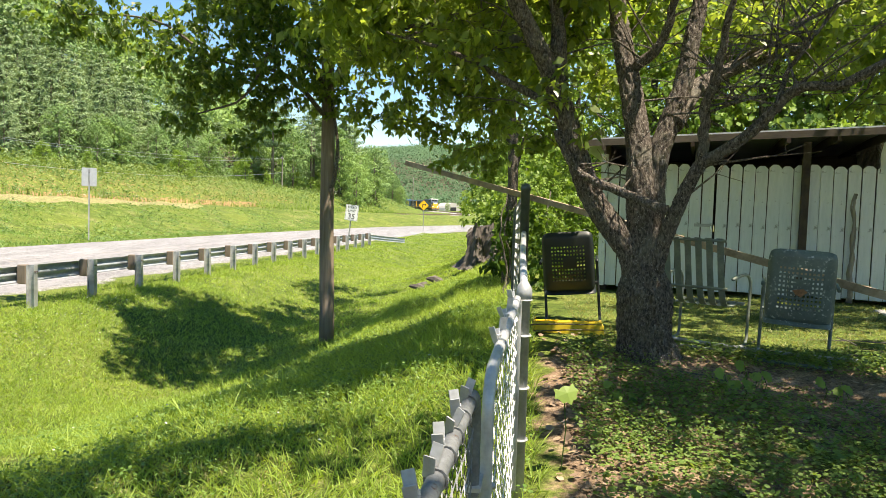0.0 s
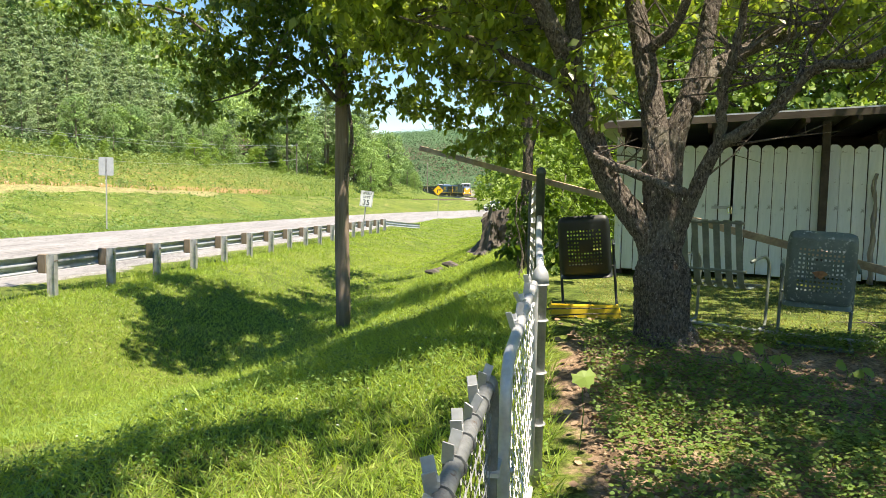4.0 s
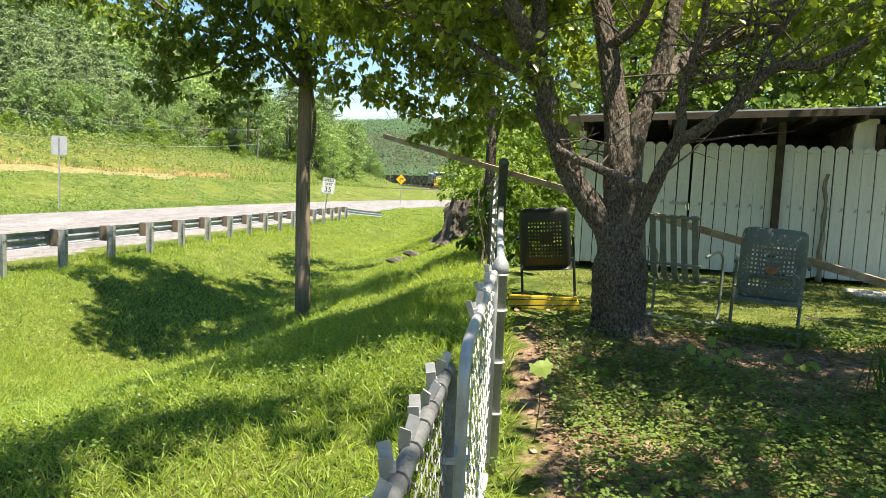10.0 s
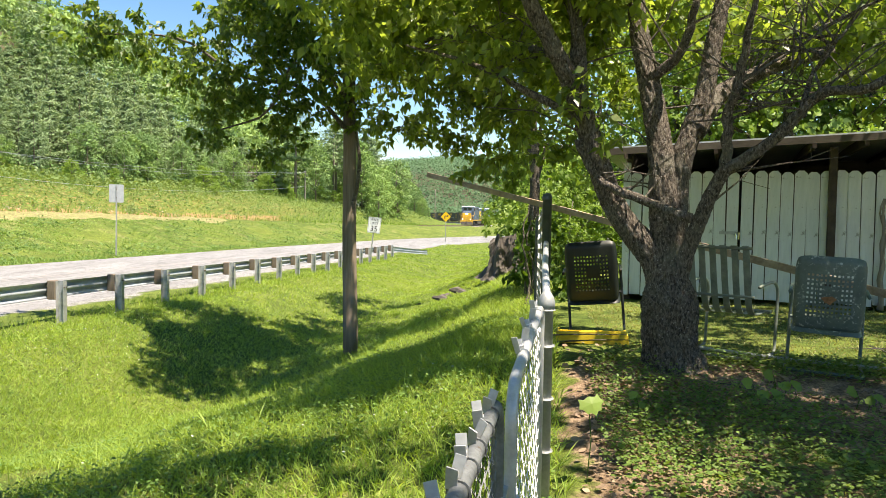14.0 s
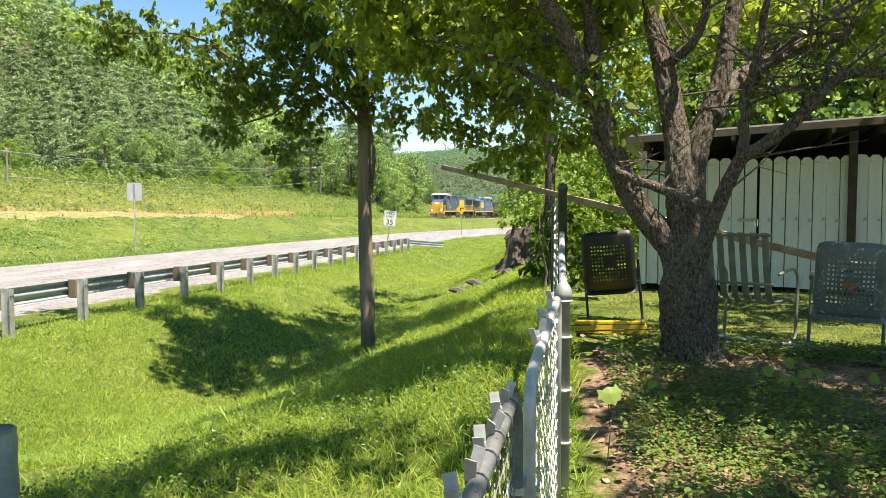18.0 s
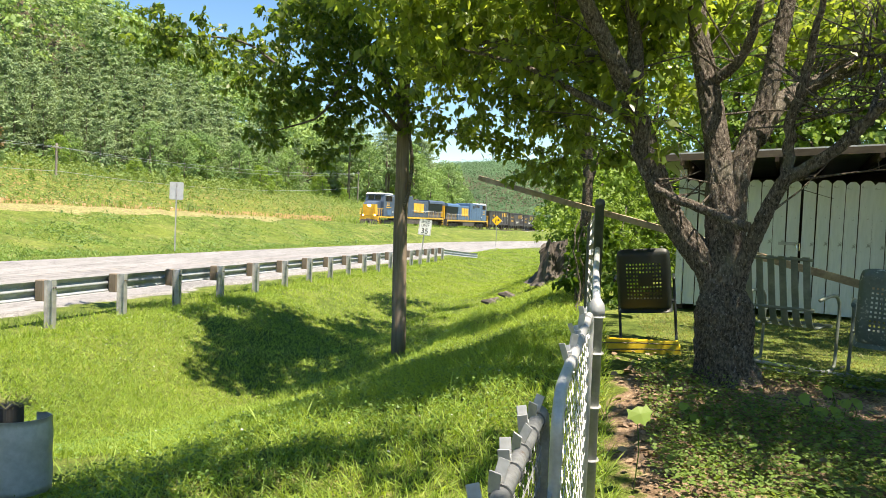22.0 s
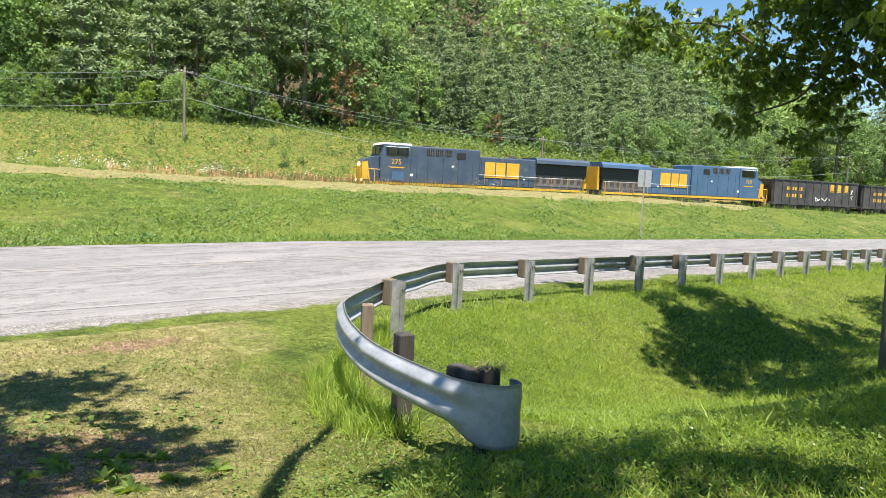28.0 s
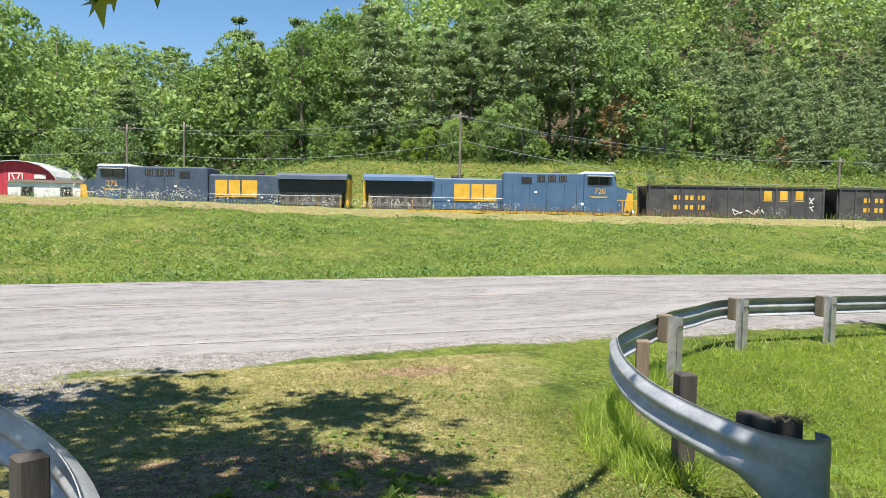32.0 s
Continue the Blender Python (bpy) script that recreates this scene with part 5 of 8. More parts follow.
def build_wood():
    rng = random.Random(11)
    # the wood's edge, tree by tree: tall pines and oaks over the bank, then a stand of young pines, then mixed wood
    s = -118.0
    while s < 250:
        s += rng.uniform(1.9, 3.1)
        d = rng.uniform(35, 48) if s > -12 else rng.uniform(40, 60)
        if s > 120:
            d = rng.uniform(16, 40)
        x, y = beyond(s, d)
        if -36 < s < 30:
            k, sc = rng.choices([4, 3, 1, 0], [5, 2, 3, 2])[0], rng.uniform(0.95, 1.25)
        elif 30 <= s < 118:
            k, sc = rng.choices([7, 8, 2], [5, 5, 1])[0], rng.uniform(0.72, 1.05)
        else:
            k, sc = rng.choices([0, 1, 2, 3, 4], [4, 3, 3, 2, 1])[0], rng.uniform(0.72, 1.08)
        plant(k, x, y, sc, rng.uniform(0, 360))
    for k, (az, d, sc) in enumerate(((92, 128, 1.5), (95, 118, 1.6), (98, 110, 1.5), (93.5, 140, 1.7), (101, 100, 1.4), (90.3, 150, 1.4))):
        plant(k % 2, -math.sin(radians(az)) * d, math.cos(radians(az)) * d, sc, 60 * k)
    # the young pines stand in rows up the slope
    for row in range(5):
        for j in range(24):
            x, y = beyond(30 + j * 3.7 + rng.uniform(-0.8, 0.8), 43 + row * 5.5 + rng.uniform(-1, 1))
            plant(7 + j % 2, x, y, rng.uniform(0.78, 1.15), rng.uniform(0, 360))
    # light green crowns and undergrowth before the trunks
    for _ in range(64):
        s = rng.uniform(-60, 110)
        x, y = beyond(s, rng.uniform(32, 37) if s > -12 else rng.uniform(35, 44))
        plant(rng.choice([2, 5, 2, 0]), x, y, rng.uniform(0.35, 0.75), rng.uniform(0, 360))
    # shrubs and saplings on the cut bank
    for _ in range(46):
        s = rng.uniform(60, 230)
        x, y = beyond(s, rng.uniform(25, 36))
        plant(5, x, y, rng.uniform(0.30, 0.8), rng.uniform(0, 360))
    for _ in range(34):
        s = rng.uniform(-34, 70)
        x, y = beyond(s, rng.uniform(14, 32))
        plant(rng.choice([0, 2, 5]), x, y, rng.uniform(0.06, 0.17), rng.uniform(0, 360), 0.0)
    for s, d, sc in ((21, 33, 0.85), (24, 36, 1.0), (46, 35, 0.6), (75, 38, 0.5)):
        x, y = beyond(s, d)
        plant(6, x, y, sc, rng.uniform(0, 360))
    # the hill behind: one stand
    nr = np.random.default_rng(5)
    small = [(broadleaf(21, 15, 5.6, 260, 3, 0.78, lobes=14), 0), (broadleaf(22, 17, 5.4, 260, 3, 0.78, lobes=14), 2), (pine(23, 18, 4.8, 260, 3, 0.80, 0.15), 1)]
    bins = {0: ([], []), 1: ([], []), 2: ([], [])}
    cnt = {0: 0, 1: 0, 2: 0}
    for _ in range(800):
        s, d = nr.uniform(-150, 260), 44 + 130 * nr.random() ** 1.25
        x, y = beyond(s, d)
        k = nr.choice(3, p=[0.3, 0.25, 0.45]) if 20 < s < 200 and d < 90 else nr.choice(3, p=[0.45, 0.40, 0.15])
        (t, v, f), b = small[k]
        a, sc = nr.random() * 6.28, nr.uniform(0.8, 1.2)
        z = gz(x, y)
        sc = min(sc, (skyline(x, y) - z) / 16)
        if sc < 0.25 or (30 < s < 118 and d < 66):
            continue
        R = np.array([[math.cos(a), -math.sin(a), 0], [math.sin(a), math.cos(a), 0], [0, 0, 1]])
        bins[b][0].append(v @ R.T * sc + [x, y, z - 0.5])
        bins[b][1].append(f + cnt[b])
        cnt[b] += len(v)
    for b, nm, mat, lab in ((0, "hill_woodland", "leaf_far", "dense green broad-leaved wood covering the hillside"), (2, "hill_light_woodland", "leaf_wood", "light green broad-leaved crowns among the hillside wood"), (1, "hill_pines", "needle", "dense dark green pines covering the hillside")):
        tagged(put(nm, mesh_from(nm, np.concatenate(bins[b][0]), np.concatenate(bins[b][1]), mat)), lab, "woodland", kind="stuff")


build_wood()


def build_far_wood():
    """The distant wooded ridge and the trees round the far meadow."""
    nr = np.random.default_rng(8)
    y = nr.uniform(430, 1150, 19000)
    x = y * nr.uniform(-0.21, 0.13, 19000)
    z = ground_z(x, y)
    keep = z > 1.5
    p = np.stack([x, y, z + 2], 1)[keep]
    v, f = foliage(nr, p, np.tile([0, -0.5, 0.8], (len(p), 1)), 6, 2.6, 1.35, 0.8)
    tagged(put("ridge_woodland", mesh_from("ridge_woodland", v, f, "leaf_hazy_ridge")), "distant green wooded ridge closing the valley", "woodland", kind="stuff")
    for k, (x, y, sc) in enumerate(((-18, 330, 1.2), (-6, 345, 1.1), (4, 300, 0.9), (14, 330, 1.2), (26, 310, 1.3), (36, 300, 1.2), (-30, 300, 1.1), (48, 280, 1.3), (-15, 172, 0.7), (-22, 165, 0.8), (-17, 150, 0.55), (9, 380, 1.2))):
        plant(k % 3, x, y, sc * (0.45 if y > 270 else 1.0), 40 * k)


build_far_wood()

# ---- fence and gate ----
def chain_link(parent, a, b, z0, z1, pitch=0.05, r=0.0019, z0b=None, z1b=None, mat="silver"):
    """Woven wire between the uprights a and b (x, y): zigzag strands that hook into each other."""
    a, b = Vector((*a, 0)), Vector((*b, 0))
    L = (b - a).length
    d = (b - a) / L
    nrm = Vector((-d.y, d.x, 0))
    n = int(L / pitch)
    s = Shape()
    for i in range(n):
        t = (i + 0.5) / n
        lo = z0 + ((z0b if z0b is not None else z0) - z0) * t
        hi = z1 + ((z1b if z1b is not None else z1) - z1) * t
        k = int((hi - lo) / (pitch * 0.95))
        pts = []
        for j in range(k + 1):
            w = (pitch * 0.53) * (1 if j % 2 else -1)
            p = a + d * (t * L + w)
            pts.append(p + nrm * (0.004 * (1 if (i + j) % 2 else -1)) + Vector((0, 0, lo + (hi - lo) * j / k)))
        s.tube(pts, r, 4, False)
    return s.part("wire_mesh", mat, parent, label="woven wire mesh")


def rounded(a, b, z0, z1, r=0.13, rise=0.0):
    """Points of a bent tube gate frame from the foot at a over both rounded corners to the foot at b."""
    a, b = Vector((*a, 0)), Vector((*b, 0))
    d = (b - a).normalized()
    up = Vector((0, 0, 1))
    pts = [a + up * z0]
    for k in range(7):
        t = math.pi / 2 * k / 6
        pts.append(a + up * (z1 - r) + d * (r - r * math.cos(t)) + up * (r * math.sin(t)))
    for k in range(7):
        t = math.pi / 2 * k / 6
        pts.append(b + up * (z1 - r) - d * (r - r * math.sin(t)) + up * (r * math.cos(t)))
    pts.append(b + up * z0)
    L = (b - a).length
    return [p + up * (rise * (p - a).dot(d) / L) for p in pts]


def gate_leaf(a, b, z0, z1, mat, band_at, label, rise=0.0, side=1, r=0.0185):
    g = thing("gate_leaf", pose(0, 0, 0), label, "gate", "gate leaves")
    Shape().tube(rounded(a, b, z0, z1, 0.11, rise), r, 12).part("tube_frame", mat, g, smooth=True)
    A, B = Vector((*a, 0)), Vector((*b, 0))
    d = (B - A).normalized()
    L = (B - A).length
    Shape().tube([A + Vector((0, 0, z0 + 0.03)), B + Vector((0, 0, z0 + 0.03))], 0.018, 10).part("bottom_rail", mat, g)
    chain_link(g, (A + d * 0.03)[:2], (B - d * 0.03)[:2], z0 + 0.03, z1 - 0.02, z1b=z1 - 0.02 + rise, pitch=0.040, r=0.0017, mat=mat)
    nrm = Vector((-d.y, d.x, 0))
    yaw = math.degrees(math.atan2(d.y, d.x))
    for k, t in enumerate(band_at):
        p = A + d * (L * t) + Vector((0, 0, z1 + rise * t))
        band = put("tension_band", None, g, Matrix.Translation(p) @ pose(0, 0, 0, 0, 0, yaw))
        Shape().tube([(0, (r + 0.003) * math.cos(q), (r + 0.003) * math.sin(q)) for q in np.linspace(0, 2 * math.pi, 13)], 0.003, 4, False).part("band_loop", mat, band)
        lean = (-14, 9, -22, 5, -10, 12)[k % 6]
        s = Shape()
        for sg, hh in ((-1, 0.058), (1, 0.046)):
            s.box((0, 0, r * 0.4 + hh / 2), (0.003, 0.024, hh), pose(sg * 0.008, side * 0.7 * r, 0, 0.9 * lean, sg * 14, 1.6 * lean), bevel=0.0009)
        s.box((0, side * 0.5 * r, r + 0.010), (0.026, 0.012, 0.010), pose(0, 0, 0, 0, 0, lean))
        s.part("band_ear", "zinc_dull" if mat == "zinc_old" else mat, band)
    return g


gate_leaf((0.117, 1.97), (-0.082, 0.72), 0.58, 1.50, "zinc_old", (0.14, 0.24, 0.35, 0.45, 0.55, 0.66, 0.78), "grey galvanised tube gate leaf with woven wire and bent bands", side=-1)
gate_leaf((0.160, 2.06), (0.375, 3.25), 0.60, 1.505, "silver", (0.30, 0.42, 0.56, 0.70, 0.84), "silver-painted tube gate leaf with woven wire and bent bands", rise=0.10)
latch = thing("gate_latch", pose(0.145, 2.01, 1.22, 0, 0, 82), "rusty forked steel gate latch between the leaves", "latch")
Shape().box((0, 0.02, 0), (0.16, 0.045, 0.012)).tube([(0.05, 0.0, -0.03), (0.11, 0.02, -0.05), (0.11, -0.03, -0.06), (0.05, -0.03, -0.03)], 0.008, 6).part("fork", "zinc_dull", latch)
Shape().tube([(0.07, 0.04, -0.005), (0.07, 0.04, -0.06)], 0.012, 6).part("bolt", "steel_wheel", latch)


def build_fence():
    f = thing("chain_link_fence", pose(0, 0, 0), "galvanised chain-link fence with a domed post and a taller dark post", "fence")
    Shape().lathe([(0.032, -0.4), (0.032, 1.0), (0.040, 1.0), (0.040, 1.035), (0.034, 1.06), (0.018, 1.085), (0.002, 1.09)], 16, pose(0.415, 3.37, 0.57)).part("domed_post", "zinc_dull", f, smooth=True)
    Shape().lathe([(0.036, -0.4), (0.036, 1.32), (0.041, 1.32), (0.041, 1.345), (0.03, 1.37), (0.002, 1.38)], 16, pose(0.695, 5.76, 0.82)).part("tall_post", "green_post", f, label="taller dark green post", smooth=True)
    Shape().tube([(0.42, 3.40, 1.605), (0.55, 4.6, 1.70), (0.69, 5.74, 1.80)], 0.021, 10).part("top_rail", "silver", f, smooth=True)
    chain_link(f, (0.43, 3.42), (0.68, 5.72), 0.66, 1.59, z0b=0.86, z1b=1.78)
    chain_link(f, (0.675, 5.80), (0.86, 7.9), 0.86, 2.10, z0b=0.8, z1b=2.0, mat="zinc_dull")
    Shape().tube([(0.675, 5.80, 2.1), (0.86, 7.9, 2.0)], 0.004, 5).part("top_wire", "zinc_dull", f)
    Shape().lathe([(0.03, -0.3), (0.03, 1.15), (0.002, 1.19)], 10, pose(0.86, 7.93, 0.82)).part("line_post", "green_post", f)
    for z in (1.62, 1.45, 1.2, 0.95):
        Shape().tube([(0.415 + 0.037 * math.cos(q), 3.37 + 0.037 * math.sin(q), z - 0.05) for q in np.linspace(0, 6.2832, 13)], 0.007, 4, False).part("brace_band", "zinc_dull", f)


build_fence()

# the long board lying on the fence
plank = thing("long_board", pose(0, 0, 0), "long weathered two-by-four board leaning across the fence", "board")
pa, pb = Vector((-0.46, 10.0, 2.575)), Vector((3.80, 5.22, 1.31))
Shape().box((0, 0, 0), ((pb - pa).length, 0.038, 0.064), Matrix.Translation((pa + pb) / 2) @ (pb - pa).to_track_quat("X", "Z").to_matrix().to_4x4(), bevel=0.006).part("board", "brown_wood", plank)


# ---- shed with a board fence front ----
def build_shed():
    P, d = Vector((2.56, 11.04, 0)), Vector((0.94, -0.34, 0)).normalized()
    yaw = math.degrees(math.atan2(d.y, d.x))
    sh = thing("shed", Matrix.Translation((P.x, P.y, 0.80)) @ pose(0, 0, 0, 0, 0, yaw), "open-fronted shed with white worn picket boards and a low roof", "shed")
    W = 7.6
    rnd = random.Random(3)
    # boards
    x = 0.12
    outline = lambda w, h: [(-w / 2, 0), (w / 2, 0), (w / 2, h - 0.045), (w / 2 - 0.045, h), (-w / 2 + 0.045, h), (-w / 2, h - 0.045)]
    mesh = Shape().prism(outline(0.157, 1.84), -0.011, 0.011).mesh("picket", "white_wood")
    while x < W:
        gap = 0.030 if abs(x - 1.43) < 0.09 else 0.006
        put("picket", mesh, sh, pose(x, -0.012 + rnd.uniform(-0.004, 0.004), 0.06 + rnd.uniform(-0.015, 0.015), 0, rnd.uniform(-0.35, 0.35), rnd.uniform(-1, 1)))
        x += 0.160 + gap + rnd.uniform(0, 0.006)
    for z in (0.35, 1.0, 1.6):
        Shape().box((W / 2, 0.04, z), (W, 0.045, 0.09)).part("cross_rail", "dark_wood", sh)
    for xx in (0.0, 2.74, 3.99, W):
        Shape().box((xx, -0.075 if xx == 2.74 else 0.06, 1.10), (0.10, 0.09, 2.25), bevel=0.008).part("post", "dark_wood", sh)
    Shape().box((-0.02, -0.03, 1.05), (0.10, 0.10, 2.0), bevel=0.008).part("corner_post", "white_wood", sh)
    Shape().box((3.82, 0.12, 2.02), (0.30, 0.12, 0.55)).part("gable_post", "white_wood", sh)
    # back and side walls, roof; the walls' near-black colour carries the shade inside
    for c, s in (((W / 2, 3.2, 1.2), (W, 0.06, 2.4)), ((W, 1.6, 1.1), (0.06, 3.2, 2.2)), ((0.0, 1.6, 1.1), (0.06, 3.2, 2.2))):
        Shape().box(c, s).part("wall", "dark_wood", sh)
    tilt = Matrix.Translation((3.4, 0, 0)) @ pose(0, 0, 0, 0, -2.3, 0) @ Matrix.Translation((-3.4, 0, 0))
    Shape().box((W / 2 + 0.0, 1.45, 2.36), (W + 0.7, 4.1, 0.022), tilt @ pose(0, 0, 0, -1.5, 0, 0)).part("roof", "tin", sh)
    Shape().box((W / 2, -0.62, 2.31), (W + 0.72, 0.04, 0.09), tilt).part("fascia", "roof_edge", sh)
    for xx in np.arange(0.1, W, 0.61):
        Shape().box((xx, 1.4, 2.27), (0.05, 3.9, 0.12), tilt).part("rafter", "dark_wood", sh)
    for sg in (1, -1):
        for k in range(16):
            Shape().box((0, 0, 0), (0.008, 0.02, 0.56), pose(3.66 + 0.008 * sg, 0.15 + k * 0.088, 2.02, 45 * sg, 0, 0)).part("lattice_slat", "grey_wood", sh)
    l = put("hasp", None, sh, pose(1.44, -0.035, 1.02))
    Shape().box((-0.03, 0, 0), (0.22, 0.012, 0.045)).part("hasp_plate", "zinc_dull", l)
    Shape().tube([(0.09, -0.012, 0.0), (0.13, -0.012, 0.01), (0.13, -0.012, -0.09), (0.10, -0.012, -0.09), (0.085, -0.012, -0.01)], 0.008, 6).part("padlock_hook", "chrome", l)
    # twisted vine stem climbing the boards
    pts = [(3.36 + 0.012 * math.sin(k * 1.3), -0.09 + 0.012 * math.cos(k * 1.1), 0.02 + k * 0.1) for k in range(16)]
    vine = thing("climbing_vine", sh.matrix_basis.copy(), "thick twisted brown vine stem standing against the boards", "vine")
    Shape().tube(pts, [0.036 - 0.0014 * k + 0.008 * (k % 3 == 0) for k in range(16)], 8).part("stem", "grey_wood", vine, smooth=True)
    Shape().tube([(p[0] + 0.034 * math.cos(i * 0.7), p[1] + 0.034 * math.sin(i * 0.7), p[2]) for i, p in enumerate(pts)], 0.011, 6).part("twining_stem", "grey_wood", vine, smooth=True)
    slab = thing("concrete_slab", Matrix.Translation((P.x, P.y, 0.80)) @ pose(0, 0, 0, 0, 0, yaw), "pale concrete slab before the shed", "slab")
    Shape().box((5.6, -1.3, -0.03), (4.2, 0.9, 0.14), bevel=0.02).part("slab", "concrete", slab)
    for k, (bx, by, bw) in enumerate(((4.35, -0.55, 0.35), (4.9, -0.45, 0.5), (5.5, -0.5, 0.42))):
        b = thing("broken_slab", Matrix.Translation((P.x, P.y, 0.80)) @ pose(0, 0, 0, 0, 0, yaw), "pale broken piece of concrete beside the shed", "rubble", "broken concrete")
        Shape().box((bx, by, 0.06), (bw, 0.25, 0.16), bevel=0.03).part("block", "concrete", b)


build_shed()


# ---- metal lawn chairs ----
def pressed_panel(w, h, nx, nz, dish, holes):
    """A dished sheet with rounded corners, a rim, and rows of square holes: faces and thickness."""
    vs = []
    for t in (0.0, 0.006):
        for j in range(nz + 1):
            for i in range(nx + 1):
                p, q = 2 * i / nx - 1, 2 * j / nz - 1
                x, z = w / 2 * p * (1 - 0.07 * abs(q) ** 8), h / 2 * q * (1 - 0.07 * abs(p) ** 8)
                rim = max(abs(p), abs(q))
                vs.append((x, dish * (1 - p * p) * (1 - q * q) + (0.035 * ((rim - 0.86) / 0.14) ** 2 if rim > 0.86 else 0) * 1.0 - t, z + h / 2))
    k = (nx + 1) * (nz + 1)
    fs = []
    for j in range(nz):
        for i in range(nx):
            if (i, j) in holes:
                continue
            a = j * (nx + 1) + i
            fs += [(a, a + 1, a + nx + 2, a + nx + 1), (k + a + nx + 1, k + a + nx + 2, k + a + 1, k + a)]
    return Shape().add(vs, fs)


def chair_tubes(e, mat, w):
    for sg in (1, -1):
        x = sg * (w / 2 + 0.035)
        pts = curve_pts([(x, -0.24, 0.60), (x, 0.05, 0.62), (x, 0.22, 0.60), (x, 0.30, 0.50), (x, 0.27, 0.25), (x, 0.25, 0.06), (x, 0.18, 0.012), (x, -0.1, 0.012), (x, -0.26, 0.012)], 4)
        Shape().tube(pts, 0.0135, 8).part("arm_and_leg_tube", mat, e, smooth=True)
    Shape().tube([(-w / 2 - 0.035, -0.26, 0.012), (w / 2 + 0.035, -0.26, 0.012)], 0.0135, 8).part("rear_stretcher", mat, e)
    Shape().tube([(-w / 2 - 0.03, 0.12, 0.37), (w / 2 + 0.03, 0.12, 0.37)], 0.0135, 8).part("seat_support", mat, e)


def punched_chair(m, mat, label):
    e = thing("lawn_chair", m, label, "chair", "lawn chairs")
    holes = set()
    for j in range(7, 27, 2):
        for i in range(6, 28, 2):
            if not (12 < i < 21 and 13 < j < 20):
                holes.add((i, j))
    back = pressed_panel(0.47, 0.58, 33, 33, -0.03, holes).part("backrest", mat, e, pose(0, -0.20, 0.31, 12, 0, 0), smooth=True)
    seat = pressed_panel(0.48, 0.50, 16, 16, -0.03, {(i, j) for i in range(4, 13, 2) for j in range(4, 13, 2)}).part("seat", mat, e, pose(0, -0.22, 0.33, -84, 0, 0), smooth=True)
    if mat == "green_chair":
        Shape().add([(0.045 * math.cos(q) * (1 + 0.35 * math.sin(3 * q)), -0.052, 0.27 + 0.030 * math.sin(q) * (1 + 0.3 * math.cos(5 * q))) for q in np.linspace(0, 6.0, 12)], [tuple(range(12))]).part("rust_patch", "rust", e, pose(0, -0.20, 0.31, 12, 0, 0), label="patch of brown rust")
    chair_tubes(e, mat, 0.45)
    return e


def slat_chair(m, label):
    e = thing("lawn_chair", m, label, "chair", "lawn chairs")
    for k in range(6):
        x = -0.22 + k * 0.088
        pts = curve_pts([(x, -0.40, 0.93), (x, -0.37, 0.90), (x, -0.30, 0.60), (x, -0.23, 0.42), (x, -0.10, 0.36), (x, 0.22, 0.37), (x, 0.26, 0.34)], 4)
        s = Shape()
        for a, b in zip(pts, pts[1:]):
            dd = b - a
            s.box((0, 0, 0), (dd.length + 0.004, 0.052, 0.005), Matrix.Translation((a + b) / 2) @ dd.to_track_quat("X", "Z").to_matrix().to_4x4() @ pose(0, 0, 0, 0, 0, 0))
        s.part("slat", "pale_chair", e)
    for y, z in ((-0.385, 0.915), (-0.28, 0.52), (0.23, 0.36)):
        Shape().tube([(-0.27, y, z), (0.27, y, z)], 0.012, 8).part("cross_tube", "pale_chair", e)
    chair_tubes(e, "pale_chair", 0.52)
    return e


punched_chair(pose(2.84, 5.62, gz(2.84, 5.62), 0, 2, -26), "green_chair", "metal lawn chair with peeling green paint and a punched back")
slat_chair(pose(2.32, 6.16, gz(2.32, 6.16), 0, 0, -38), "faded green metal lawn chair with slatted seat and back")
punched_chair(pose(1.43, 7.42, gz(1.43, 7.42), 0, -5, -12) @ Matrix.Scale(1.08, 4), "dark_chair", "dark green metal lawn chair with a punched back")

bar = thing("loose_pipe", pose(0, 0, 0), "thin grey pipe lying on the soil between the chairs", "pipe")
Shape().tube([(2.0, 6.35, gz(2.0, 6.35) + 0.03), (2.7, 5.75, gz(2.7, 5.75) + 0.03), (3.3, 5.5, gz(3.3, 5.5) + 0.03)], 0.014, 8).part("pipe", "zinc_dull", bar)

tray = thing("yellow_trough", Matrix.Translation((1.24, 6.62, gz(1.24, 6.62))) @ pose(0, 0, 0, 0, 0, -9) @ Matrix.Diagonal((1, 1, 0.6, 1)), "bright yellow plastic trough lying on the soil", "trough")
s = Shape().prism([(-0.33, 0.0), (0.33, 0.0), (0.30, 0.20), (-0.33, 0.17)], -0.02, 0.0).prism([(-0.33, 0.0), (0.33, 0.0), (0.33, 0.03), (-0.33, 0.03)], 0.0, 0.35)
s.prism([(-0.33, 0.0), (0.33, 0.0), (0.30, 0.12), (-0.33, 0.10)], 0.35, 0.37).box((-0.32, 0.17, 0.07), (0.02, 0.36, 0.14)).box((0.31, 0.17, 0.07), (0.02, 0.36, 0.14))
s.part("trough_shell", "yellow", tray)
for k, (a, b) in enumerate((((-0.4, -0.06, 0.12), (0.3, -0.05, 0.17)), ((-0.32, -0.05, 0.02), (0.38, -0.06, 0.1)))):
    st = thing("dead_stick", tray.matrix_basis.copy(), "dead brown stick fallen across the yellow trough", "stick", "dead sticks")
    Shape().tube([a, ((a[0] + b[0]) / 2, a[1] - 0.01, (a[2] + b[2]) / 2 + 0.015), b], [0.014, 0.011, 0.006], 6).part("stick", "bark", st)


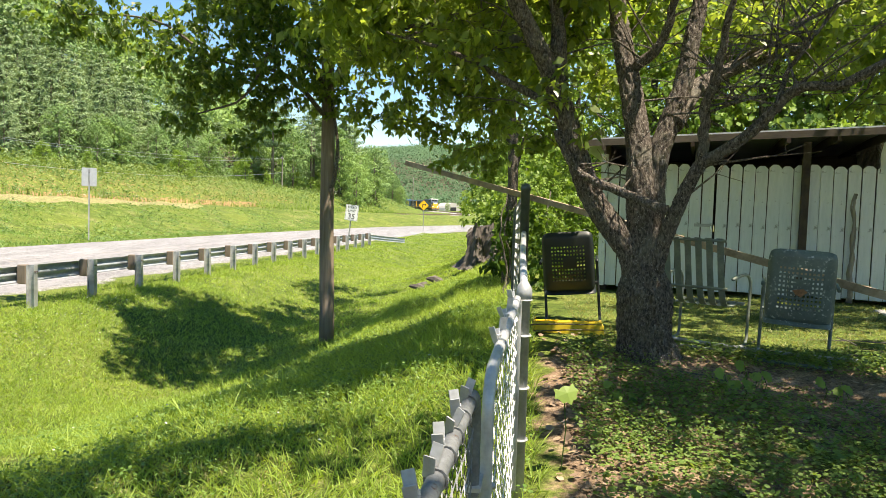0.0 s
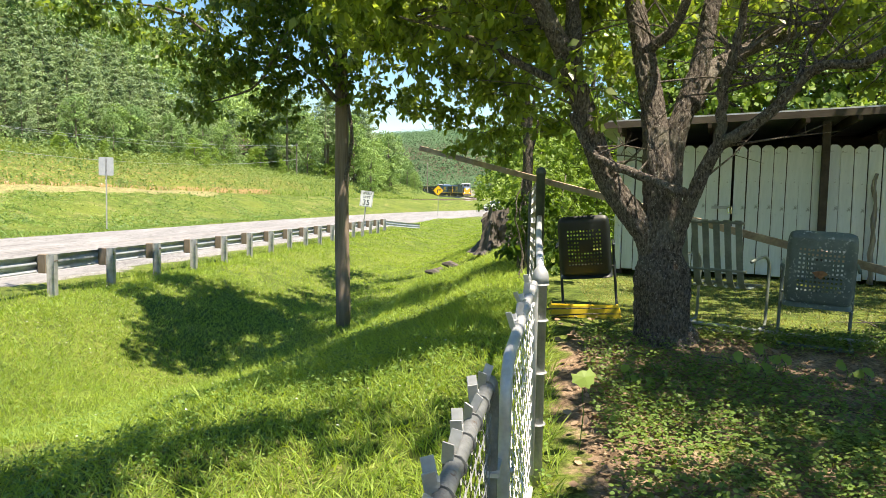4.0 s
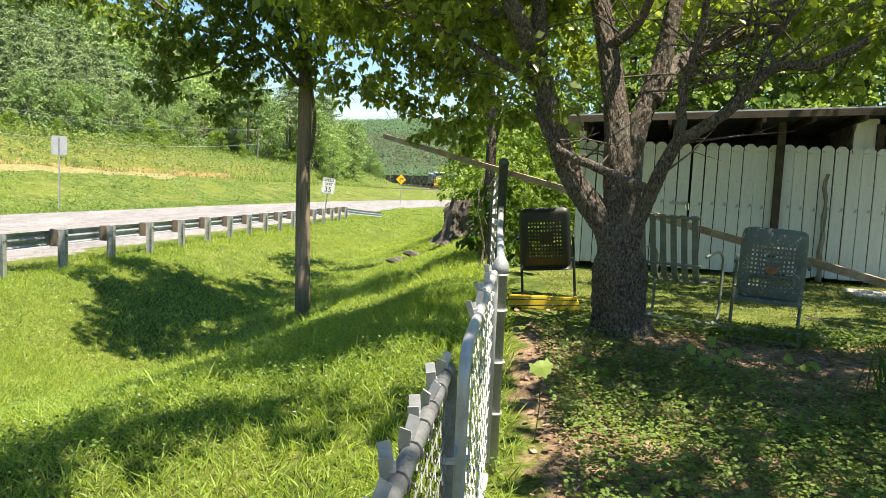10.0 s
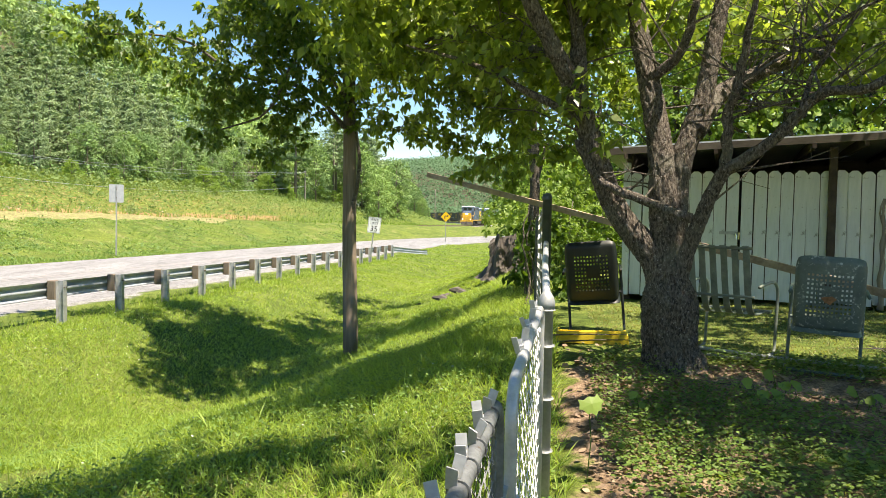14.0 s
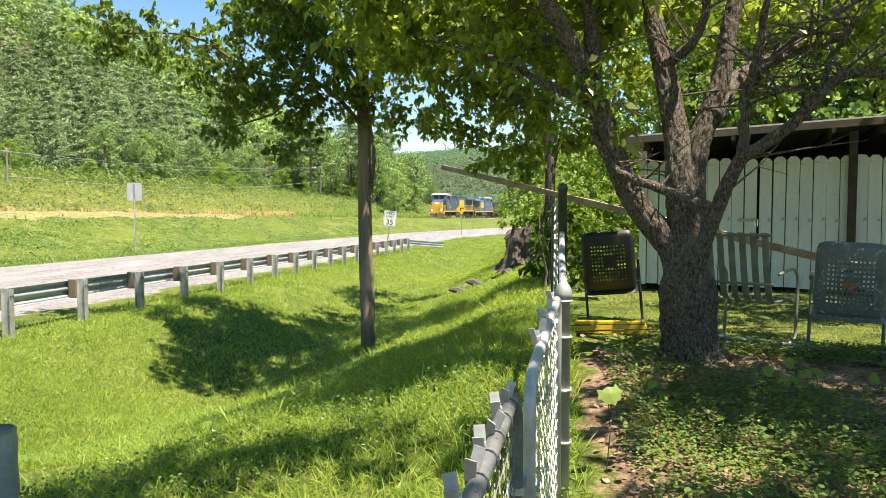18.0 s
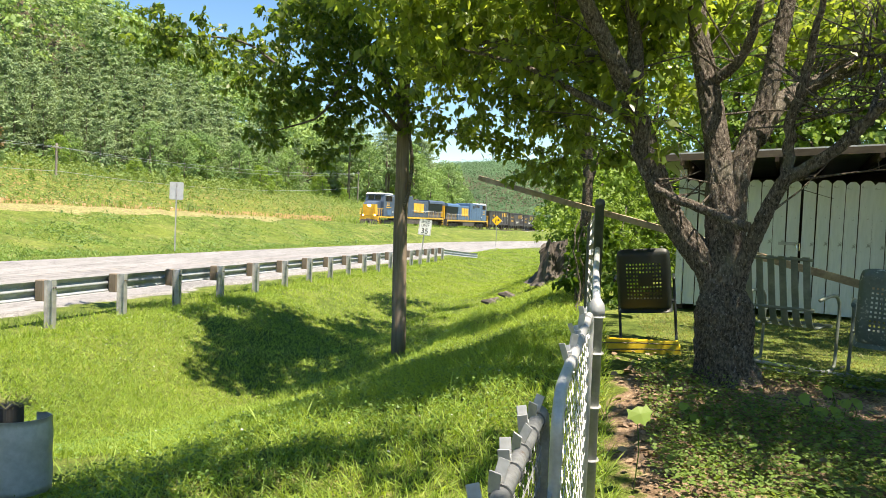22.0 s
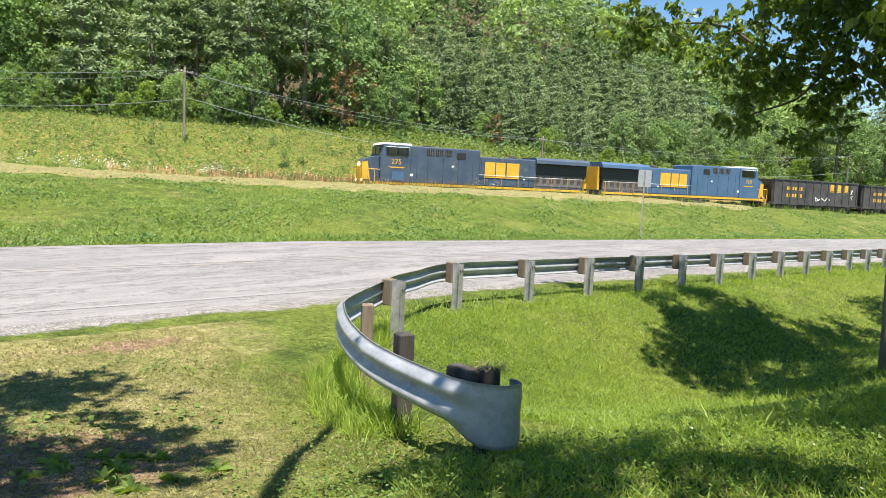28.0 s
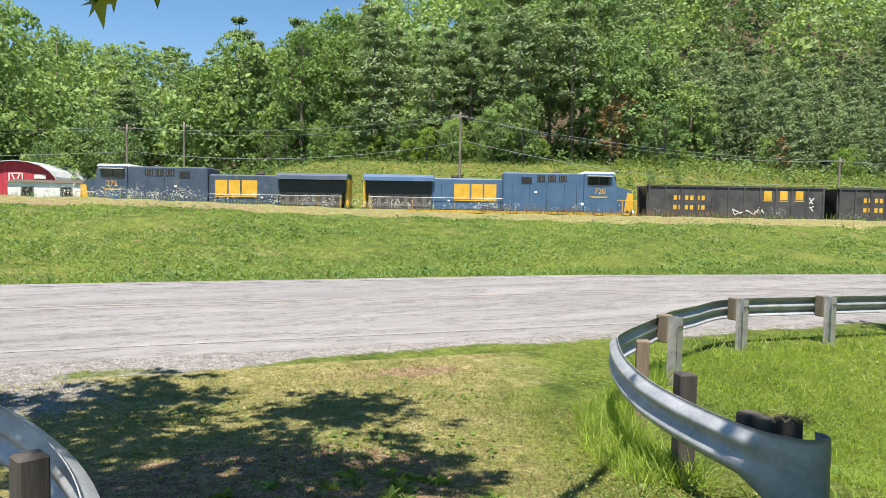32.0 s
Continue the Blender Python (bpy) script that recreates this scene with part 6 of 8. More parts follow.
# ---- the yard tree ----
def bark_tube(s, pts, radii, sides, step, depth, seed):
    """A stem with furrowed bark: ridges that run along it and break up."""
    p = [Vector(q) for q in pts]
    cum = [0.0]
    for a, b in zip(p, p[1:]):
        cum.append(cum[-1] + (b - a).length)
    n = max(4, int(cum[-1] / step))
    vs, up = [], None
    for i in range(n + 1):
        t = cum[-1] * i / n
        j = max(0, min(len(p) - 2, int(np.searchsorted(cum, t)) - 1))
        f = (t - cum[j]) / max(1e-6, cum[j + 1] - cum[j])
        c, r, d = p[j].lerp(p[j + 1], f), radii[j] + (radii[j + 1] - radii[j]) * f, (p[j + 1] - p[j]).normalized()
        up = d.orthogonal().normalized() if up is None else (up - d * up.dot(d)).normalized()
        sd = d.cross(up)
        for k in range(sides):
            a = 2 * math.pi * k / sides
            q = Vector((math.cos(a) * r * 32, math.sin(a) * r * 32, t * 13.0 + seed * 9.1))
            h = 1 - abs(noise.noise(q)) * 2.2 + 0.45 * noise.noise(q * 2.7)
            big = noise.noise(Vector((math.cos(a) * 1.3, math.sin(a) * 1.3, t * 2.2 + seed)))
            vs.append(c + (up * math.cos(a) + sd * math.sin(a)) * (r * (1 + 0.10 * big) + depth * (h - 0.6)))
    fs = [(i * sides + k, i * sides + (k + 1) % sides, (i + 1) * sides + (k + 1) % sides, (i + 1) * sides + k) for i in range(n) for k in range(sides)]
    fs += [tuple(reversed(range(sides))), tuple(range(n * sides, (n + 1) * sides))]
    s.add(vs, fs)


def branch(s, pts, r0, r1, sides=9, jitter=0.012, seed=0):
    rnd = random.Random(seed)
    p = curve_pts(pts, 5)
    n = len(p)
    p = [q + Vector((rnd.uniform(-1, 1), rnd.uniform(-1, 1), 0)) * jitter for q in p]
    s.tube(p, [(r0 + (r1 - r0) * i / (n - 1)) * (1 + rnd.uniform(-0.07, 0.07)) for i in range(n)], sides)


def leaf_spray(rng, clusters, per, length, width, twig=None, droop=0.55):
    """Leaves on short twigs about each cluster (x, y, z, r). Returns faces, and adds the twigs to the Shape twig."""
    V, F, n0 = [], [], 0
    for x, y, z, r in clusters:
        nt = max(3, int(per * r * r / 14))
        c, d = ball_points(rng, nt, (x, y, z), (r, r, r * 0.8), 0.1)
        way = rng.normal(size=(nt, 3)) * [1, 1, 0.5]
        way[:, 2] -= 0.25
        way /= np.linalg.norm(way, axis=1, keepdims=True)
        for k in range(nt):
            tl = 0.16 + 0.22 * rng.random()
            a = c[k]
            if twig is not None:
                twig.tube([tuple(a - way[k] * tl * 0.5), tuple(a), tuple(a + way[k] * tl * 0.55)], [0.004, 0.003, 0.0015], 3, False)
            m = 14
            tpar = rng.random(m) * 1.1 - 0.5
            base = a + way[k] * (tpar[:, None] * tl) + rng.normal(size=(m, 3)) * 0.02
            lw = way[k] * 0.5 + rng.normal(size=(m, 3)) * 0.75
            lw[:, 2] -= droop
            ln = length * (0.55 + 0.6 * rng.random(m))
            v, f = blades(base, lw, ln, ln * width, 0.12, rng, 1.1)
            V.append(v)
            F.append(f + n0)
            n0 += len(v)
    return np.concatenate(V), np.concatenate(F)


BOUGHS = [
    ([(1.60, 5.53, 1.42), (1.50, 5.54, 1.68), (1.24, 5.56, 2.01), (1.09, 5.54, 2.31), (0.94, 5.51, 2.73), (0.81, 5.43, 3.01), (0.65, 5.35, 3.28), (0.42, 5.25, 3.7), (0.1, 5.1, 4.6)], 0.125, 0.05),
    ([(0.86, 5.47, 2.90), (0.89, 5.62, 3.35), (0.87, 5.83, 3.75), (0.8, 6.2, 4.8)], 0.075, 0.03),
    ([(1.60, 5.52, 1.40), (1.58, 5.52, 1.75), (1.55, 5.53, 2.19), (1.53, 5.59, 2.54), (1.48, 5.70, 2.99), (1.42, 5.82, 3.41), (1.39, 5.93, 3.84), (1.3, 6.1, 5.2)], 0.14, 0.06),
    ([(1.62, 5.52, 1.42), (1.64, 5.51, 1.75), (1.66, 5.55, 2.32), (1.76, 5.57, 2.68), (1.86, 5.59, 2.98), (1.93, 5.62, 3.38), (2.0, 5.65, 3.77), (2.2, 5.8, 5.2)], 0.115, 0.05),
    ([(1.77, 5.57, 2.68), (2.01, 5.75, 2.97), (2.42, 6.02, 3.21), (2.90, 6.25, 3.39), (3.43, 6.44, 3.51), (3.95, 6.48, 3.47)], 0.085, 0.035),
    ([(1.64, 5.50, 1.40), (1.69, 5.42, 1.70), (1.75, 5.31, 1.98), (1.85, 5.17, 2.31), (1.94, 5.03, 2.41), (2.09, 4.86, 2.55), (2.28, 4.66, 2.81), (2.46, 4.46, 2.81), (2.63, 4.24, 2.93)], 0.070, 0.022),
]
SHOOTS = [
    ([(1.88, 5.16, 2.34), (1.85, 5.06, 2.70), (1.87, 4.95, 2.99), (1.89, 4.84, 3.27), (1.89, 4.73, 3.55)], 0.042, 0.018),
    ([(0.89, 5.52, 2.60), (1.01, 5.45, 2.32), (1.18, 5.31, 2.20), (1.37, 5.22, 2.12), (1.60, 5.05, 2.01)], 0.030, 0.036),
    ([(1.49, 5.70, 3.10), (1.65, 5.45, 3.29), (1.66, 5.24, 3.60)], 0.045, 0.025),
    ([(0.9, 5.5, 2.75), (0.45, 5.6, 3.0), (0.05, 5.9, 3.25), (-0.5, 6.4, 3.5)], 0.035, 0.010),
    ([(0.7, 5.4, 3.2), (0.3, 6.2, 3.5), (-0.3, 7.0, 3.7), (-0.9, 7.8, 3.6)], 0.035, 0.010),
    ([(2.4, 6.0, 3.2), (2.6, 5.6, 3.4), (3.0, 5.3, 3.6)], 0.030, 0.010),
    ([(2.2, 4.74, 2.68), (2.35, 4.9, 3.0), (2.6, 5.0, 3.3)], 0.022, 0.008),
    ([(1.9, 4.95, 2.95), (2.15, 4.95, 3.1), (2.5, 4.9, 3.35)], 0.014, 0.005),
    ([(1.86, 5.05, 2.7), (2.05, 4.95, 2.8), (2.3, 4.9, 3.1)], 0.010, 0.004),
]
NEAR_B = [(-0.9, 7.9, 3.5, 0.44), (-0.5, 7.0, 3.7, 0.44), (-0.2, 7.0, 3.3, 0.44), (0.1, 6.0, 3.4, 0.38), (0.2, 7.0, 3.1, 0.38), (-0.5, 8.0, 3.0, 0.31), (-0.1, 8.5, 2.9, 0.33), (-0.9, 8.0, 3.0, 0.25), (0.5, 8.0, 2.8, 0.38), (0.6, 7.0, 3.0, 0.33), (0.9, 6.4, 2.65, 0.25), (0.4, 5.5, 3.2, 0.3), (0.2, 9.0, 2.6, 0.25), (0.6, 9.5, 2.6, 0.3), (0.8, 5.4, 2.9, 0.22), (1.2, 6.4, 3.5, 0.31), (1.5, 6.8, 3.2, 0.27)]
NEAR_C = [(1.8, 6.2, 3.7, 0.31), (2.3, 6.1, 3.6, 0.31), (2.3, 5.5, 3.4, 0.24), (2.9, 5.8, 3.5, 0.36), (3.5, 6.0, 3.6, 0.38), (3.1, 5.7, 3.2, 0.25), (3.1, 5.1, 3.1, 0.24), (2.9, 6.4, 3.8, 0.33), (3.1, 5.2, 2.8, 0.14), (3.3, 5.0, 3.3, 0.38), (3.6, 4.9, 3.1, 0.42), (1.1, 5.4, 2.6, 0.12)]


def build_yard_tree():
    e = thing("yard_tree", pose(0, 0, 0), "old multi-stemmed yard tree with rough bark and broad leaves", "tree")
    t = Shape()
    z0 = gz(1.62, 5.55)
    pts = [(1.66, 5.55, z0 - 0.25), (1.66, 5.55, z0 - 0.02), (1.64, 5.54, z0 + 0.12), (1.62, 5.53, z0 + 0.4), (1.60, 5.52, 1.42), (1.59, 5.52, 1.66)]
    bark_tube(t, curve_pts(pts, 4), [0.31 - 0.105 * min(1, i / 8) - 0.12 * max(0, (i - 15) / 5) ** 1.5 for i in range(21)], 120, 0.018, 0.022, 1)
    t.part("trunk", "bark", e, smooth=True)
    for k, (p, a, b) in enumerate(BOUGHS):
        s = Shape()
        q = curve_pts(p, 5)
        bark_tube(s, q, [(a + (b - a) * i / (len(q) - 1)) * (0.9 + 0.25 * max(0, 1 - i / 6)) for i in range(len(q))], 60, 0.020, 0.011 * (a / 0.12) ** 0.5, k + 2)
        s.part("limb", "bark", e, smooth=True)
    for k, (p, a, b) in enumerate(SHOOTS):
        s = Shape()
        branch(s, p, a, b, 7, 0.012, 40 + k)
        s.part("branch", "bark", e, smooth=True)
    rng = np.random.default_rng(77)
    tw = Shape()
    # unseen leaf clusters above the view, placed to shade the yard and lawn
    high = [(x, y, z, 0.7) for x, y, z in zip(rng.uniform(2.5, 6.8, 20), rng.uniform(2.7, 4.3, 20), rng.uniform(5.0, 6.6, 20))]
    high += [(x, y, z, 0.7) for x, y, z in zip(rng.uniform(4.2, 7.6, 24), rng.uniform(5.8, 8.4, 24), rng.uniform(4.9, 5.9, 24))]
    fill = [(x, y, z, 0.42) for x, y, z in zip(rng.uniform(-1.3, 1.4, 66), rng.uniform(5.0, 9.3, 66), rng.uniform(3.7, 5.0, 66))]
    fill += [(x, y, z, 0.36) for x, y, z in zip(rng.uniform(1.0, 5.0, 16), rng.uniform(6.2, 9.8, 16), rng.uniform(3.9, 5.2, 16))]
    v, f = leaf_spray(rng, NEAR_B + NEAR_C, 3100, 0.095, 0.60, tw)
    vf, ff = leaf_spray(rng, fill, 2400, 0.105, 0.60)
    v, f = np.concatenate([v, vf]), np.concatenate([f, ff + len(v)])
    v2, f2 = leaf_spray(rng, high, 1500, 0.115, 0.62)
    put("crown", mesh_from("crown", np.concatenate([v, v2]), np.concatenate([f, f2 + len(v)]), "leaf"), e)
    tw.part("twiggery", "bark", e)["kind"] = "stuff"
    # fine bare twigs that fork off the limbs
    rt = random.Random(21)
    for k in range(90):
        p, a, b = rt.choice(BOUGHS + SHOOTS)
        i = rt.randrange(1, len(p))
        o = Vector(p[i - 1]).lerp(Vector(p[i]), rt.random())
        if o.z < 1.9:
            continue
        d = Vector((rt.uniform(-1, 1), rt.uniform(-1, 0.8), rt.uniform(-0.3, 1.0))).normalized()
        ln = rt.uniform(0.3, 0.9)
        m, q = o + d * ln * 0.5 + Vector((0, 0, 0.05)), o + d * ln + Vector((rt.uniform(-0.1, 0.1), 0, rt.uniform(-0.1, 0.15)))
        s = Shape().tube([o, m, q], [0.010, 0.006, 0.002], 5, False)
        for _ in range(3):
            w = m.lerp(q, rt.random())
            s.tube([w, w + Vector((rt.uniform(-1, 1), rt.uniform(-1, 1), rt.uniform(-0.4, 1))).normalized() * rt.uniform(0.1, 0.3)], [0.004, 0.0015], 4, False)
        s.part("twig", "bark", e)
    return e


build_yard_tree()


# ---- vines over the utility pole, with hanging sprays ----
def build_pole_vine():
    e = thing("vine_on_pole", pose(0, 0, 0), "leafy vine smothering the utility pole's top and hanging out sideways", "vine")
    rng = np.random.default_rng(31)
    A = [(-6.9, 13.3, 5.3, 0.71), (-6.1, 13.7, 5.2, 0.71), (-5.1, 14.1, 5.2, 0.71), (-4.4, 13.3, 4.2, 0.77), (-3.8, 13.5, 4.5, 0.99), (-3.0, 12.6, 4.9, 0.82), (-3.3, 13.6, 3.7, 0.66), (-4.6, 13.2, 3.5, 0.49), (-3.6, 13.5, 3.1, 0.38), (-2.6, 14.2, 5.2, 0.8), (-2.2, 14.5, 5.3, 0.68), (-2.2, 14.5, 4.3, 0.5), (-2.8, 13.7, 4.2, 0.66), (-4.0, 13.0, 5.4, 0.8), (-5.2, 13.4, 4.6, 0.5), (-3.4, 12.4, 5.6, 0.8), (-1.6, 14.0, 5.0, 0.6), (-1.9, 13.2, 5.6, 0.7)]
    A += [(-2.22, 14.6, z, 0.42) for z in np.arange(3.9, 8.4, 0.5)]
    # unseen clusters overhead cast the ditch's shadow; a gap keeps the pole sunlit
    up = [(x, y, z, 0.9) for x, y, z in zip(rng.uniform(-2.7, 1.3, 30), rng.uniform(9.6, 16, 30), rng.uniform(6.4, 8.4, 30)) if abs(x + 0.7) > 1.0 or abs(y - 13.5) > 1.2]
    up += [(x, y, z, 0.8) for x, y, z in zip(rng.uniform(-1.4, 0.9, 16), rng.uniform(15.5, 23, 16), rng.uniform(6.6, 8.2, 16))]
    up += [(x, y, z, 0.8) for x, y, z in zip(rng.uniform(-4.6, 0.2, 26), rng.uniform(10.4, 15.5, 26), rng.uniform(5.6, 7.8, 26))]
    tw = Shape()
    v, f = leaf_spray(rng, A + up, 1350, 0.138, 0.62, tw)
    put("leaves", mesh_from("leaves", v, f, "leaf_pole"), e)
    for k, p in enumerate(([(-2.2, 14.66, 3.6), (-3.0, 13.9, 4.4), (-4.2, 13.6, 4.6), (-5.4, 13.7, 5.3), (-7.0, 13.4, 5.3)], [(-2.2, 14.66, 4.2), (-2.9, 13.2, 4.9), (-3.6, 13.4, 3.9), (-4.5, 13.2, 3.5)], [(-2.2, 14.6, 2.0), (-2.05, 14.55, 3.2), (-2.3, 14.5, 4.6), (-2.2, 14.6, 6.0)])):
        s = Shape()
        branch(s, p, 0.05, 0.012, 6, 0.02, k)
        s.part("stem", "bark", e)
    tw.part("twiggery", "bark", e)["kind"] = "stuff"


build_pole_vine()


# ---- trees along the fence, bushes, stump ----
def fine_tree(seed, h, r, n, leaf, low, mat, floor=0.0):
    t, v, f = broadleaf(seed, h, r, n, 10, leaf, low, floor)
    return t.mesh("trunk", "bark", True), mesh_from("crown", v, f, mat)


FINE = {"tree": fine_tree(51, 8.5, 2.6, 1300, 0.12, 0.5, "leaf", 0.43), "bright": fine_tree(52, 6.5, 2.9, 1900, 0.088, 0.10, "leaf_bright"), "bush": fine_tree(53, 2.6, 1.7, 900, 0.085, 0.02, "leaf_bright"), "dense": fine_tree(54, 7.5, 3.0, 1500, 0.115, 0.06, "leaf_wood")}


def grow(kind, name, x, y, sc, turn, label, cat, group=""):
    e = thing(name, Matrix.Translation((x, y, gz(x, y) - 0.1)) @ pose(0, 0, 0, 0, 0, turn) @ Matrix.Scale(sc, 4), label, cat, group)
    put("trunk", FINE[kind][0], e)
    put("crown", FINE[kind][1], e)
    return e


for x, y, sc, tn in ((1.20, 12.3, 0.75, 20), (7.0, 19.0, 1.0, 140)):
    grow("tree", "fence_tree", x, y, sc, tn, "leafy tree growing beside the fence line", "tree", "trees along the fence")
for x, y, sc, tn in ((3.0, 20.5, 0.95, 10), (2.6, 16.8, 0.75, 70), (2.75, 22.0, 1.2, 160), (3.1, 26.0, 1.3, 300), (3.6, 18.0, 1.35, 100), (3.7, 31.0, 1.5, 80), (4.6, 36.0, 1.7, 20), (5.2, 42.0, 1.9, 200)):
    grow("bush", "bush", x, y, sc, tn, "bright green leafy bush on the bank beside the fence", "bush", "bushes on the bank")
for x, y, sc, tn in ((6.0, 20.5, 1.25, 0), (8.2, 18.3, 1.5, 60), (11.6, 16.8, 1.45, 130), (14.5, 14.0, 1.5, 190), (4.6, 25.0, 1.35, 250), (11.5, 23.0, 1.8, 300), (17.5, 18.0, 1.8, 20), (7.0, 26.0, 1.8, 110)):
    grow("bright", "backyard_tree", x, y, sc, tn, "sunlit bright green tree behind the shed", "tree", "trees behind the shed")
for x, y, sc, tn in ((8.6, 21.0, 1.25, 40), (14.0, 22.0, 1.4, 110), (12.5, 20.0, 1.5, 15), (17.0, 20.0, 1.6, 75), (10.3, 19.0, 1.3, 140), (9.5, 30.0, 1.3, 200), (19.0, 13.0, 1.3, 280), (15.0, 4.0, 1.2, 10), (14.0, -6.0, 1.3, 90), (5.0, -12.0, 1.3, 170)):
    grow("dense", "backyard_tree", x, y, sc, tn, "tall green tree behind the yard", "tree", "trees behind the shed")


def build_shade_tree():
    """The tall tree whose boughs hang over the standpoint, unseen but for a few leaf tips."""
    e = thing("shade_tree", pose(0, 0, 0), "tall leafy tree spreading over the gate and the lawn", "tree")
    s = Shape()
    branch(s, [(2.4, -3.2, gz(2.4, -3.2) - 0.2), (2.3, -3.1, 3.0), (1.6, -2.8, 5.6), (0.4, -2.4, 7.5)], 0.30, 0.14, 12, 0.02, 5)
    s.part("trunk", "bark", e, smooth=True)
    for k, p in enumerate(([(1.6, -2.8, 5.6), (-0.5, -2.2, 6.8), (-3.0, -1.6, 7.2), (-5.6, -0.9, 6.6)], [(1.2, -2.7, 6.2), (0.2, -0.8, 7.0), (-1.6, 1.4, 7.3), (-2.6, 2.8, 7.0)], [(1.6, -2.8, 5.6), (2.6, -0.8, 7.0), (2.8, 1.5, 7.6)])):
        s = Shape()
        branch(s, p, 0.12, 0.03, 8, 0.03, k)
        s.part("limb", "bark", e, smooth=True)
    rng = np.random.default_rng(9)
    # crown clusters stay mostly out of view, spread to shade lawn, bank and yard
    cl = [(x, y, z, 0.85) for x, y, z in zip(rng.uniform(-7.0, -2.2, 48), rng.uniform(-4.2, 0.5, 48), rng.uniform(6.0, 8.4, 48))]
    cl += [(x, y, z, 0.8) for x, y, z in zip(rng.uniform(0.2, 1.6, 8), rng.uniform(-0.4, 3.2, 8), rng.uniform(6.2, 7.8, 8))]
    cl += [(x, y, z, 0.8) for x, y, z in zip(rng.uniform(0.4, 7.2, 46), rng.uniform(-2.0, 3.4, 46), rng.uniform(6.2, 7.8, 46))]
    cl += [(-5.06, 0.21, 3.52, 0.05), (-5.06, 0.34, 3.50, 0.05), (-5.05, 0.48, 3.52, 0.05), (-5.0, 0.3, 3.9, 0.15), (-5.0, 0.1, 4.6, 0.5), (-5.2, -0.2, 5.6, 0.7)]
    cl += [(x, y, z, 0.7) for x, y, z in zip(rng.uniform(-1.0, 0.4, 8), rng.uniform(1.5, 2.9, 8), rng.uniform(6.2, 7.4, 8))]
    cl += [(x, y, z, 0.8) for x, y, z in zip(rng.uniform(3.8, 6.9, 16), rng.uniform(1.2, 5.0, 16), rng.uniform(6.0, 7.4, 16))]
    cl += [(x, y, z, 0.7) for x, y, z in zip(rng.uniform(-5.6, -3.8, 9), rng.uniform(0.3, 1.5, 9), rng.uniform(6.4, 7.6, 9))]
    cl += [(x, y, z, 0.7) for x, y, z in zip(rng.uniform(-2.8, -1.2, 7), rng.uniform(-0.8, 1.6, 7), rng.uniform(6.4, 7.6, 7))]
    # gaps cut in the unseen crown let sun patches through
    cl = [c for k, c in enumerate(cl) if not (1.0 < c[0] < 1.9 and 1.9 < c[1] < 2.9) and not (k % 3 == 0 and 2.0 < c[0] < 5.0 and 0.6 < c[1] < 3.0)]
    v, f = leaf_spray(rng, cl, 420, 0.19, 0.6)
    put("crown", mesh_from("crown", v, f, "leaf"), e)


build_shade_tree()


def build_stump():
    x, y = 1.22, 19.0
    z = gz(x, y)
    e = thing("tree_stump", pose(x, y, z), "grey split dead stump overgrown with vines on the bank", "stump")
    rnd = random.Random(4)
    vs, n, lev = [], 40, 11
    for j in range(lev):
        t = j / (lev - 1)
        for k in range(n):
            a = 2 * math.pi * k / n
            r = (0.44 - 0.10 * t) * (1 + 0.20 * math.sin(3 * a + 4 * t) + 0.16 * math.sin(7 * a + 1.5 + 2 * t)) + 0.30 * (1 - t) ** 3 + rnd.uniform(-0.03, 0.03)
            top = 0.72 + 0.20 * math.sin(2 * a + 0.6) + 0.18 * math.sin(5 * a)
            vs.append((r * math.cos(a), r * math.sin(a), -0.2 + (top + 0.2) * t + rnd.uniform(-0.02, 0.02)))
    fs = [(j * n + k, j * n + (k + 1) % n, (j + 1) * n + (k + 1) % n, (j + 1) * n + k) for j in range(lev - 1) for k in range(n)]
    fs.append(tuple(range((lev - 1) * n, lev * n)))
    Shape().add(vs, fs).part("dead_wood", "dead_wood", e)
    for k in range(9):
        a = rnd.uniform(2.4, 5.4)
        r = rnd.uniform(0.7, 1.7)
        px, py = x + r * math.cos(a), y + 1.2 * r * math.sin(a)
        q = thing("root_lump", pose(px, py, gz(px, py) - 0.03, rnd.uniform(-20, 20), rnd.uniform(-20, 20), rnd.uniform(0, 180)), "grey lump of dead root and rock below the stump", "root", "root lumps")
        w = rnd.uniform(0.18, 0.42)
        Shape().tube([(-w, 0, 0), (-w * 0.4, 0.04, 0.07), (w * 0.4, -0.04, 0.06), (w, 0, 0)], [0.04, 0.11, 0.10, 0.03], 7).part("lump", "dead_wood", q)
    rng = np.random.default_rng(12)
    cl = []
    for _ in range(18):
        cl.append((rng.uniform(1.15, 1.7), rng.uniform(11.2, 13.4), rng.uniform(0.7, 1.9), 0.32))
    for _ in range(4):
        cl.append((rng.uniform(1.1, 1.7), rng.uniform(8.8, 10.6), rng.uniform(0.9, 1.5), 0.25))
    v, f = leaf_spray(rng, cl, 800, 0.13, 0.7)
    vine = thing("vine_thicket", pose(0, 0, 0), "dark green vine thicket climbing over stump and fence", "vine")
    put("leaves", mesh_from("leaves", v, f, "vine"), vine)
    for k in range(5):
        s = Shape()
        bx, by = 1.0 + 0.12 * k, 10.9 + 0.5 * k
        branch(s, [(bx, by, gz(bx, by) - 0.05), (bx + 0.08, by + 0.1, 1.1), (bx - 0.05, by, 1.7), (bx + 0.1, by + 0.15, 2.3)], 0.022, 0.006, 6, 0.02, 70 + k)
        s.part("stem", "bark", vine)


build_stump()


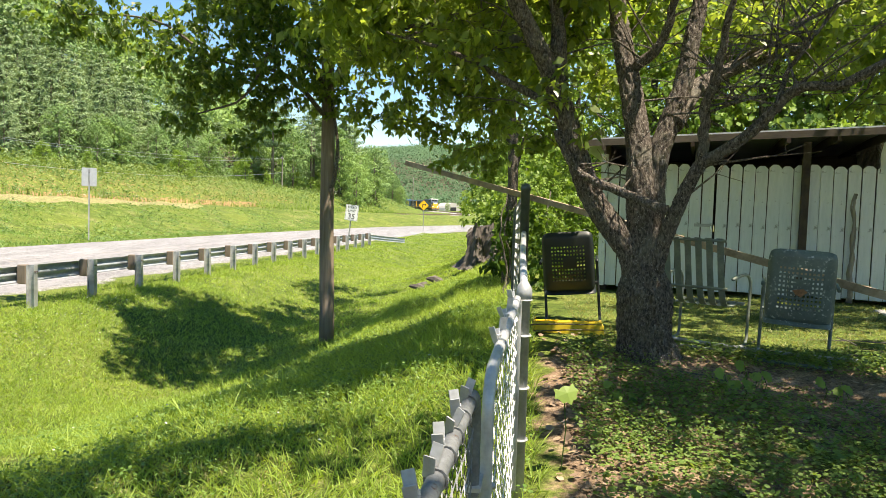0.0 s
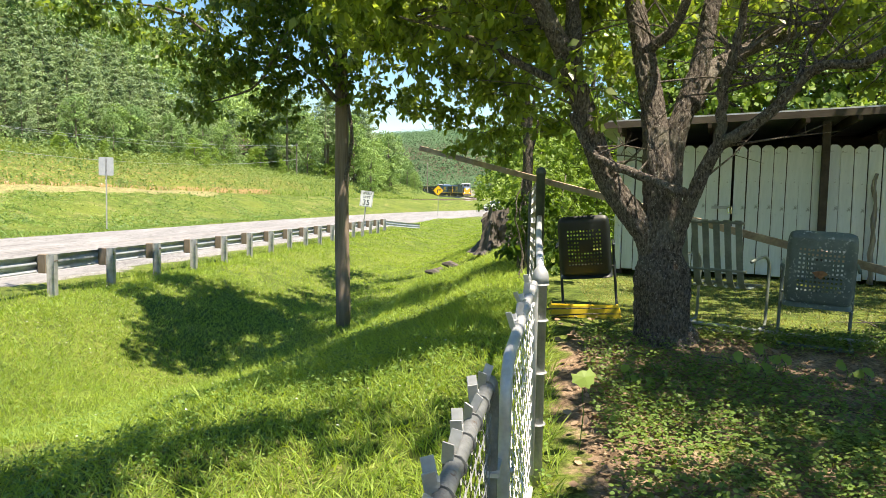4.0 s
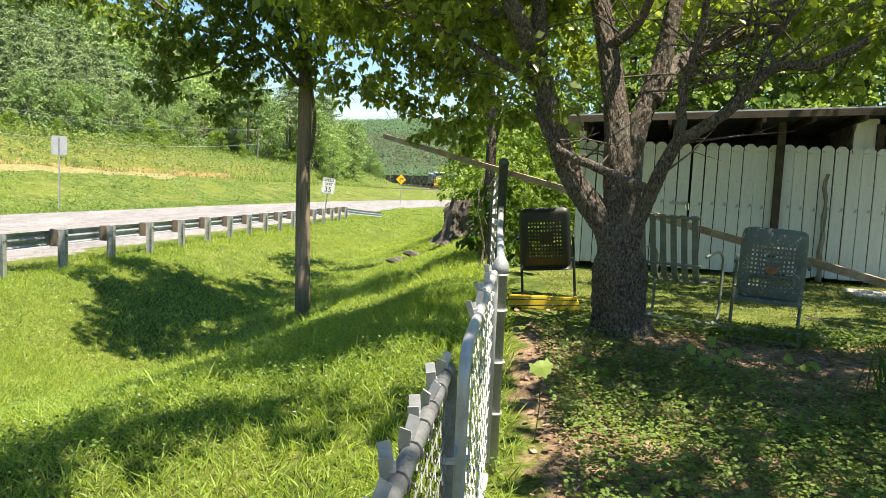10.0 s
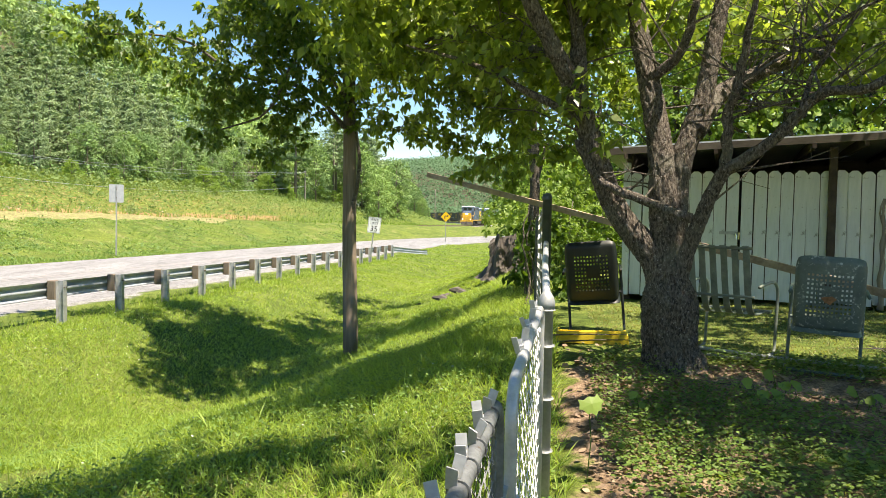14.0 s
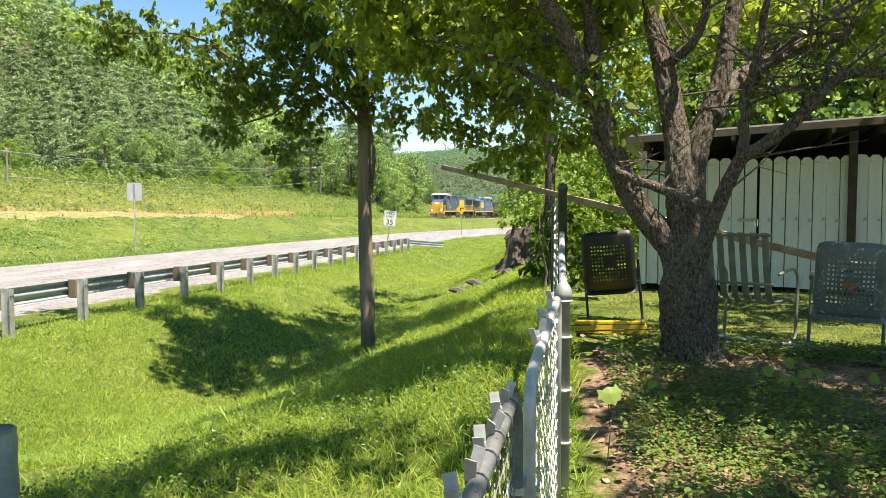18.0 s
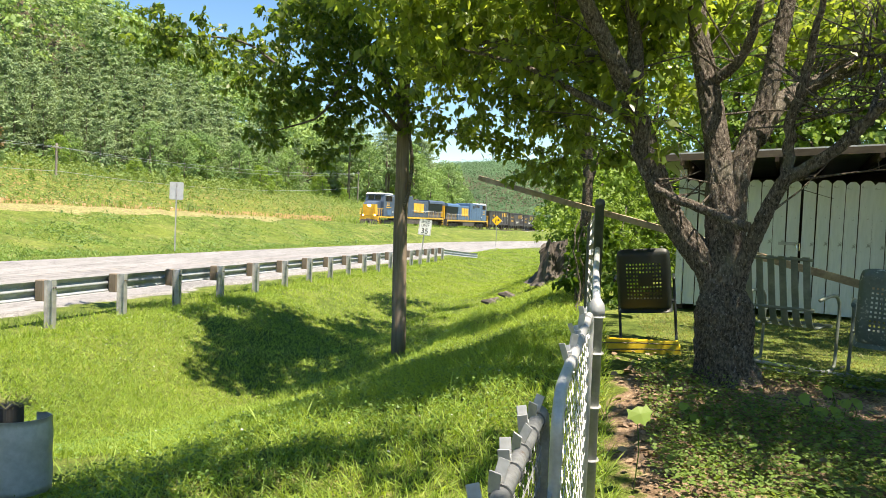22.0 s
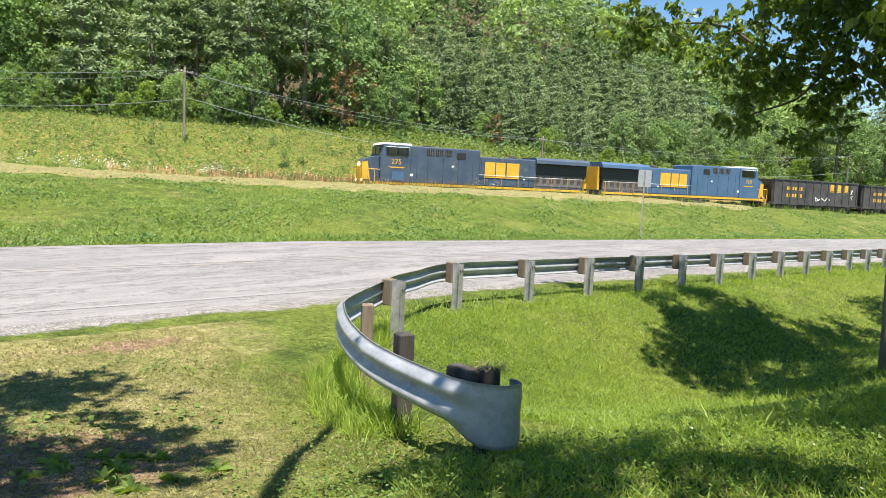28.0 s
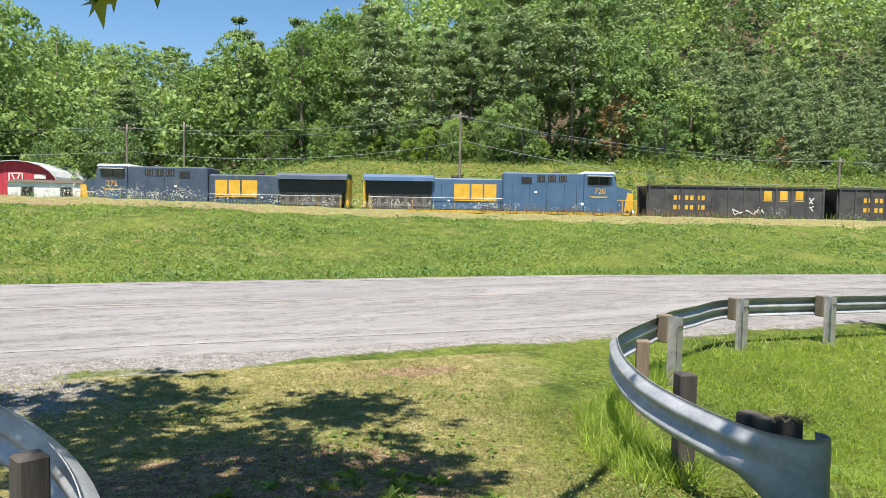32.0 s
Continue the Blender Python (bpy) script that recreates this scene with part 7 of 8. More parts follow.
# ---- road signs ----
def sign_post(parent, x, y, z0, h, tilt=0.0):
    s = Shape()
    s.box((0, 0.0, h / 2 - 0.2), (0.06, 0.006, h + 0.4)).box((-0.027, -0.014, h / 2 - 0.2), (0.006, 0.03, h + 0.4)).box((0.027, -0.014, h / 2 - 0.2), (0.006, 0.03, h + 0.4))
    s.part("steel_post", "zinc_dull", parent)


def rounded_plate(w, h, r, t=0.004, n=5):
    pts = []
    for cx, cz, a0 in ((w / 2 - r, h / 2 - r, 0), (-w / 2 + r, h / 2 - r, 90), (-w / 2 + r, -h / 2 + r, 180), (w / 2 - r, -h / 2 + r, 270)):
        for k in range(n):
            a = radians(a0 + 90 * k / (n - 1))
            pts.append((cx + r * math.cos(a), cz + r * math.sin(a)))
    return Shape().prism(pts, -t / 2, t / 2)


def build_signs():
    x, y = -4.55, 36.3
    e = thing("speed_limit_sign", pose(x, y, gz(x, y), 0, 6.5, 4), "white speed limit sign on a leaning steel post", "road sign")
    sign_post(e, x, y, 0, 2.3)
    pl = put("sign_plate", None, e, pose(0, -0.03, 1.98))
    rounded_plate(0.64, 0.80, 0.05).part("plate", "sign_white", pl)
    for nm, body, hh, zz in (("speed_word", "SPEED", 0.17, 0.27), ("limit_word", "LIMIT", 0.17, 0.09), ("number", "35", 0.38, -0.19)):
        put(nm, text_mesh(body, hh, "black"), pl, pose(0, -0.006, zz), "black letters")
    for a, b in ((0.59, 0.75),):
        f = Shape()
        for sx in (1, -1):
            f.box((sx * a / 2, -0.004, 0), (0.012, 0.004, b)).box((0, -0.004, sx * b / 2), (a, 0.004, 0.012))
        f.part("border", "black", pl)
    x, y = -15.90, 32.96
    e = thing("back_facing_sign", pose(x, y, 0.28, 0, 0.6, 30), "road sign on a steel post turned away, bare metal back", "road sign")
    sign_post(e, x, y, 0, 2.93)
    q = put("sign_plate", None, e, pose(0, 0.02, 2.56))
    rounded_plate(0.62, 0.83, 0.05).part("plate", "sign_back", q)
    for z in (-0.2, 0.2):
        Shape().lathe([(0.02, 0), (0.02, 0.02)], 6, pose(0, -0.02, z, 90, 0, 0)).part("bolt", "steel_wheel", q)
    x, y = -1.5, 76.0
    e = thing("right_turn_sign", pose(x, y, gz(x, y), 0, 0, 0), "yellow diamond sign with a black right-turn arrow", "road sign")
    sign_post(e, x, y, 0, 2.6)
    q = put("sign_plate", None, e, pose(0, -0.03, 2.75))
    rounded_plate(0.76, 0.76, 0.06).part("plate", "sign_yellow", q, pose(0, 0, 0, 0, 45, 0))
    Shape().box((-0.10, -0.006, -0.11), (0.085, 0.006, 0.28)).box((0.02, -0.006, 0.07), (0.32, 0.006, 0.085)).prism([(0.14, 0.20), (0.30, 0.07), (0.14, -0.06)], -0.009, -0.003).part("arrow", "black", q)


build_signs()

# ---- buildings and lines beyond the railway ----
def polar(az, d):
    a = radians(az)
    return -math.sin(a) * d, math.cos(a) * d


def build_barn():
    x, y = polar(91.0, 112)
    e = thing("barn", pose(x, y, 1.6, 0, 0, 66), "red barn with a bowed pale tin roof and white trim", "barn")
    prof = [(5.2 * math.cos(a), 3.1 + 2.9 * math.sin(a)) for a in np.linspace(0, math.pi, 11)]
    wall = [(5.0, -2.0), *[(q[0] * 0.96, q[1] * 0.97) for q in prof], (-5.0, -2.0)]
    Shape().prism(wall, -8.0, 3.0).part("wall_shell", "barn_red", e)
    r = Shape()
    n = len(prof)
    r.add([(a, yy, b) for yy in (-8.5, 3.5) for a, b in prof] + [(a * 0.985, yy, b - 0.1) for yy in (-8.5, 3.5) for a, b in prof], [(i, i + 1, n + i + 1, n + i) for i in range(n - 1)] + [(3 * n + i, 3 * n + i + 1, 2 * n + i + 1, 2 * n + i) for i in range(n - 1)] + [(i + 1, i, 2 * n + i, 2 * n + i + 1) for i in range(n - 1)])
    r.part("roof", "tin", e)
    d = put("loft_door", None, e, pose(0, -8.05, 3.2))
    Shape().box((0, 0, 0), (1.5, 0.06, 2.2)).part("door_leaf", "barn_red", d)
    for c, s in (((-0.8, -0.05, 0), (0.16, 0.05, 2.4)), ((0.8, -0.05, 0), (0.16, 0.05, 2.4)), ((0, -0.05, 1.15), (1.7, 0.05, 0.16)), ((0, -0.05, -1.15), (1.7, 0.05, 0.16))):
        Shape().box(c, s).part("trim_board", "house_white", d)
    for sg in (1, -1):
        Shape().box((0, -0.05, 0), (0.14, 0.05, 2.3), pose(0, 0, 0, 0, 24 * sg, 0)).part("brace_board", "house_white", d)
        Shape().box((sg * 2.9, -8.06, 4.0), (1.4, 0.05, 0.5), pose(0, 0, 0)).part("white_emblem", "house_white", e)
    # black panel on the wall stands for the dark inside of the doorway
    Shape().box((1.0, -8.05, 0.3), (2.6, 0.06, 2.4)).part("doorway_shade_panel", "black", e)


def build_house(az, d, yaw, w, dep, h, label):
    x, y = polar(az, d)
    e = thing("mobile_home", pose(x, y, 2.0, 0, 0, yaw), label, "house")
    Shape().box((0, 0, h / 2 - 1), (w, dep, h + 2)).part("wall_shell", "house_white", e)
    Shape().prism([(-dep / 2 - 0.2, h), (0, h + 0.4), (dep / 2 + 0.2, h)], -w / 2 - 0.3, w / 2 + 0.3, pose(0, 0, 0, 0, 0, 90)).part("roof", "roof_edge", e)
    for k in range(3):
        xx = -w / 2 + w * (k + 0.5) / 3
        q = put("window", None, e, pose(xx, -dep / 2 - 0.02, h * 0.62))
        Shape().box((0, 0, 0), (1.3, 0.06, 1.1)).part("window_frame", "green_chair", q)
        Shape().box((0, -0.025, 0), (1.0, 0.03, 0.9)).part("pane", "dark_glass", q)
    return e


build_barn()
build_house(89.3, 92, 70, 12, 5, 2.5, "long white mobile home with small windows")
build_house(84.9, 90, 62, 9.5, 5, 2.5, "white mobile home with a low grey-brown roof")
e = build_house(8.35, 176, 10, 5, 4, 3.4, "white house partly hidden among trees")
e = build_house(-9.9, 34, -12, 3.2, 5, 3.0, "white house seen through the bushes behind the yard")


def dome_building():
    x, y = polar(-0.8, 372)
    e = thing("arched_building", pose(x, y, gz(x, y) - 1.2, 0, 0, 10), "pale arched storage building in the distance", "building")
    pr = [(4.6 * math.cos(a), 5.2 * math.sin(a)) for a in np.linspace(0, math.pi, 13)]
    Shape().prism(pr, -14, 14).part("arched_shell", "concrete", e)
    # flat black panel in place of the opening's dark interior
    Shape().box((0, -14.1, 1.5), (3, 0.2, 3)).part("doorway_shade_panel", "black", e)


dome_building()


def line_pole(az, d, top, label="grey wooden power pole on the hillside"):
    x, y = polar(az, d)
    z = gz(x, y)
    utility_pole(x, y, z, top - z, 0.15, label, mat="grey_wood")
    return x, y, top


POLES = [line_pole(12.2, 150, 11.0), line_pole(33.65, 96, 9.1), line_pole(61.03, 82, 13.3), line_pole(85.9, 95, 11.9), line_pole(82.0, 104, 13.5)]
for az, d, top in ((13.8, 165, 15.5), (5.2, 190, 13.0), (2.0, 240, 11.0)):
    line_pole(az, d, top, "power pole standing before the wood")


def wire(a, b, sag, r=0.016, mat="zinc_dull"):
    a, b = Vector(a), Vector(b)
    e = thing("power_line", pose(0, 0, 0), "thin overhead power line sagging between poles", "power line", "power lines")
    Shape().tube([a + (b - a) * t - Vector((0, 0, sag * 4 * t * (1 - t))) for t in np.linspace(0, 1, 15)], r, 4).part("cable", mat, e)


wide = [(-40, 210, 9.5)] + POLES[:4] + [(-150, -60, 14.0)]
for a, b in zip(wide, wide[1:]):
    for dz, sag, r in ((-0.4, 1.0, 0.020), (-0.4, 1.5, 0.018), (-3.2, 1.4, 0.032)):
        wire((a[0], a[1] + (0.7 if sag > 1.2 else -0.7), a[2] + dz), (b[0], b[1] + (0.7 if sag > 1.2 else -0.7), b[2] + dz), sag, r, "sign_back")


# ---- vegetation of banks and verges ----
def scatter(name, label, mat, u, v, n, length, width, seed, lift=0.0, lean=0.5, category="grass", keep=None, kink=0.15):
    """n blades over a patch of the plan (ranges of u and v)."""
    rng = np.random.default_rng(seed)
    uu, vv = rng.uniform(*u, n), rng.uniform(*v, n)
    if keep is not None:
        k = keep(uu, vv, rng)
        uu, vv = uu[k], vv[k]
        n = len(uu)
    x, y = to_xy(uu, vv)
    z = ground_z(x, y) + lift
    way = rng.normal(size=(n, 3)) * [lean, lean, 0.15]
    way[:, 2] += 1.0
    ln = length * (0.45 + 0.75 * rng.random(n))
    vtx, f = blades(np.stack([x, y, z - 0.01], 1), way, ln, ln * 0 + width * (0.7 + 0.6 * rng.random(n)), kink, rng)
    return vtx, f


def stuff(name, label, mat, pieces, category):
    V, F, k = [], [], 0
    for v, f in pieces:
        V.append(v)
        F.append(f + k)
        k += len(v)
    return tagged(put(name, mesh_from(name, np.concatenate(V), np.concatenate(F), mat)), label, category, kind="stuff")


def patch(rng_scale, thr):
    """Keeps the blades in uneven patches."""
    def k(u, v, rng):
        w = np.sin(u * 1.9 * rng_scale + 2 * np.sin(v * 0.8 * rng_scale)) + np.sin(v * 1.5 * rng_scale + 1.7 * np.sin(u * 1.1 * rng_scale))
        return w + rng.normal(size=len(u)) * 0.7 > thr
    return k


def clear_of_rail(u, v, rng):
    return ~((u < -6.4) & (v < 6.3)) & ~((v < 5.2) & (u < -3.4)) & (v > 2.6 - 0.35 * (u + 3))


def rail_tuft(n, length, seed):
    """Unmown grass standing along the curved rail."""
    rng = np.random.default_rng(seed)
    line = np.array([(-7.4, 7.5), (-6.9, 6.7), (-5.9, 5.25), (-4.7, 4.36), (-3.6, 3.95)])
    t = rng.random(n) * 3.999
    i = t.astype(int)
    p = line[i] + (line[i + 1] - line[i]) * (t - i)[:, None]
    off = rng.random(n) ** 1.6 * 0.55 - 0.12
    x, y = p[:, 0] - off * 0.5, p[:, 1] - off * 0.86
    way = rng.normal(size=(n, 3)) * [0.4, 0.4, 0.15] + [0, 0, 1]
    return blades(np.stack([x, y, ground_z(x, y) - 0.01], 1), way, length * (0.4 + 0.75 * rng.random(n)) * (1.1 - off), np.full(n, 0.010), 0.2, rng)


GR = [
    scatter("", "", "", (-8.9, 0.15), (2.2, 9.5), 84000, 0.155, 0.0075, 1, keep=clear_of_rail, lean=0.7),
    scatter("", "", "", (-8.9, 0.15), (9.5, 18), 42000, 0.13, 0.012, 2, lean=0.75),
    scatter("", "", "", (-9.2, 0.0), (18, 36), 26000, 0.15, 0.018, 3, lean=0.7),
    scatter("", "", "", (-9.4, 0.0), (36, 70), 14000, 0.20, 0.032, 4),
    scatter("", "", "", (-4.2, 0.05), (3, 16), 7000, 0.30, 0.009, 5, keep=patch(0.9, 0.7), lean=0.6),
    scatter("", "", "", (-9.6, -8.4), (7, 40), 7000, 0.22, 0.012, 6),
    rail_tuft(4200, 0.34, 7),
]
stuff("verge_grass", "lush sunlit green grass of the ditch and bank", "grass", GR, "grass")
LAWN = [
    scatter("", "", "", (-9.6, -1.0), (-5, 4.2), 80000, 0.06, 0.009, 11, lean=0.9, keep=lambda u, v, rng: (np.exp(-((u + 5.0) / 1.9) ** 2 - ((v + 1.3) / 1.5) ** 2) < rng.random(len(u)) * 0.9)),
    scatter("", "", "", (0.6, 8.0), (6.4, 11.0), 26000, 0.055, 0.008, 12, lean=0.9),
    scatter("", "", "", (0.4, 6.5), (1.0, 6.0), 7000, 0.07, 0.006, 13, lean=0.9, keep=patch(1.6, 0.2)),
]
stuff("lawn_grass", "short mown lawn grass with thin spots", "lawn", LAWN, "grass")


def herbs(u, v, n, size, seed, keep=None, up=0.05):
    """Small broad leaves lying flat at knee-low height over a patch."""
    rng = np.random.default_rng(seed)
    uu, vv = rng.uniform(*u, n), rng.uniform(*v, n)
    if keep is not None:
        k = keep(uu, vv, rng)
        uu, vv = uu[k], vv[k]
        n = len(uu)
    x, y = to_xy(uu, vv)
    z = ground_z(x, y) + up * rng.random(n) + 0.01
    way = rng.normal(size=(n, 3)) * [1, 1, 0.25]
    ln = size * (0.5 + 0.8 * rng.random(n))
    c = np.stack([x, y, z], 1)
    nn = len(c)
    way /= np.linalg.norm(way, axis=1, keepdims=True)
    side = np.cross(way, np.array([0, 0, 1.0]) + rng.normal(size=(nn, 3)) * 0.3)
    side /= np.linalg.norm(side, axis=1, keepdims=True)
    L = ln[:, None]
    vs = np.stack([c, c + way * L * 0.40 + side * L * 0.44, c + way * L * 0.92 + side * L * 0.26, c + way * L * 0.92 - side * L * 0.26, c + way * L * 0.40 - side * L * 0.44], 1).reshape(-1, 3)
    return vs, np.arange(5 * nn).reshape(nn, 5)


def off_path(u, v, rng):
    e = 0.75 * np.exp(-((u - 0.22) / 0.26) ** 2 - ((v - 3.9) / 2.0) ** 2) + 0.9 * np.exp(-((u - 2.2) / 1.7) ** 2 - ((v - 5.25) / 0.42) ** 2)
    w = 0.22 * (np.sin(u * 3.1 + 2 * np.sin(v * 2.3)) + np.sin(v * 2.7 + 2 * np.sin(u * 1.9)))
    return e - w < rng.random(len(u)) * 0.8


stuff("ground_ivy", "low green ground ivy and creeping weeds in the shade", "herb", [
    herbs((0.35, 6.5), (1.0, 6.0), 150000, 0.023, 21, off_path, 0.10),
    herbs((0.4, 5.5), (1.2, 5.2), 5000, 0.040, 22, patch(1.3, 0.6), 0.10),
    herbs((-8.8, -1.2), (-4.5, 3.6), 9000, 0.045, 25, patch(1.2, 0.9), 0.05),
], "ground cover")
stuff("verge_clover", "clover and broad weeds among the verge grass", "clover", [
    herbs((-3.4, 0.1), (2.0, 9.0), 26000, 0.021, 23, patch(1.1, -0.1), 0.12),
    herbs((-8.6, -1.0), (5.0, 18.0), 44000, 0.026, 24, patch(0.7, -0.1), 0.11),
    herbs((-4.2, -1.0), (1.8, 4.6), 7000, 0.021, 26, patch(1.0, 0.0), 0.12),
], "ground cover")
stuff("clover_blossom", "scattered small white clover blossoms in the verge", "blossom", [
    herbs((-8.8, -6.5), (9.0, 17.0), 420, 0.026, 27, patch(0.8, 0.3), 0.16), herbs((-4.0, -0.5), (4.0, 10.0), 110, 0.022, 28, None, 0.16)], "flowers")


def tall_clump(x, y, n, h, seed, label):
    rng = np.random.default_rng(seed)
    e = thing("tall_grass_clump", pose(0, 0, 0), label, "plant")
    c = np.stack([x + rng.normal(size=n) * 0.16, y + rng.normal(size=n) * 0.16, np.full(n, gz(x, y))], 1)
    way = rng.normal(size=(n, 3)) * [0.28, 0.28, 0.05] + [0, 0, 1]
    v, f = blades(c, way, h * (0.6 + 0.5 * rng.random(n)), np.full(n, 0.020), 0.25, rng)
    put("leaf_tuft", mesh_from("leaf_tuft", v, f, "lily"), e)


for k, (x, y, h) in enumerate(((2.95, 3.85, 0.62), (3.15, 3.6, 0.7), (3.1, 4.2, 0.55), (3.4, 4.0, 0.6), (2.95, 3.45, 0.5))):
    tall_clump(x, y, 46, h, 60 + k, "clump of tall arching green lily leaves in the yard")


# far bank, crest and cut
def bank_keep(u, v, rng):
    """Grass of the slope, clear of the dirt track on the crest and thin in dry spots."""
    D, S = near_track(*to_xy(u, v))
    E = np.clip(-18.9 - (u - bend(v)), 0, None)
    q = E / (E + np.clip(-D, 0.01, None) + 1e-6)
    w = np.sin(u * 0.9 + 2 * np.sin(v * 0.37)) + np.sin(v * 0.61 + 1.7 * np.sin(u * 0.5))
    return ((q < 0.31) | (q > 0.57)) & (w + rng.normal(size=len(u)) * 0.6 > -0.9)


stuff("bank_grass", "rough green grass on the bank across the road", "grass_far", [
    scatter("", "", "", (-34, -18.9), (-14, 30), 80000, 0.16, 0.028, 41, lean=1.1, keep=bank_keep),
    scatter("", "", "", (-33, -18.9), (30, 75), 30000, 0.17, 0.04, 42, lean=1.1, keep=bank_keep),
    scatter("", "", "", (-34, -18.9), (-14, 40), 12000, 0.24, 0.030, 44, lean=1.0, keep=lambda u, v, rng: patch(0.45, 0.9)(u, v, rng) & bank_keep(u, v, rng)),
    scatter("", "", "", (-20.2, -18.8), (-12, 60), 6000, 0.22, 0.03, 43),
], "grass")


def bank_weeds(u, v, n, k, size, spread, seed, thr):
    """Leafy weed clumps in uneven patches over the bank."""
    rng = np.random.default_rng(seed)
    uu, vv = rng.uniform(*u, n), rng.uniform(*v, n)
    keep = bank_keep(uu, vv, rng) & patch(0.5, thr)(uu, vv, rng)
    x, y = to_xy(uu[keep], vv[keep])
    c = np.stack([x, y, ground_z(x, y) + 0.06], 1)
    return foliage(rng, c, np.tile([0, 0, 1.0], (len(c), 1)), k, spread, size, 0.6, 0.6)


stuff("bank_weeds", "dark green broad-leaved weed clumps scattered over the bank", "leaf_far", [
    bank_weeds((-34, -19), (-14, 32), 5200, 9, 0.11, 0.16, 45, 0.5), bank_weeds((-33, -19), (32, 75), 1600, 8, 0.16, 0.22, 46, 0.5)], "weeds")
stuff("bank_clover", "bright green clover patches on the bank across the road", "leaf_bright", [
    bank_weeds((-34, -19), (-14, 32), 3000, 9, 0.09, 0.16, 47, 0.9)], "weeds")


def along_track(s, d, n, seed, on_crest=False):
    rng = np.random.default_rng(seed)
    ss, dd = rng.uniform(*s, n), rng.uniform(*d, n)
    x, y, z, a = on_track(ss)
    px, py = x - np.sin(a) * dd, y + np.cos(a) * dd
    if on_crest:
        u, v = to_uv(px, py)
        E = np.clip(-18.9 - (u - bend(v)), 0, None)
        q = E / (E - dd + 1e-6)
        k = (q > 0.545) & (q < 0.60)
        px, py = px[k], py[k]
    return np.stack([px, py, ground_z(px, py)], 1), rng


def stalks(s, d, n, h, w, seed, on_crest=False):
    c, rng = along_track(s, d, n, seed, on_crest)
    n = len(c)
    way = rng.normal(size=(n, 3)) * [0.12, 0.12, 0.05] + [0, 0, 1]
    return blades(c, way, h * (0.5 + 0.6 * rng.random(n)), np.full(n, w), 0.02, rng)


stuff("dry_weeds", "tall reddish-brown dry weed stalks along the railway", "dry", [
    stalks((2, 20), (-26, -10), 7000, 0.75, 0.022, 51, True), stalks((-24, 60), (-26, -10), 5000, 0.45, 0.02, 52, True), stalks((35, 92), (6.5, 11.5), 420, 0.8, 0.05, 53), stalks((-6, 35), (8, 12), 400, 0.8, 0.05, 54)], "weeds")
stuff("green_weeds", "rank green weeds along the railway and the cut", "leaf_bright", [
    stalks((-40, 90), (-14, -6), 2500, 0.5, 0.06, 55), stalks((-10, 150), (6, 16), 3000, 0.7, 0.08, 56)], "weeds")


def puffs(s, d, n, k, size, spread, seed, lift, on_crest=False):
    c, rng = along_track(s, d, n, seed, on_crest)
    n = len(c)
    return clumps(rng, c + [0, 0, lift], np.full(n, spread), k, size)


stuff("white_wildflowers", "white flowering weeds along the top of the bank", "blossom", [puffs((-24, 4), (-26, -10), 620, 24, 0.085, 0.20, 57, 0.50, True), puffs((4, 60), (-26, -10), 420, 12, 0.075, 0.18, 58, 0.45, True)], "flowers")
stuff("crest_weeds", "green weeds and grass tufts fringing the dirt track on the bank's crest", "grass_far", [stalks((-30, 70), (-26, -10), 16000, 0.42, 0.03, 64, True)], "weeds")
stuff("cut_brush", "light green brush and brambles covering the cut slope", "brush", [
    puffs((-45, 45), (13, 36), 4200, 8, 0.19, 0.26, 59, 0.2), puffs((45, 190), (16, 36), 4200, 7, 0.26, 0.34, 60, 0.25), puffs((20, 100), (26, 40), 1500, 7, 0.36, 0.5, 61, 0.6)], "brush")
stuff("cut_brush_dark", "darker green brush scattered over the cut slope", "leaf_far", [puffs((-70, 200), (13, 40), 3400, 9, 0.22, 0.30, 62, 0.25), puffs((-90, 210), (33, 52), 4200, 7, 0.50, 1.0, 63, 0.9)], "brush")


# ---- litter and seedlings of the yard ----
def near_fence(u, v, rng):
    return (0.9 * np.exp(-((u - 0.45) / 0.4) ** 2 - ((v - 3.9) / 2.2) ** 2) + 0.5 * np.exp(-((u - 2.0) / 1.6) ** 2 - ((v - 5.3) / 0.6) ** 2) + 0.05) > rng.random(len(u))


stuff("leaf_litter", "brown dead leaves scattered on the bare soil", "litter", [herbs((0.2, 5.5), (1.2, 6.6), 5200, 0.05, 71, near_fence, 0.02), herbs((0.3, 1.2), (2.0, 6.0), 1600, 0.022, 72, None, 0.012)], "leaf litter")


def fallen_twig(x, y, a, ln, k):
    e = thing("fallen_twig", pose(x, y, gz(x, y) + 0.015, 0, 0, a), "thin dead twig lying on the soil", "twig", "fallen twigs")
    Shape().tube([(-ln / 2, 0, 0.0), (-ln * 0.1, 0.02 * ln, 0.015), (ln / 2, -0.02 * ln, 0.005)], [0.006, 0.005, 0.002], 5).part("stick", "dead_wood", e)
    Shape().tube([(0, 0.01, 0.01), (ln * 0.2, ln * 0.14, 0.02)], [0.004, 0.0015], 4).part("side_twig", "dead_wood", e)


rt = random.Random(15)
for k in range(26):
    fallen_twig(rt.uniform(0.75, 4.2), rt.uniform(2.6, 6.4), rt.uniform(0, 360), rt.uniform(0.2, 0.7), k)


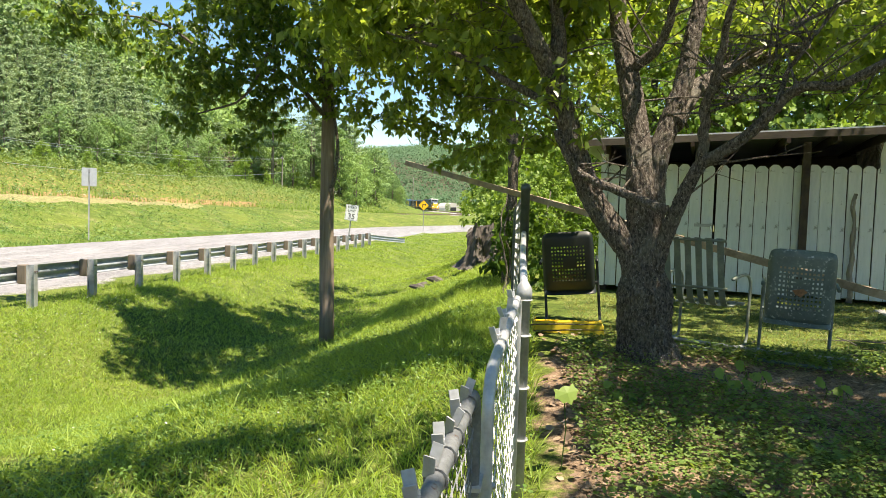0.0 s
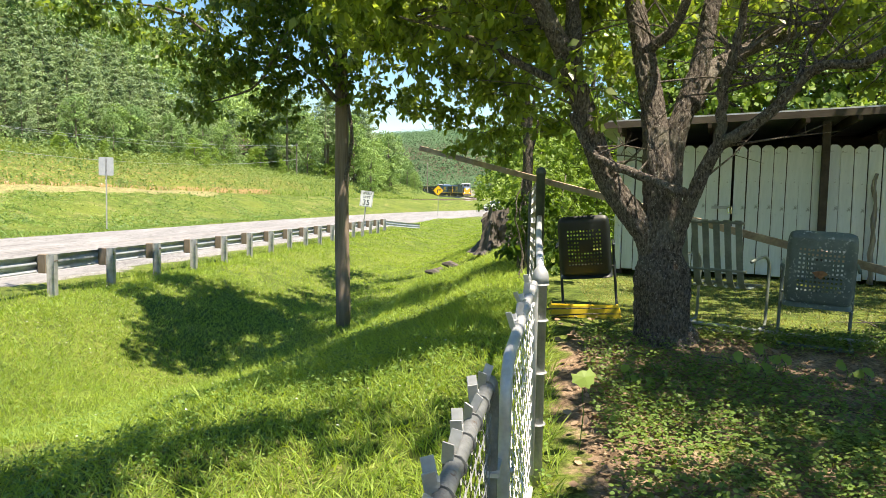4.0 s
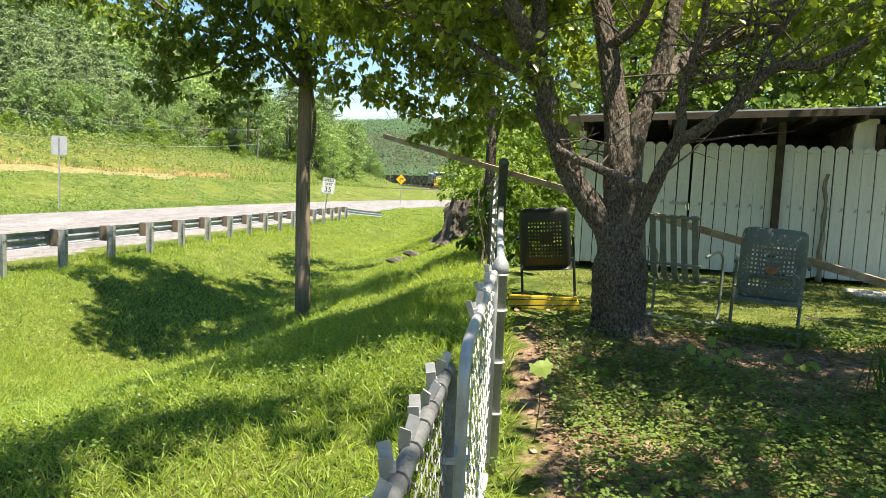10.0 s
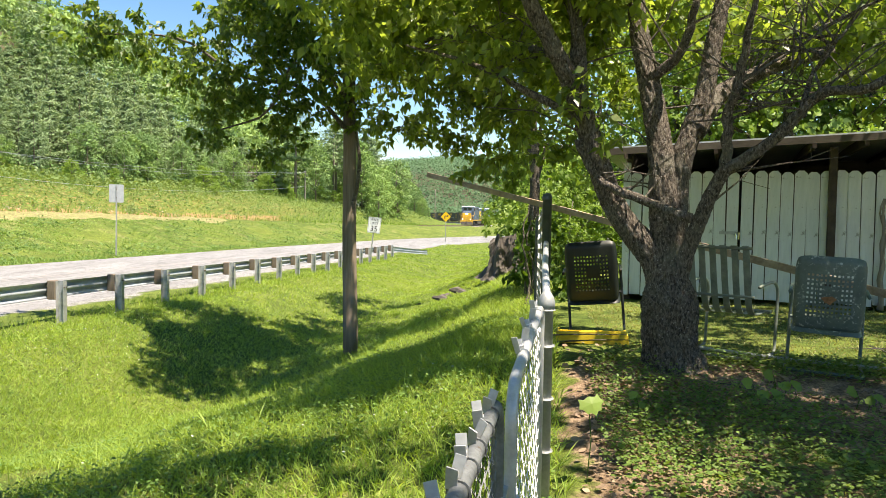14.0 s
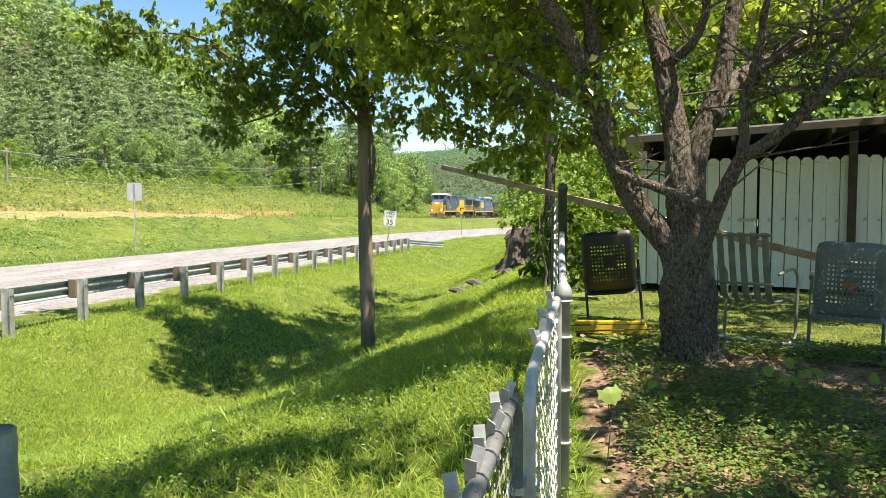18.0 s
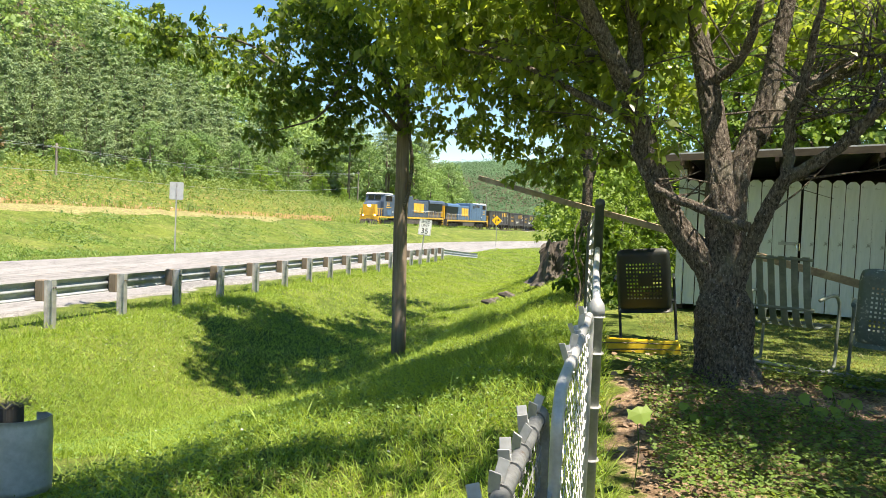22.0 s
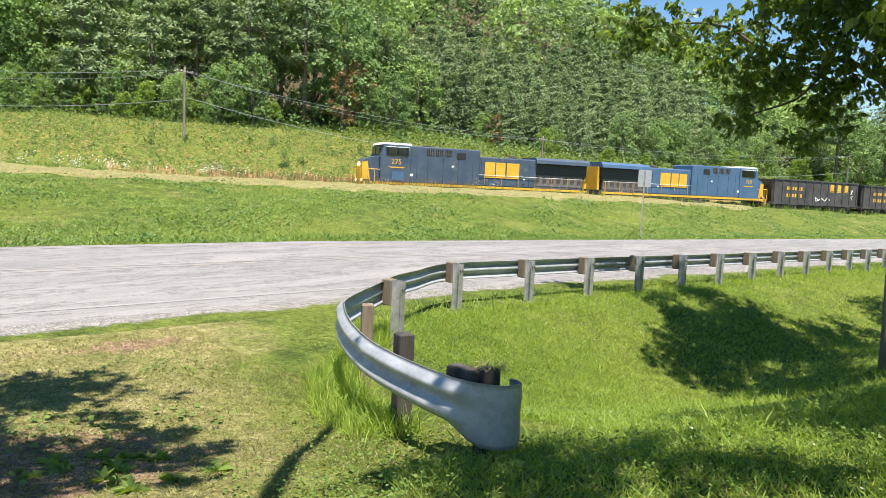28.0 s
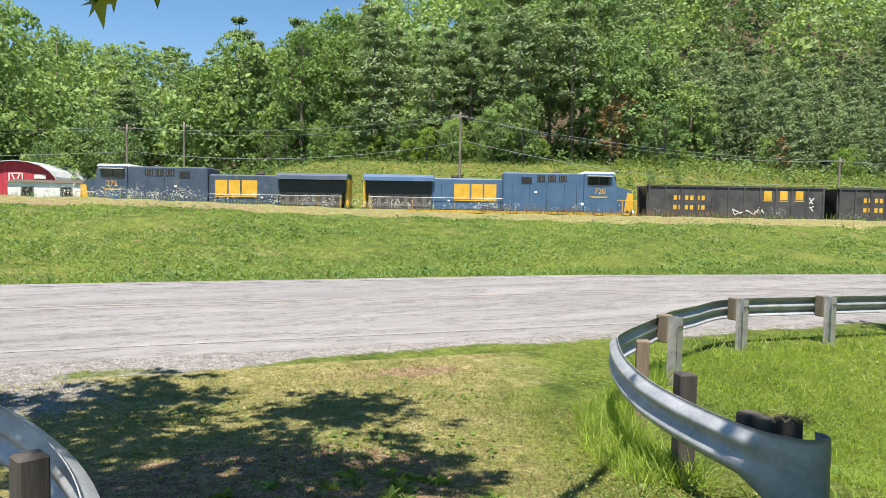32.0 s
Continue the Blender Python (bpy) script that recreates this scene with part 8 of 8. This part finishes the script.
def seedling(x, y, top, size, a, label):
    """A single lobed leaf on a thin stem."""
    e = thing("seedling", pose(0, 0, 0), label, "seedling", "seedlings")
    z = gz(x, y)
    Shape().tube([(x, y, z - 0.02), (x + 0.02, y, (z + top) / 2), (x, y, top)], 0.003, 5).part("stem", "lily", e)
    out = [(0, 0), (0.30, 0.10), (0.52, -0.02), (0.54, 0.22), (0.66, 0.44), (0.48, 0.55), (0.36, 0.80), (0.16, 0.80), (0, 1.0), (-0.17, 0.81), (-0.37, 0.78), (-0.47, 0.56), (-0.65, 0.42), (-0.54, 0.22), (-0.50, -0.02), (-0.30, 0.10)]
    n = len(out)
    vs = [(px * size, py * size, -0.10 * size * (abs(px) + py * py)) for px, py in out] + [(0, 0.4 * size, 0.03 * size)]
    Shape().add(vs, [(i, (i + 1) % n, n) for i in range(n)]).part("leaf", "leaf_bright", e, pose(x, y, top, 52, 6, 0) @ pose(0, 0, 0, 0, 0, a))


seedling(0.665, 3.62, 1.10, 0.105, -155, "pale green lobed maple seedling leaf beside the fence")
for x, y, h, q in ((1.95, 4.75, 0.14, 0.075), (1.15, 4.6, 0.10, 0.06), (2.6, 4.7, 0.12, 0.07), (2.15, 4.9, 0.15, 0.075)):
    for k in range(3):
        seedling(x + 0.05 * k, y - 0.04 * k, gz(x, y) + h * (1 - 0.2 * k), q, 110 * k + 40 * x, "lobed green maple seedling in the ground ivy")
rd = random.Random(6)
for k in range(34):
    x, y = rd.uniform(-4.9, -3.6), rd.uniform(0.6, 2.5)
    e = thing("broad_weed", pose(x, y, gz(x, y)), "low rosette of broad weed leaves on the bare lawn", "weed", "rosette weeds")
    g = np.random.default_rng(k)
    n = 16
    way = g.normal(size=(n, 3)) * [1, 1, 0.1] + [0, 0, 0.35]
    v, f = blades(np.zeros((n, 3)), way, 0.07 + 0.06 * g.random(n), 0.035 + 0.02 * g.random(n), 0.2, g, 1.5)
    put("rosette", mesh_from("rosette", v, f, "leaf_bright" if k % 3 == 0 else "herb"), e)


# ---- what moves ----
def motions():
    # the train: two engines and the wagons, each on two bogies of the curved line
    times = [k * 0.5 for k in range(65)]
    off = 0.0
    for n, (ob, length, gap) in enumerate(TRAIN):
        rows = []
        for t in times:
            s0 = -30.09 + 11.473 * (32 - t) - 0.0655 * (32 - t) ** 2 + off
            x0, y0, z0, _ = on_track(s0 + length * 0.2)
            x1, y1, z1, _ = on_track(s0 + length * 0.8)
            yaw = math.degrees(math.atan2(y0 - y1, x0 - x1)) + (180 if n == 1 else 0)
            rows.append((t, pose((x0 + x1) / 2, (y0 + y1) / 2, (z0 + z1) / 2, 0, 0, yaw)))
        walk(ob, rows)
        off += length + gap
    # the car on the far lane, coming from round the bend and passing out to the left
    rows = []
    for t in times:
        v = float(np.interp(t, CAR_T, CAR_V))
        x, y = to_xy(-16.75 + float(bend(v)), v)
        x2, y2 = to_xy(-16.75 + float(bend(v - 2)), v - 2)
        rows.append((t, pose(x, y, float(road_z(v)) + 0.035 * 5.25, 2.0, 0, math.degrees(math.atan2(y2 - y, x2 - x)))))
    walk(CAR, rows)


motions()
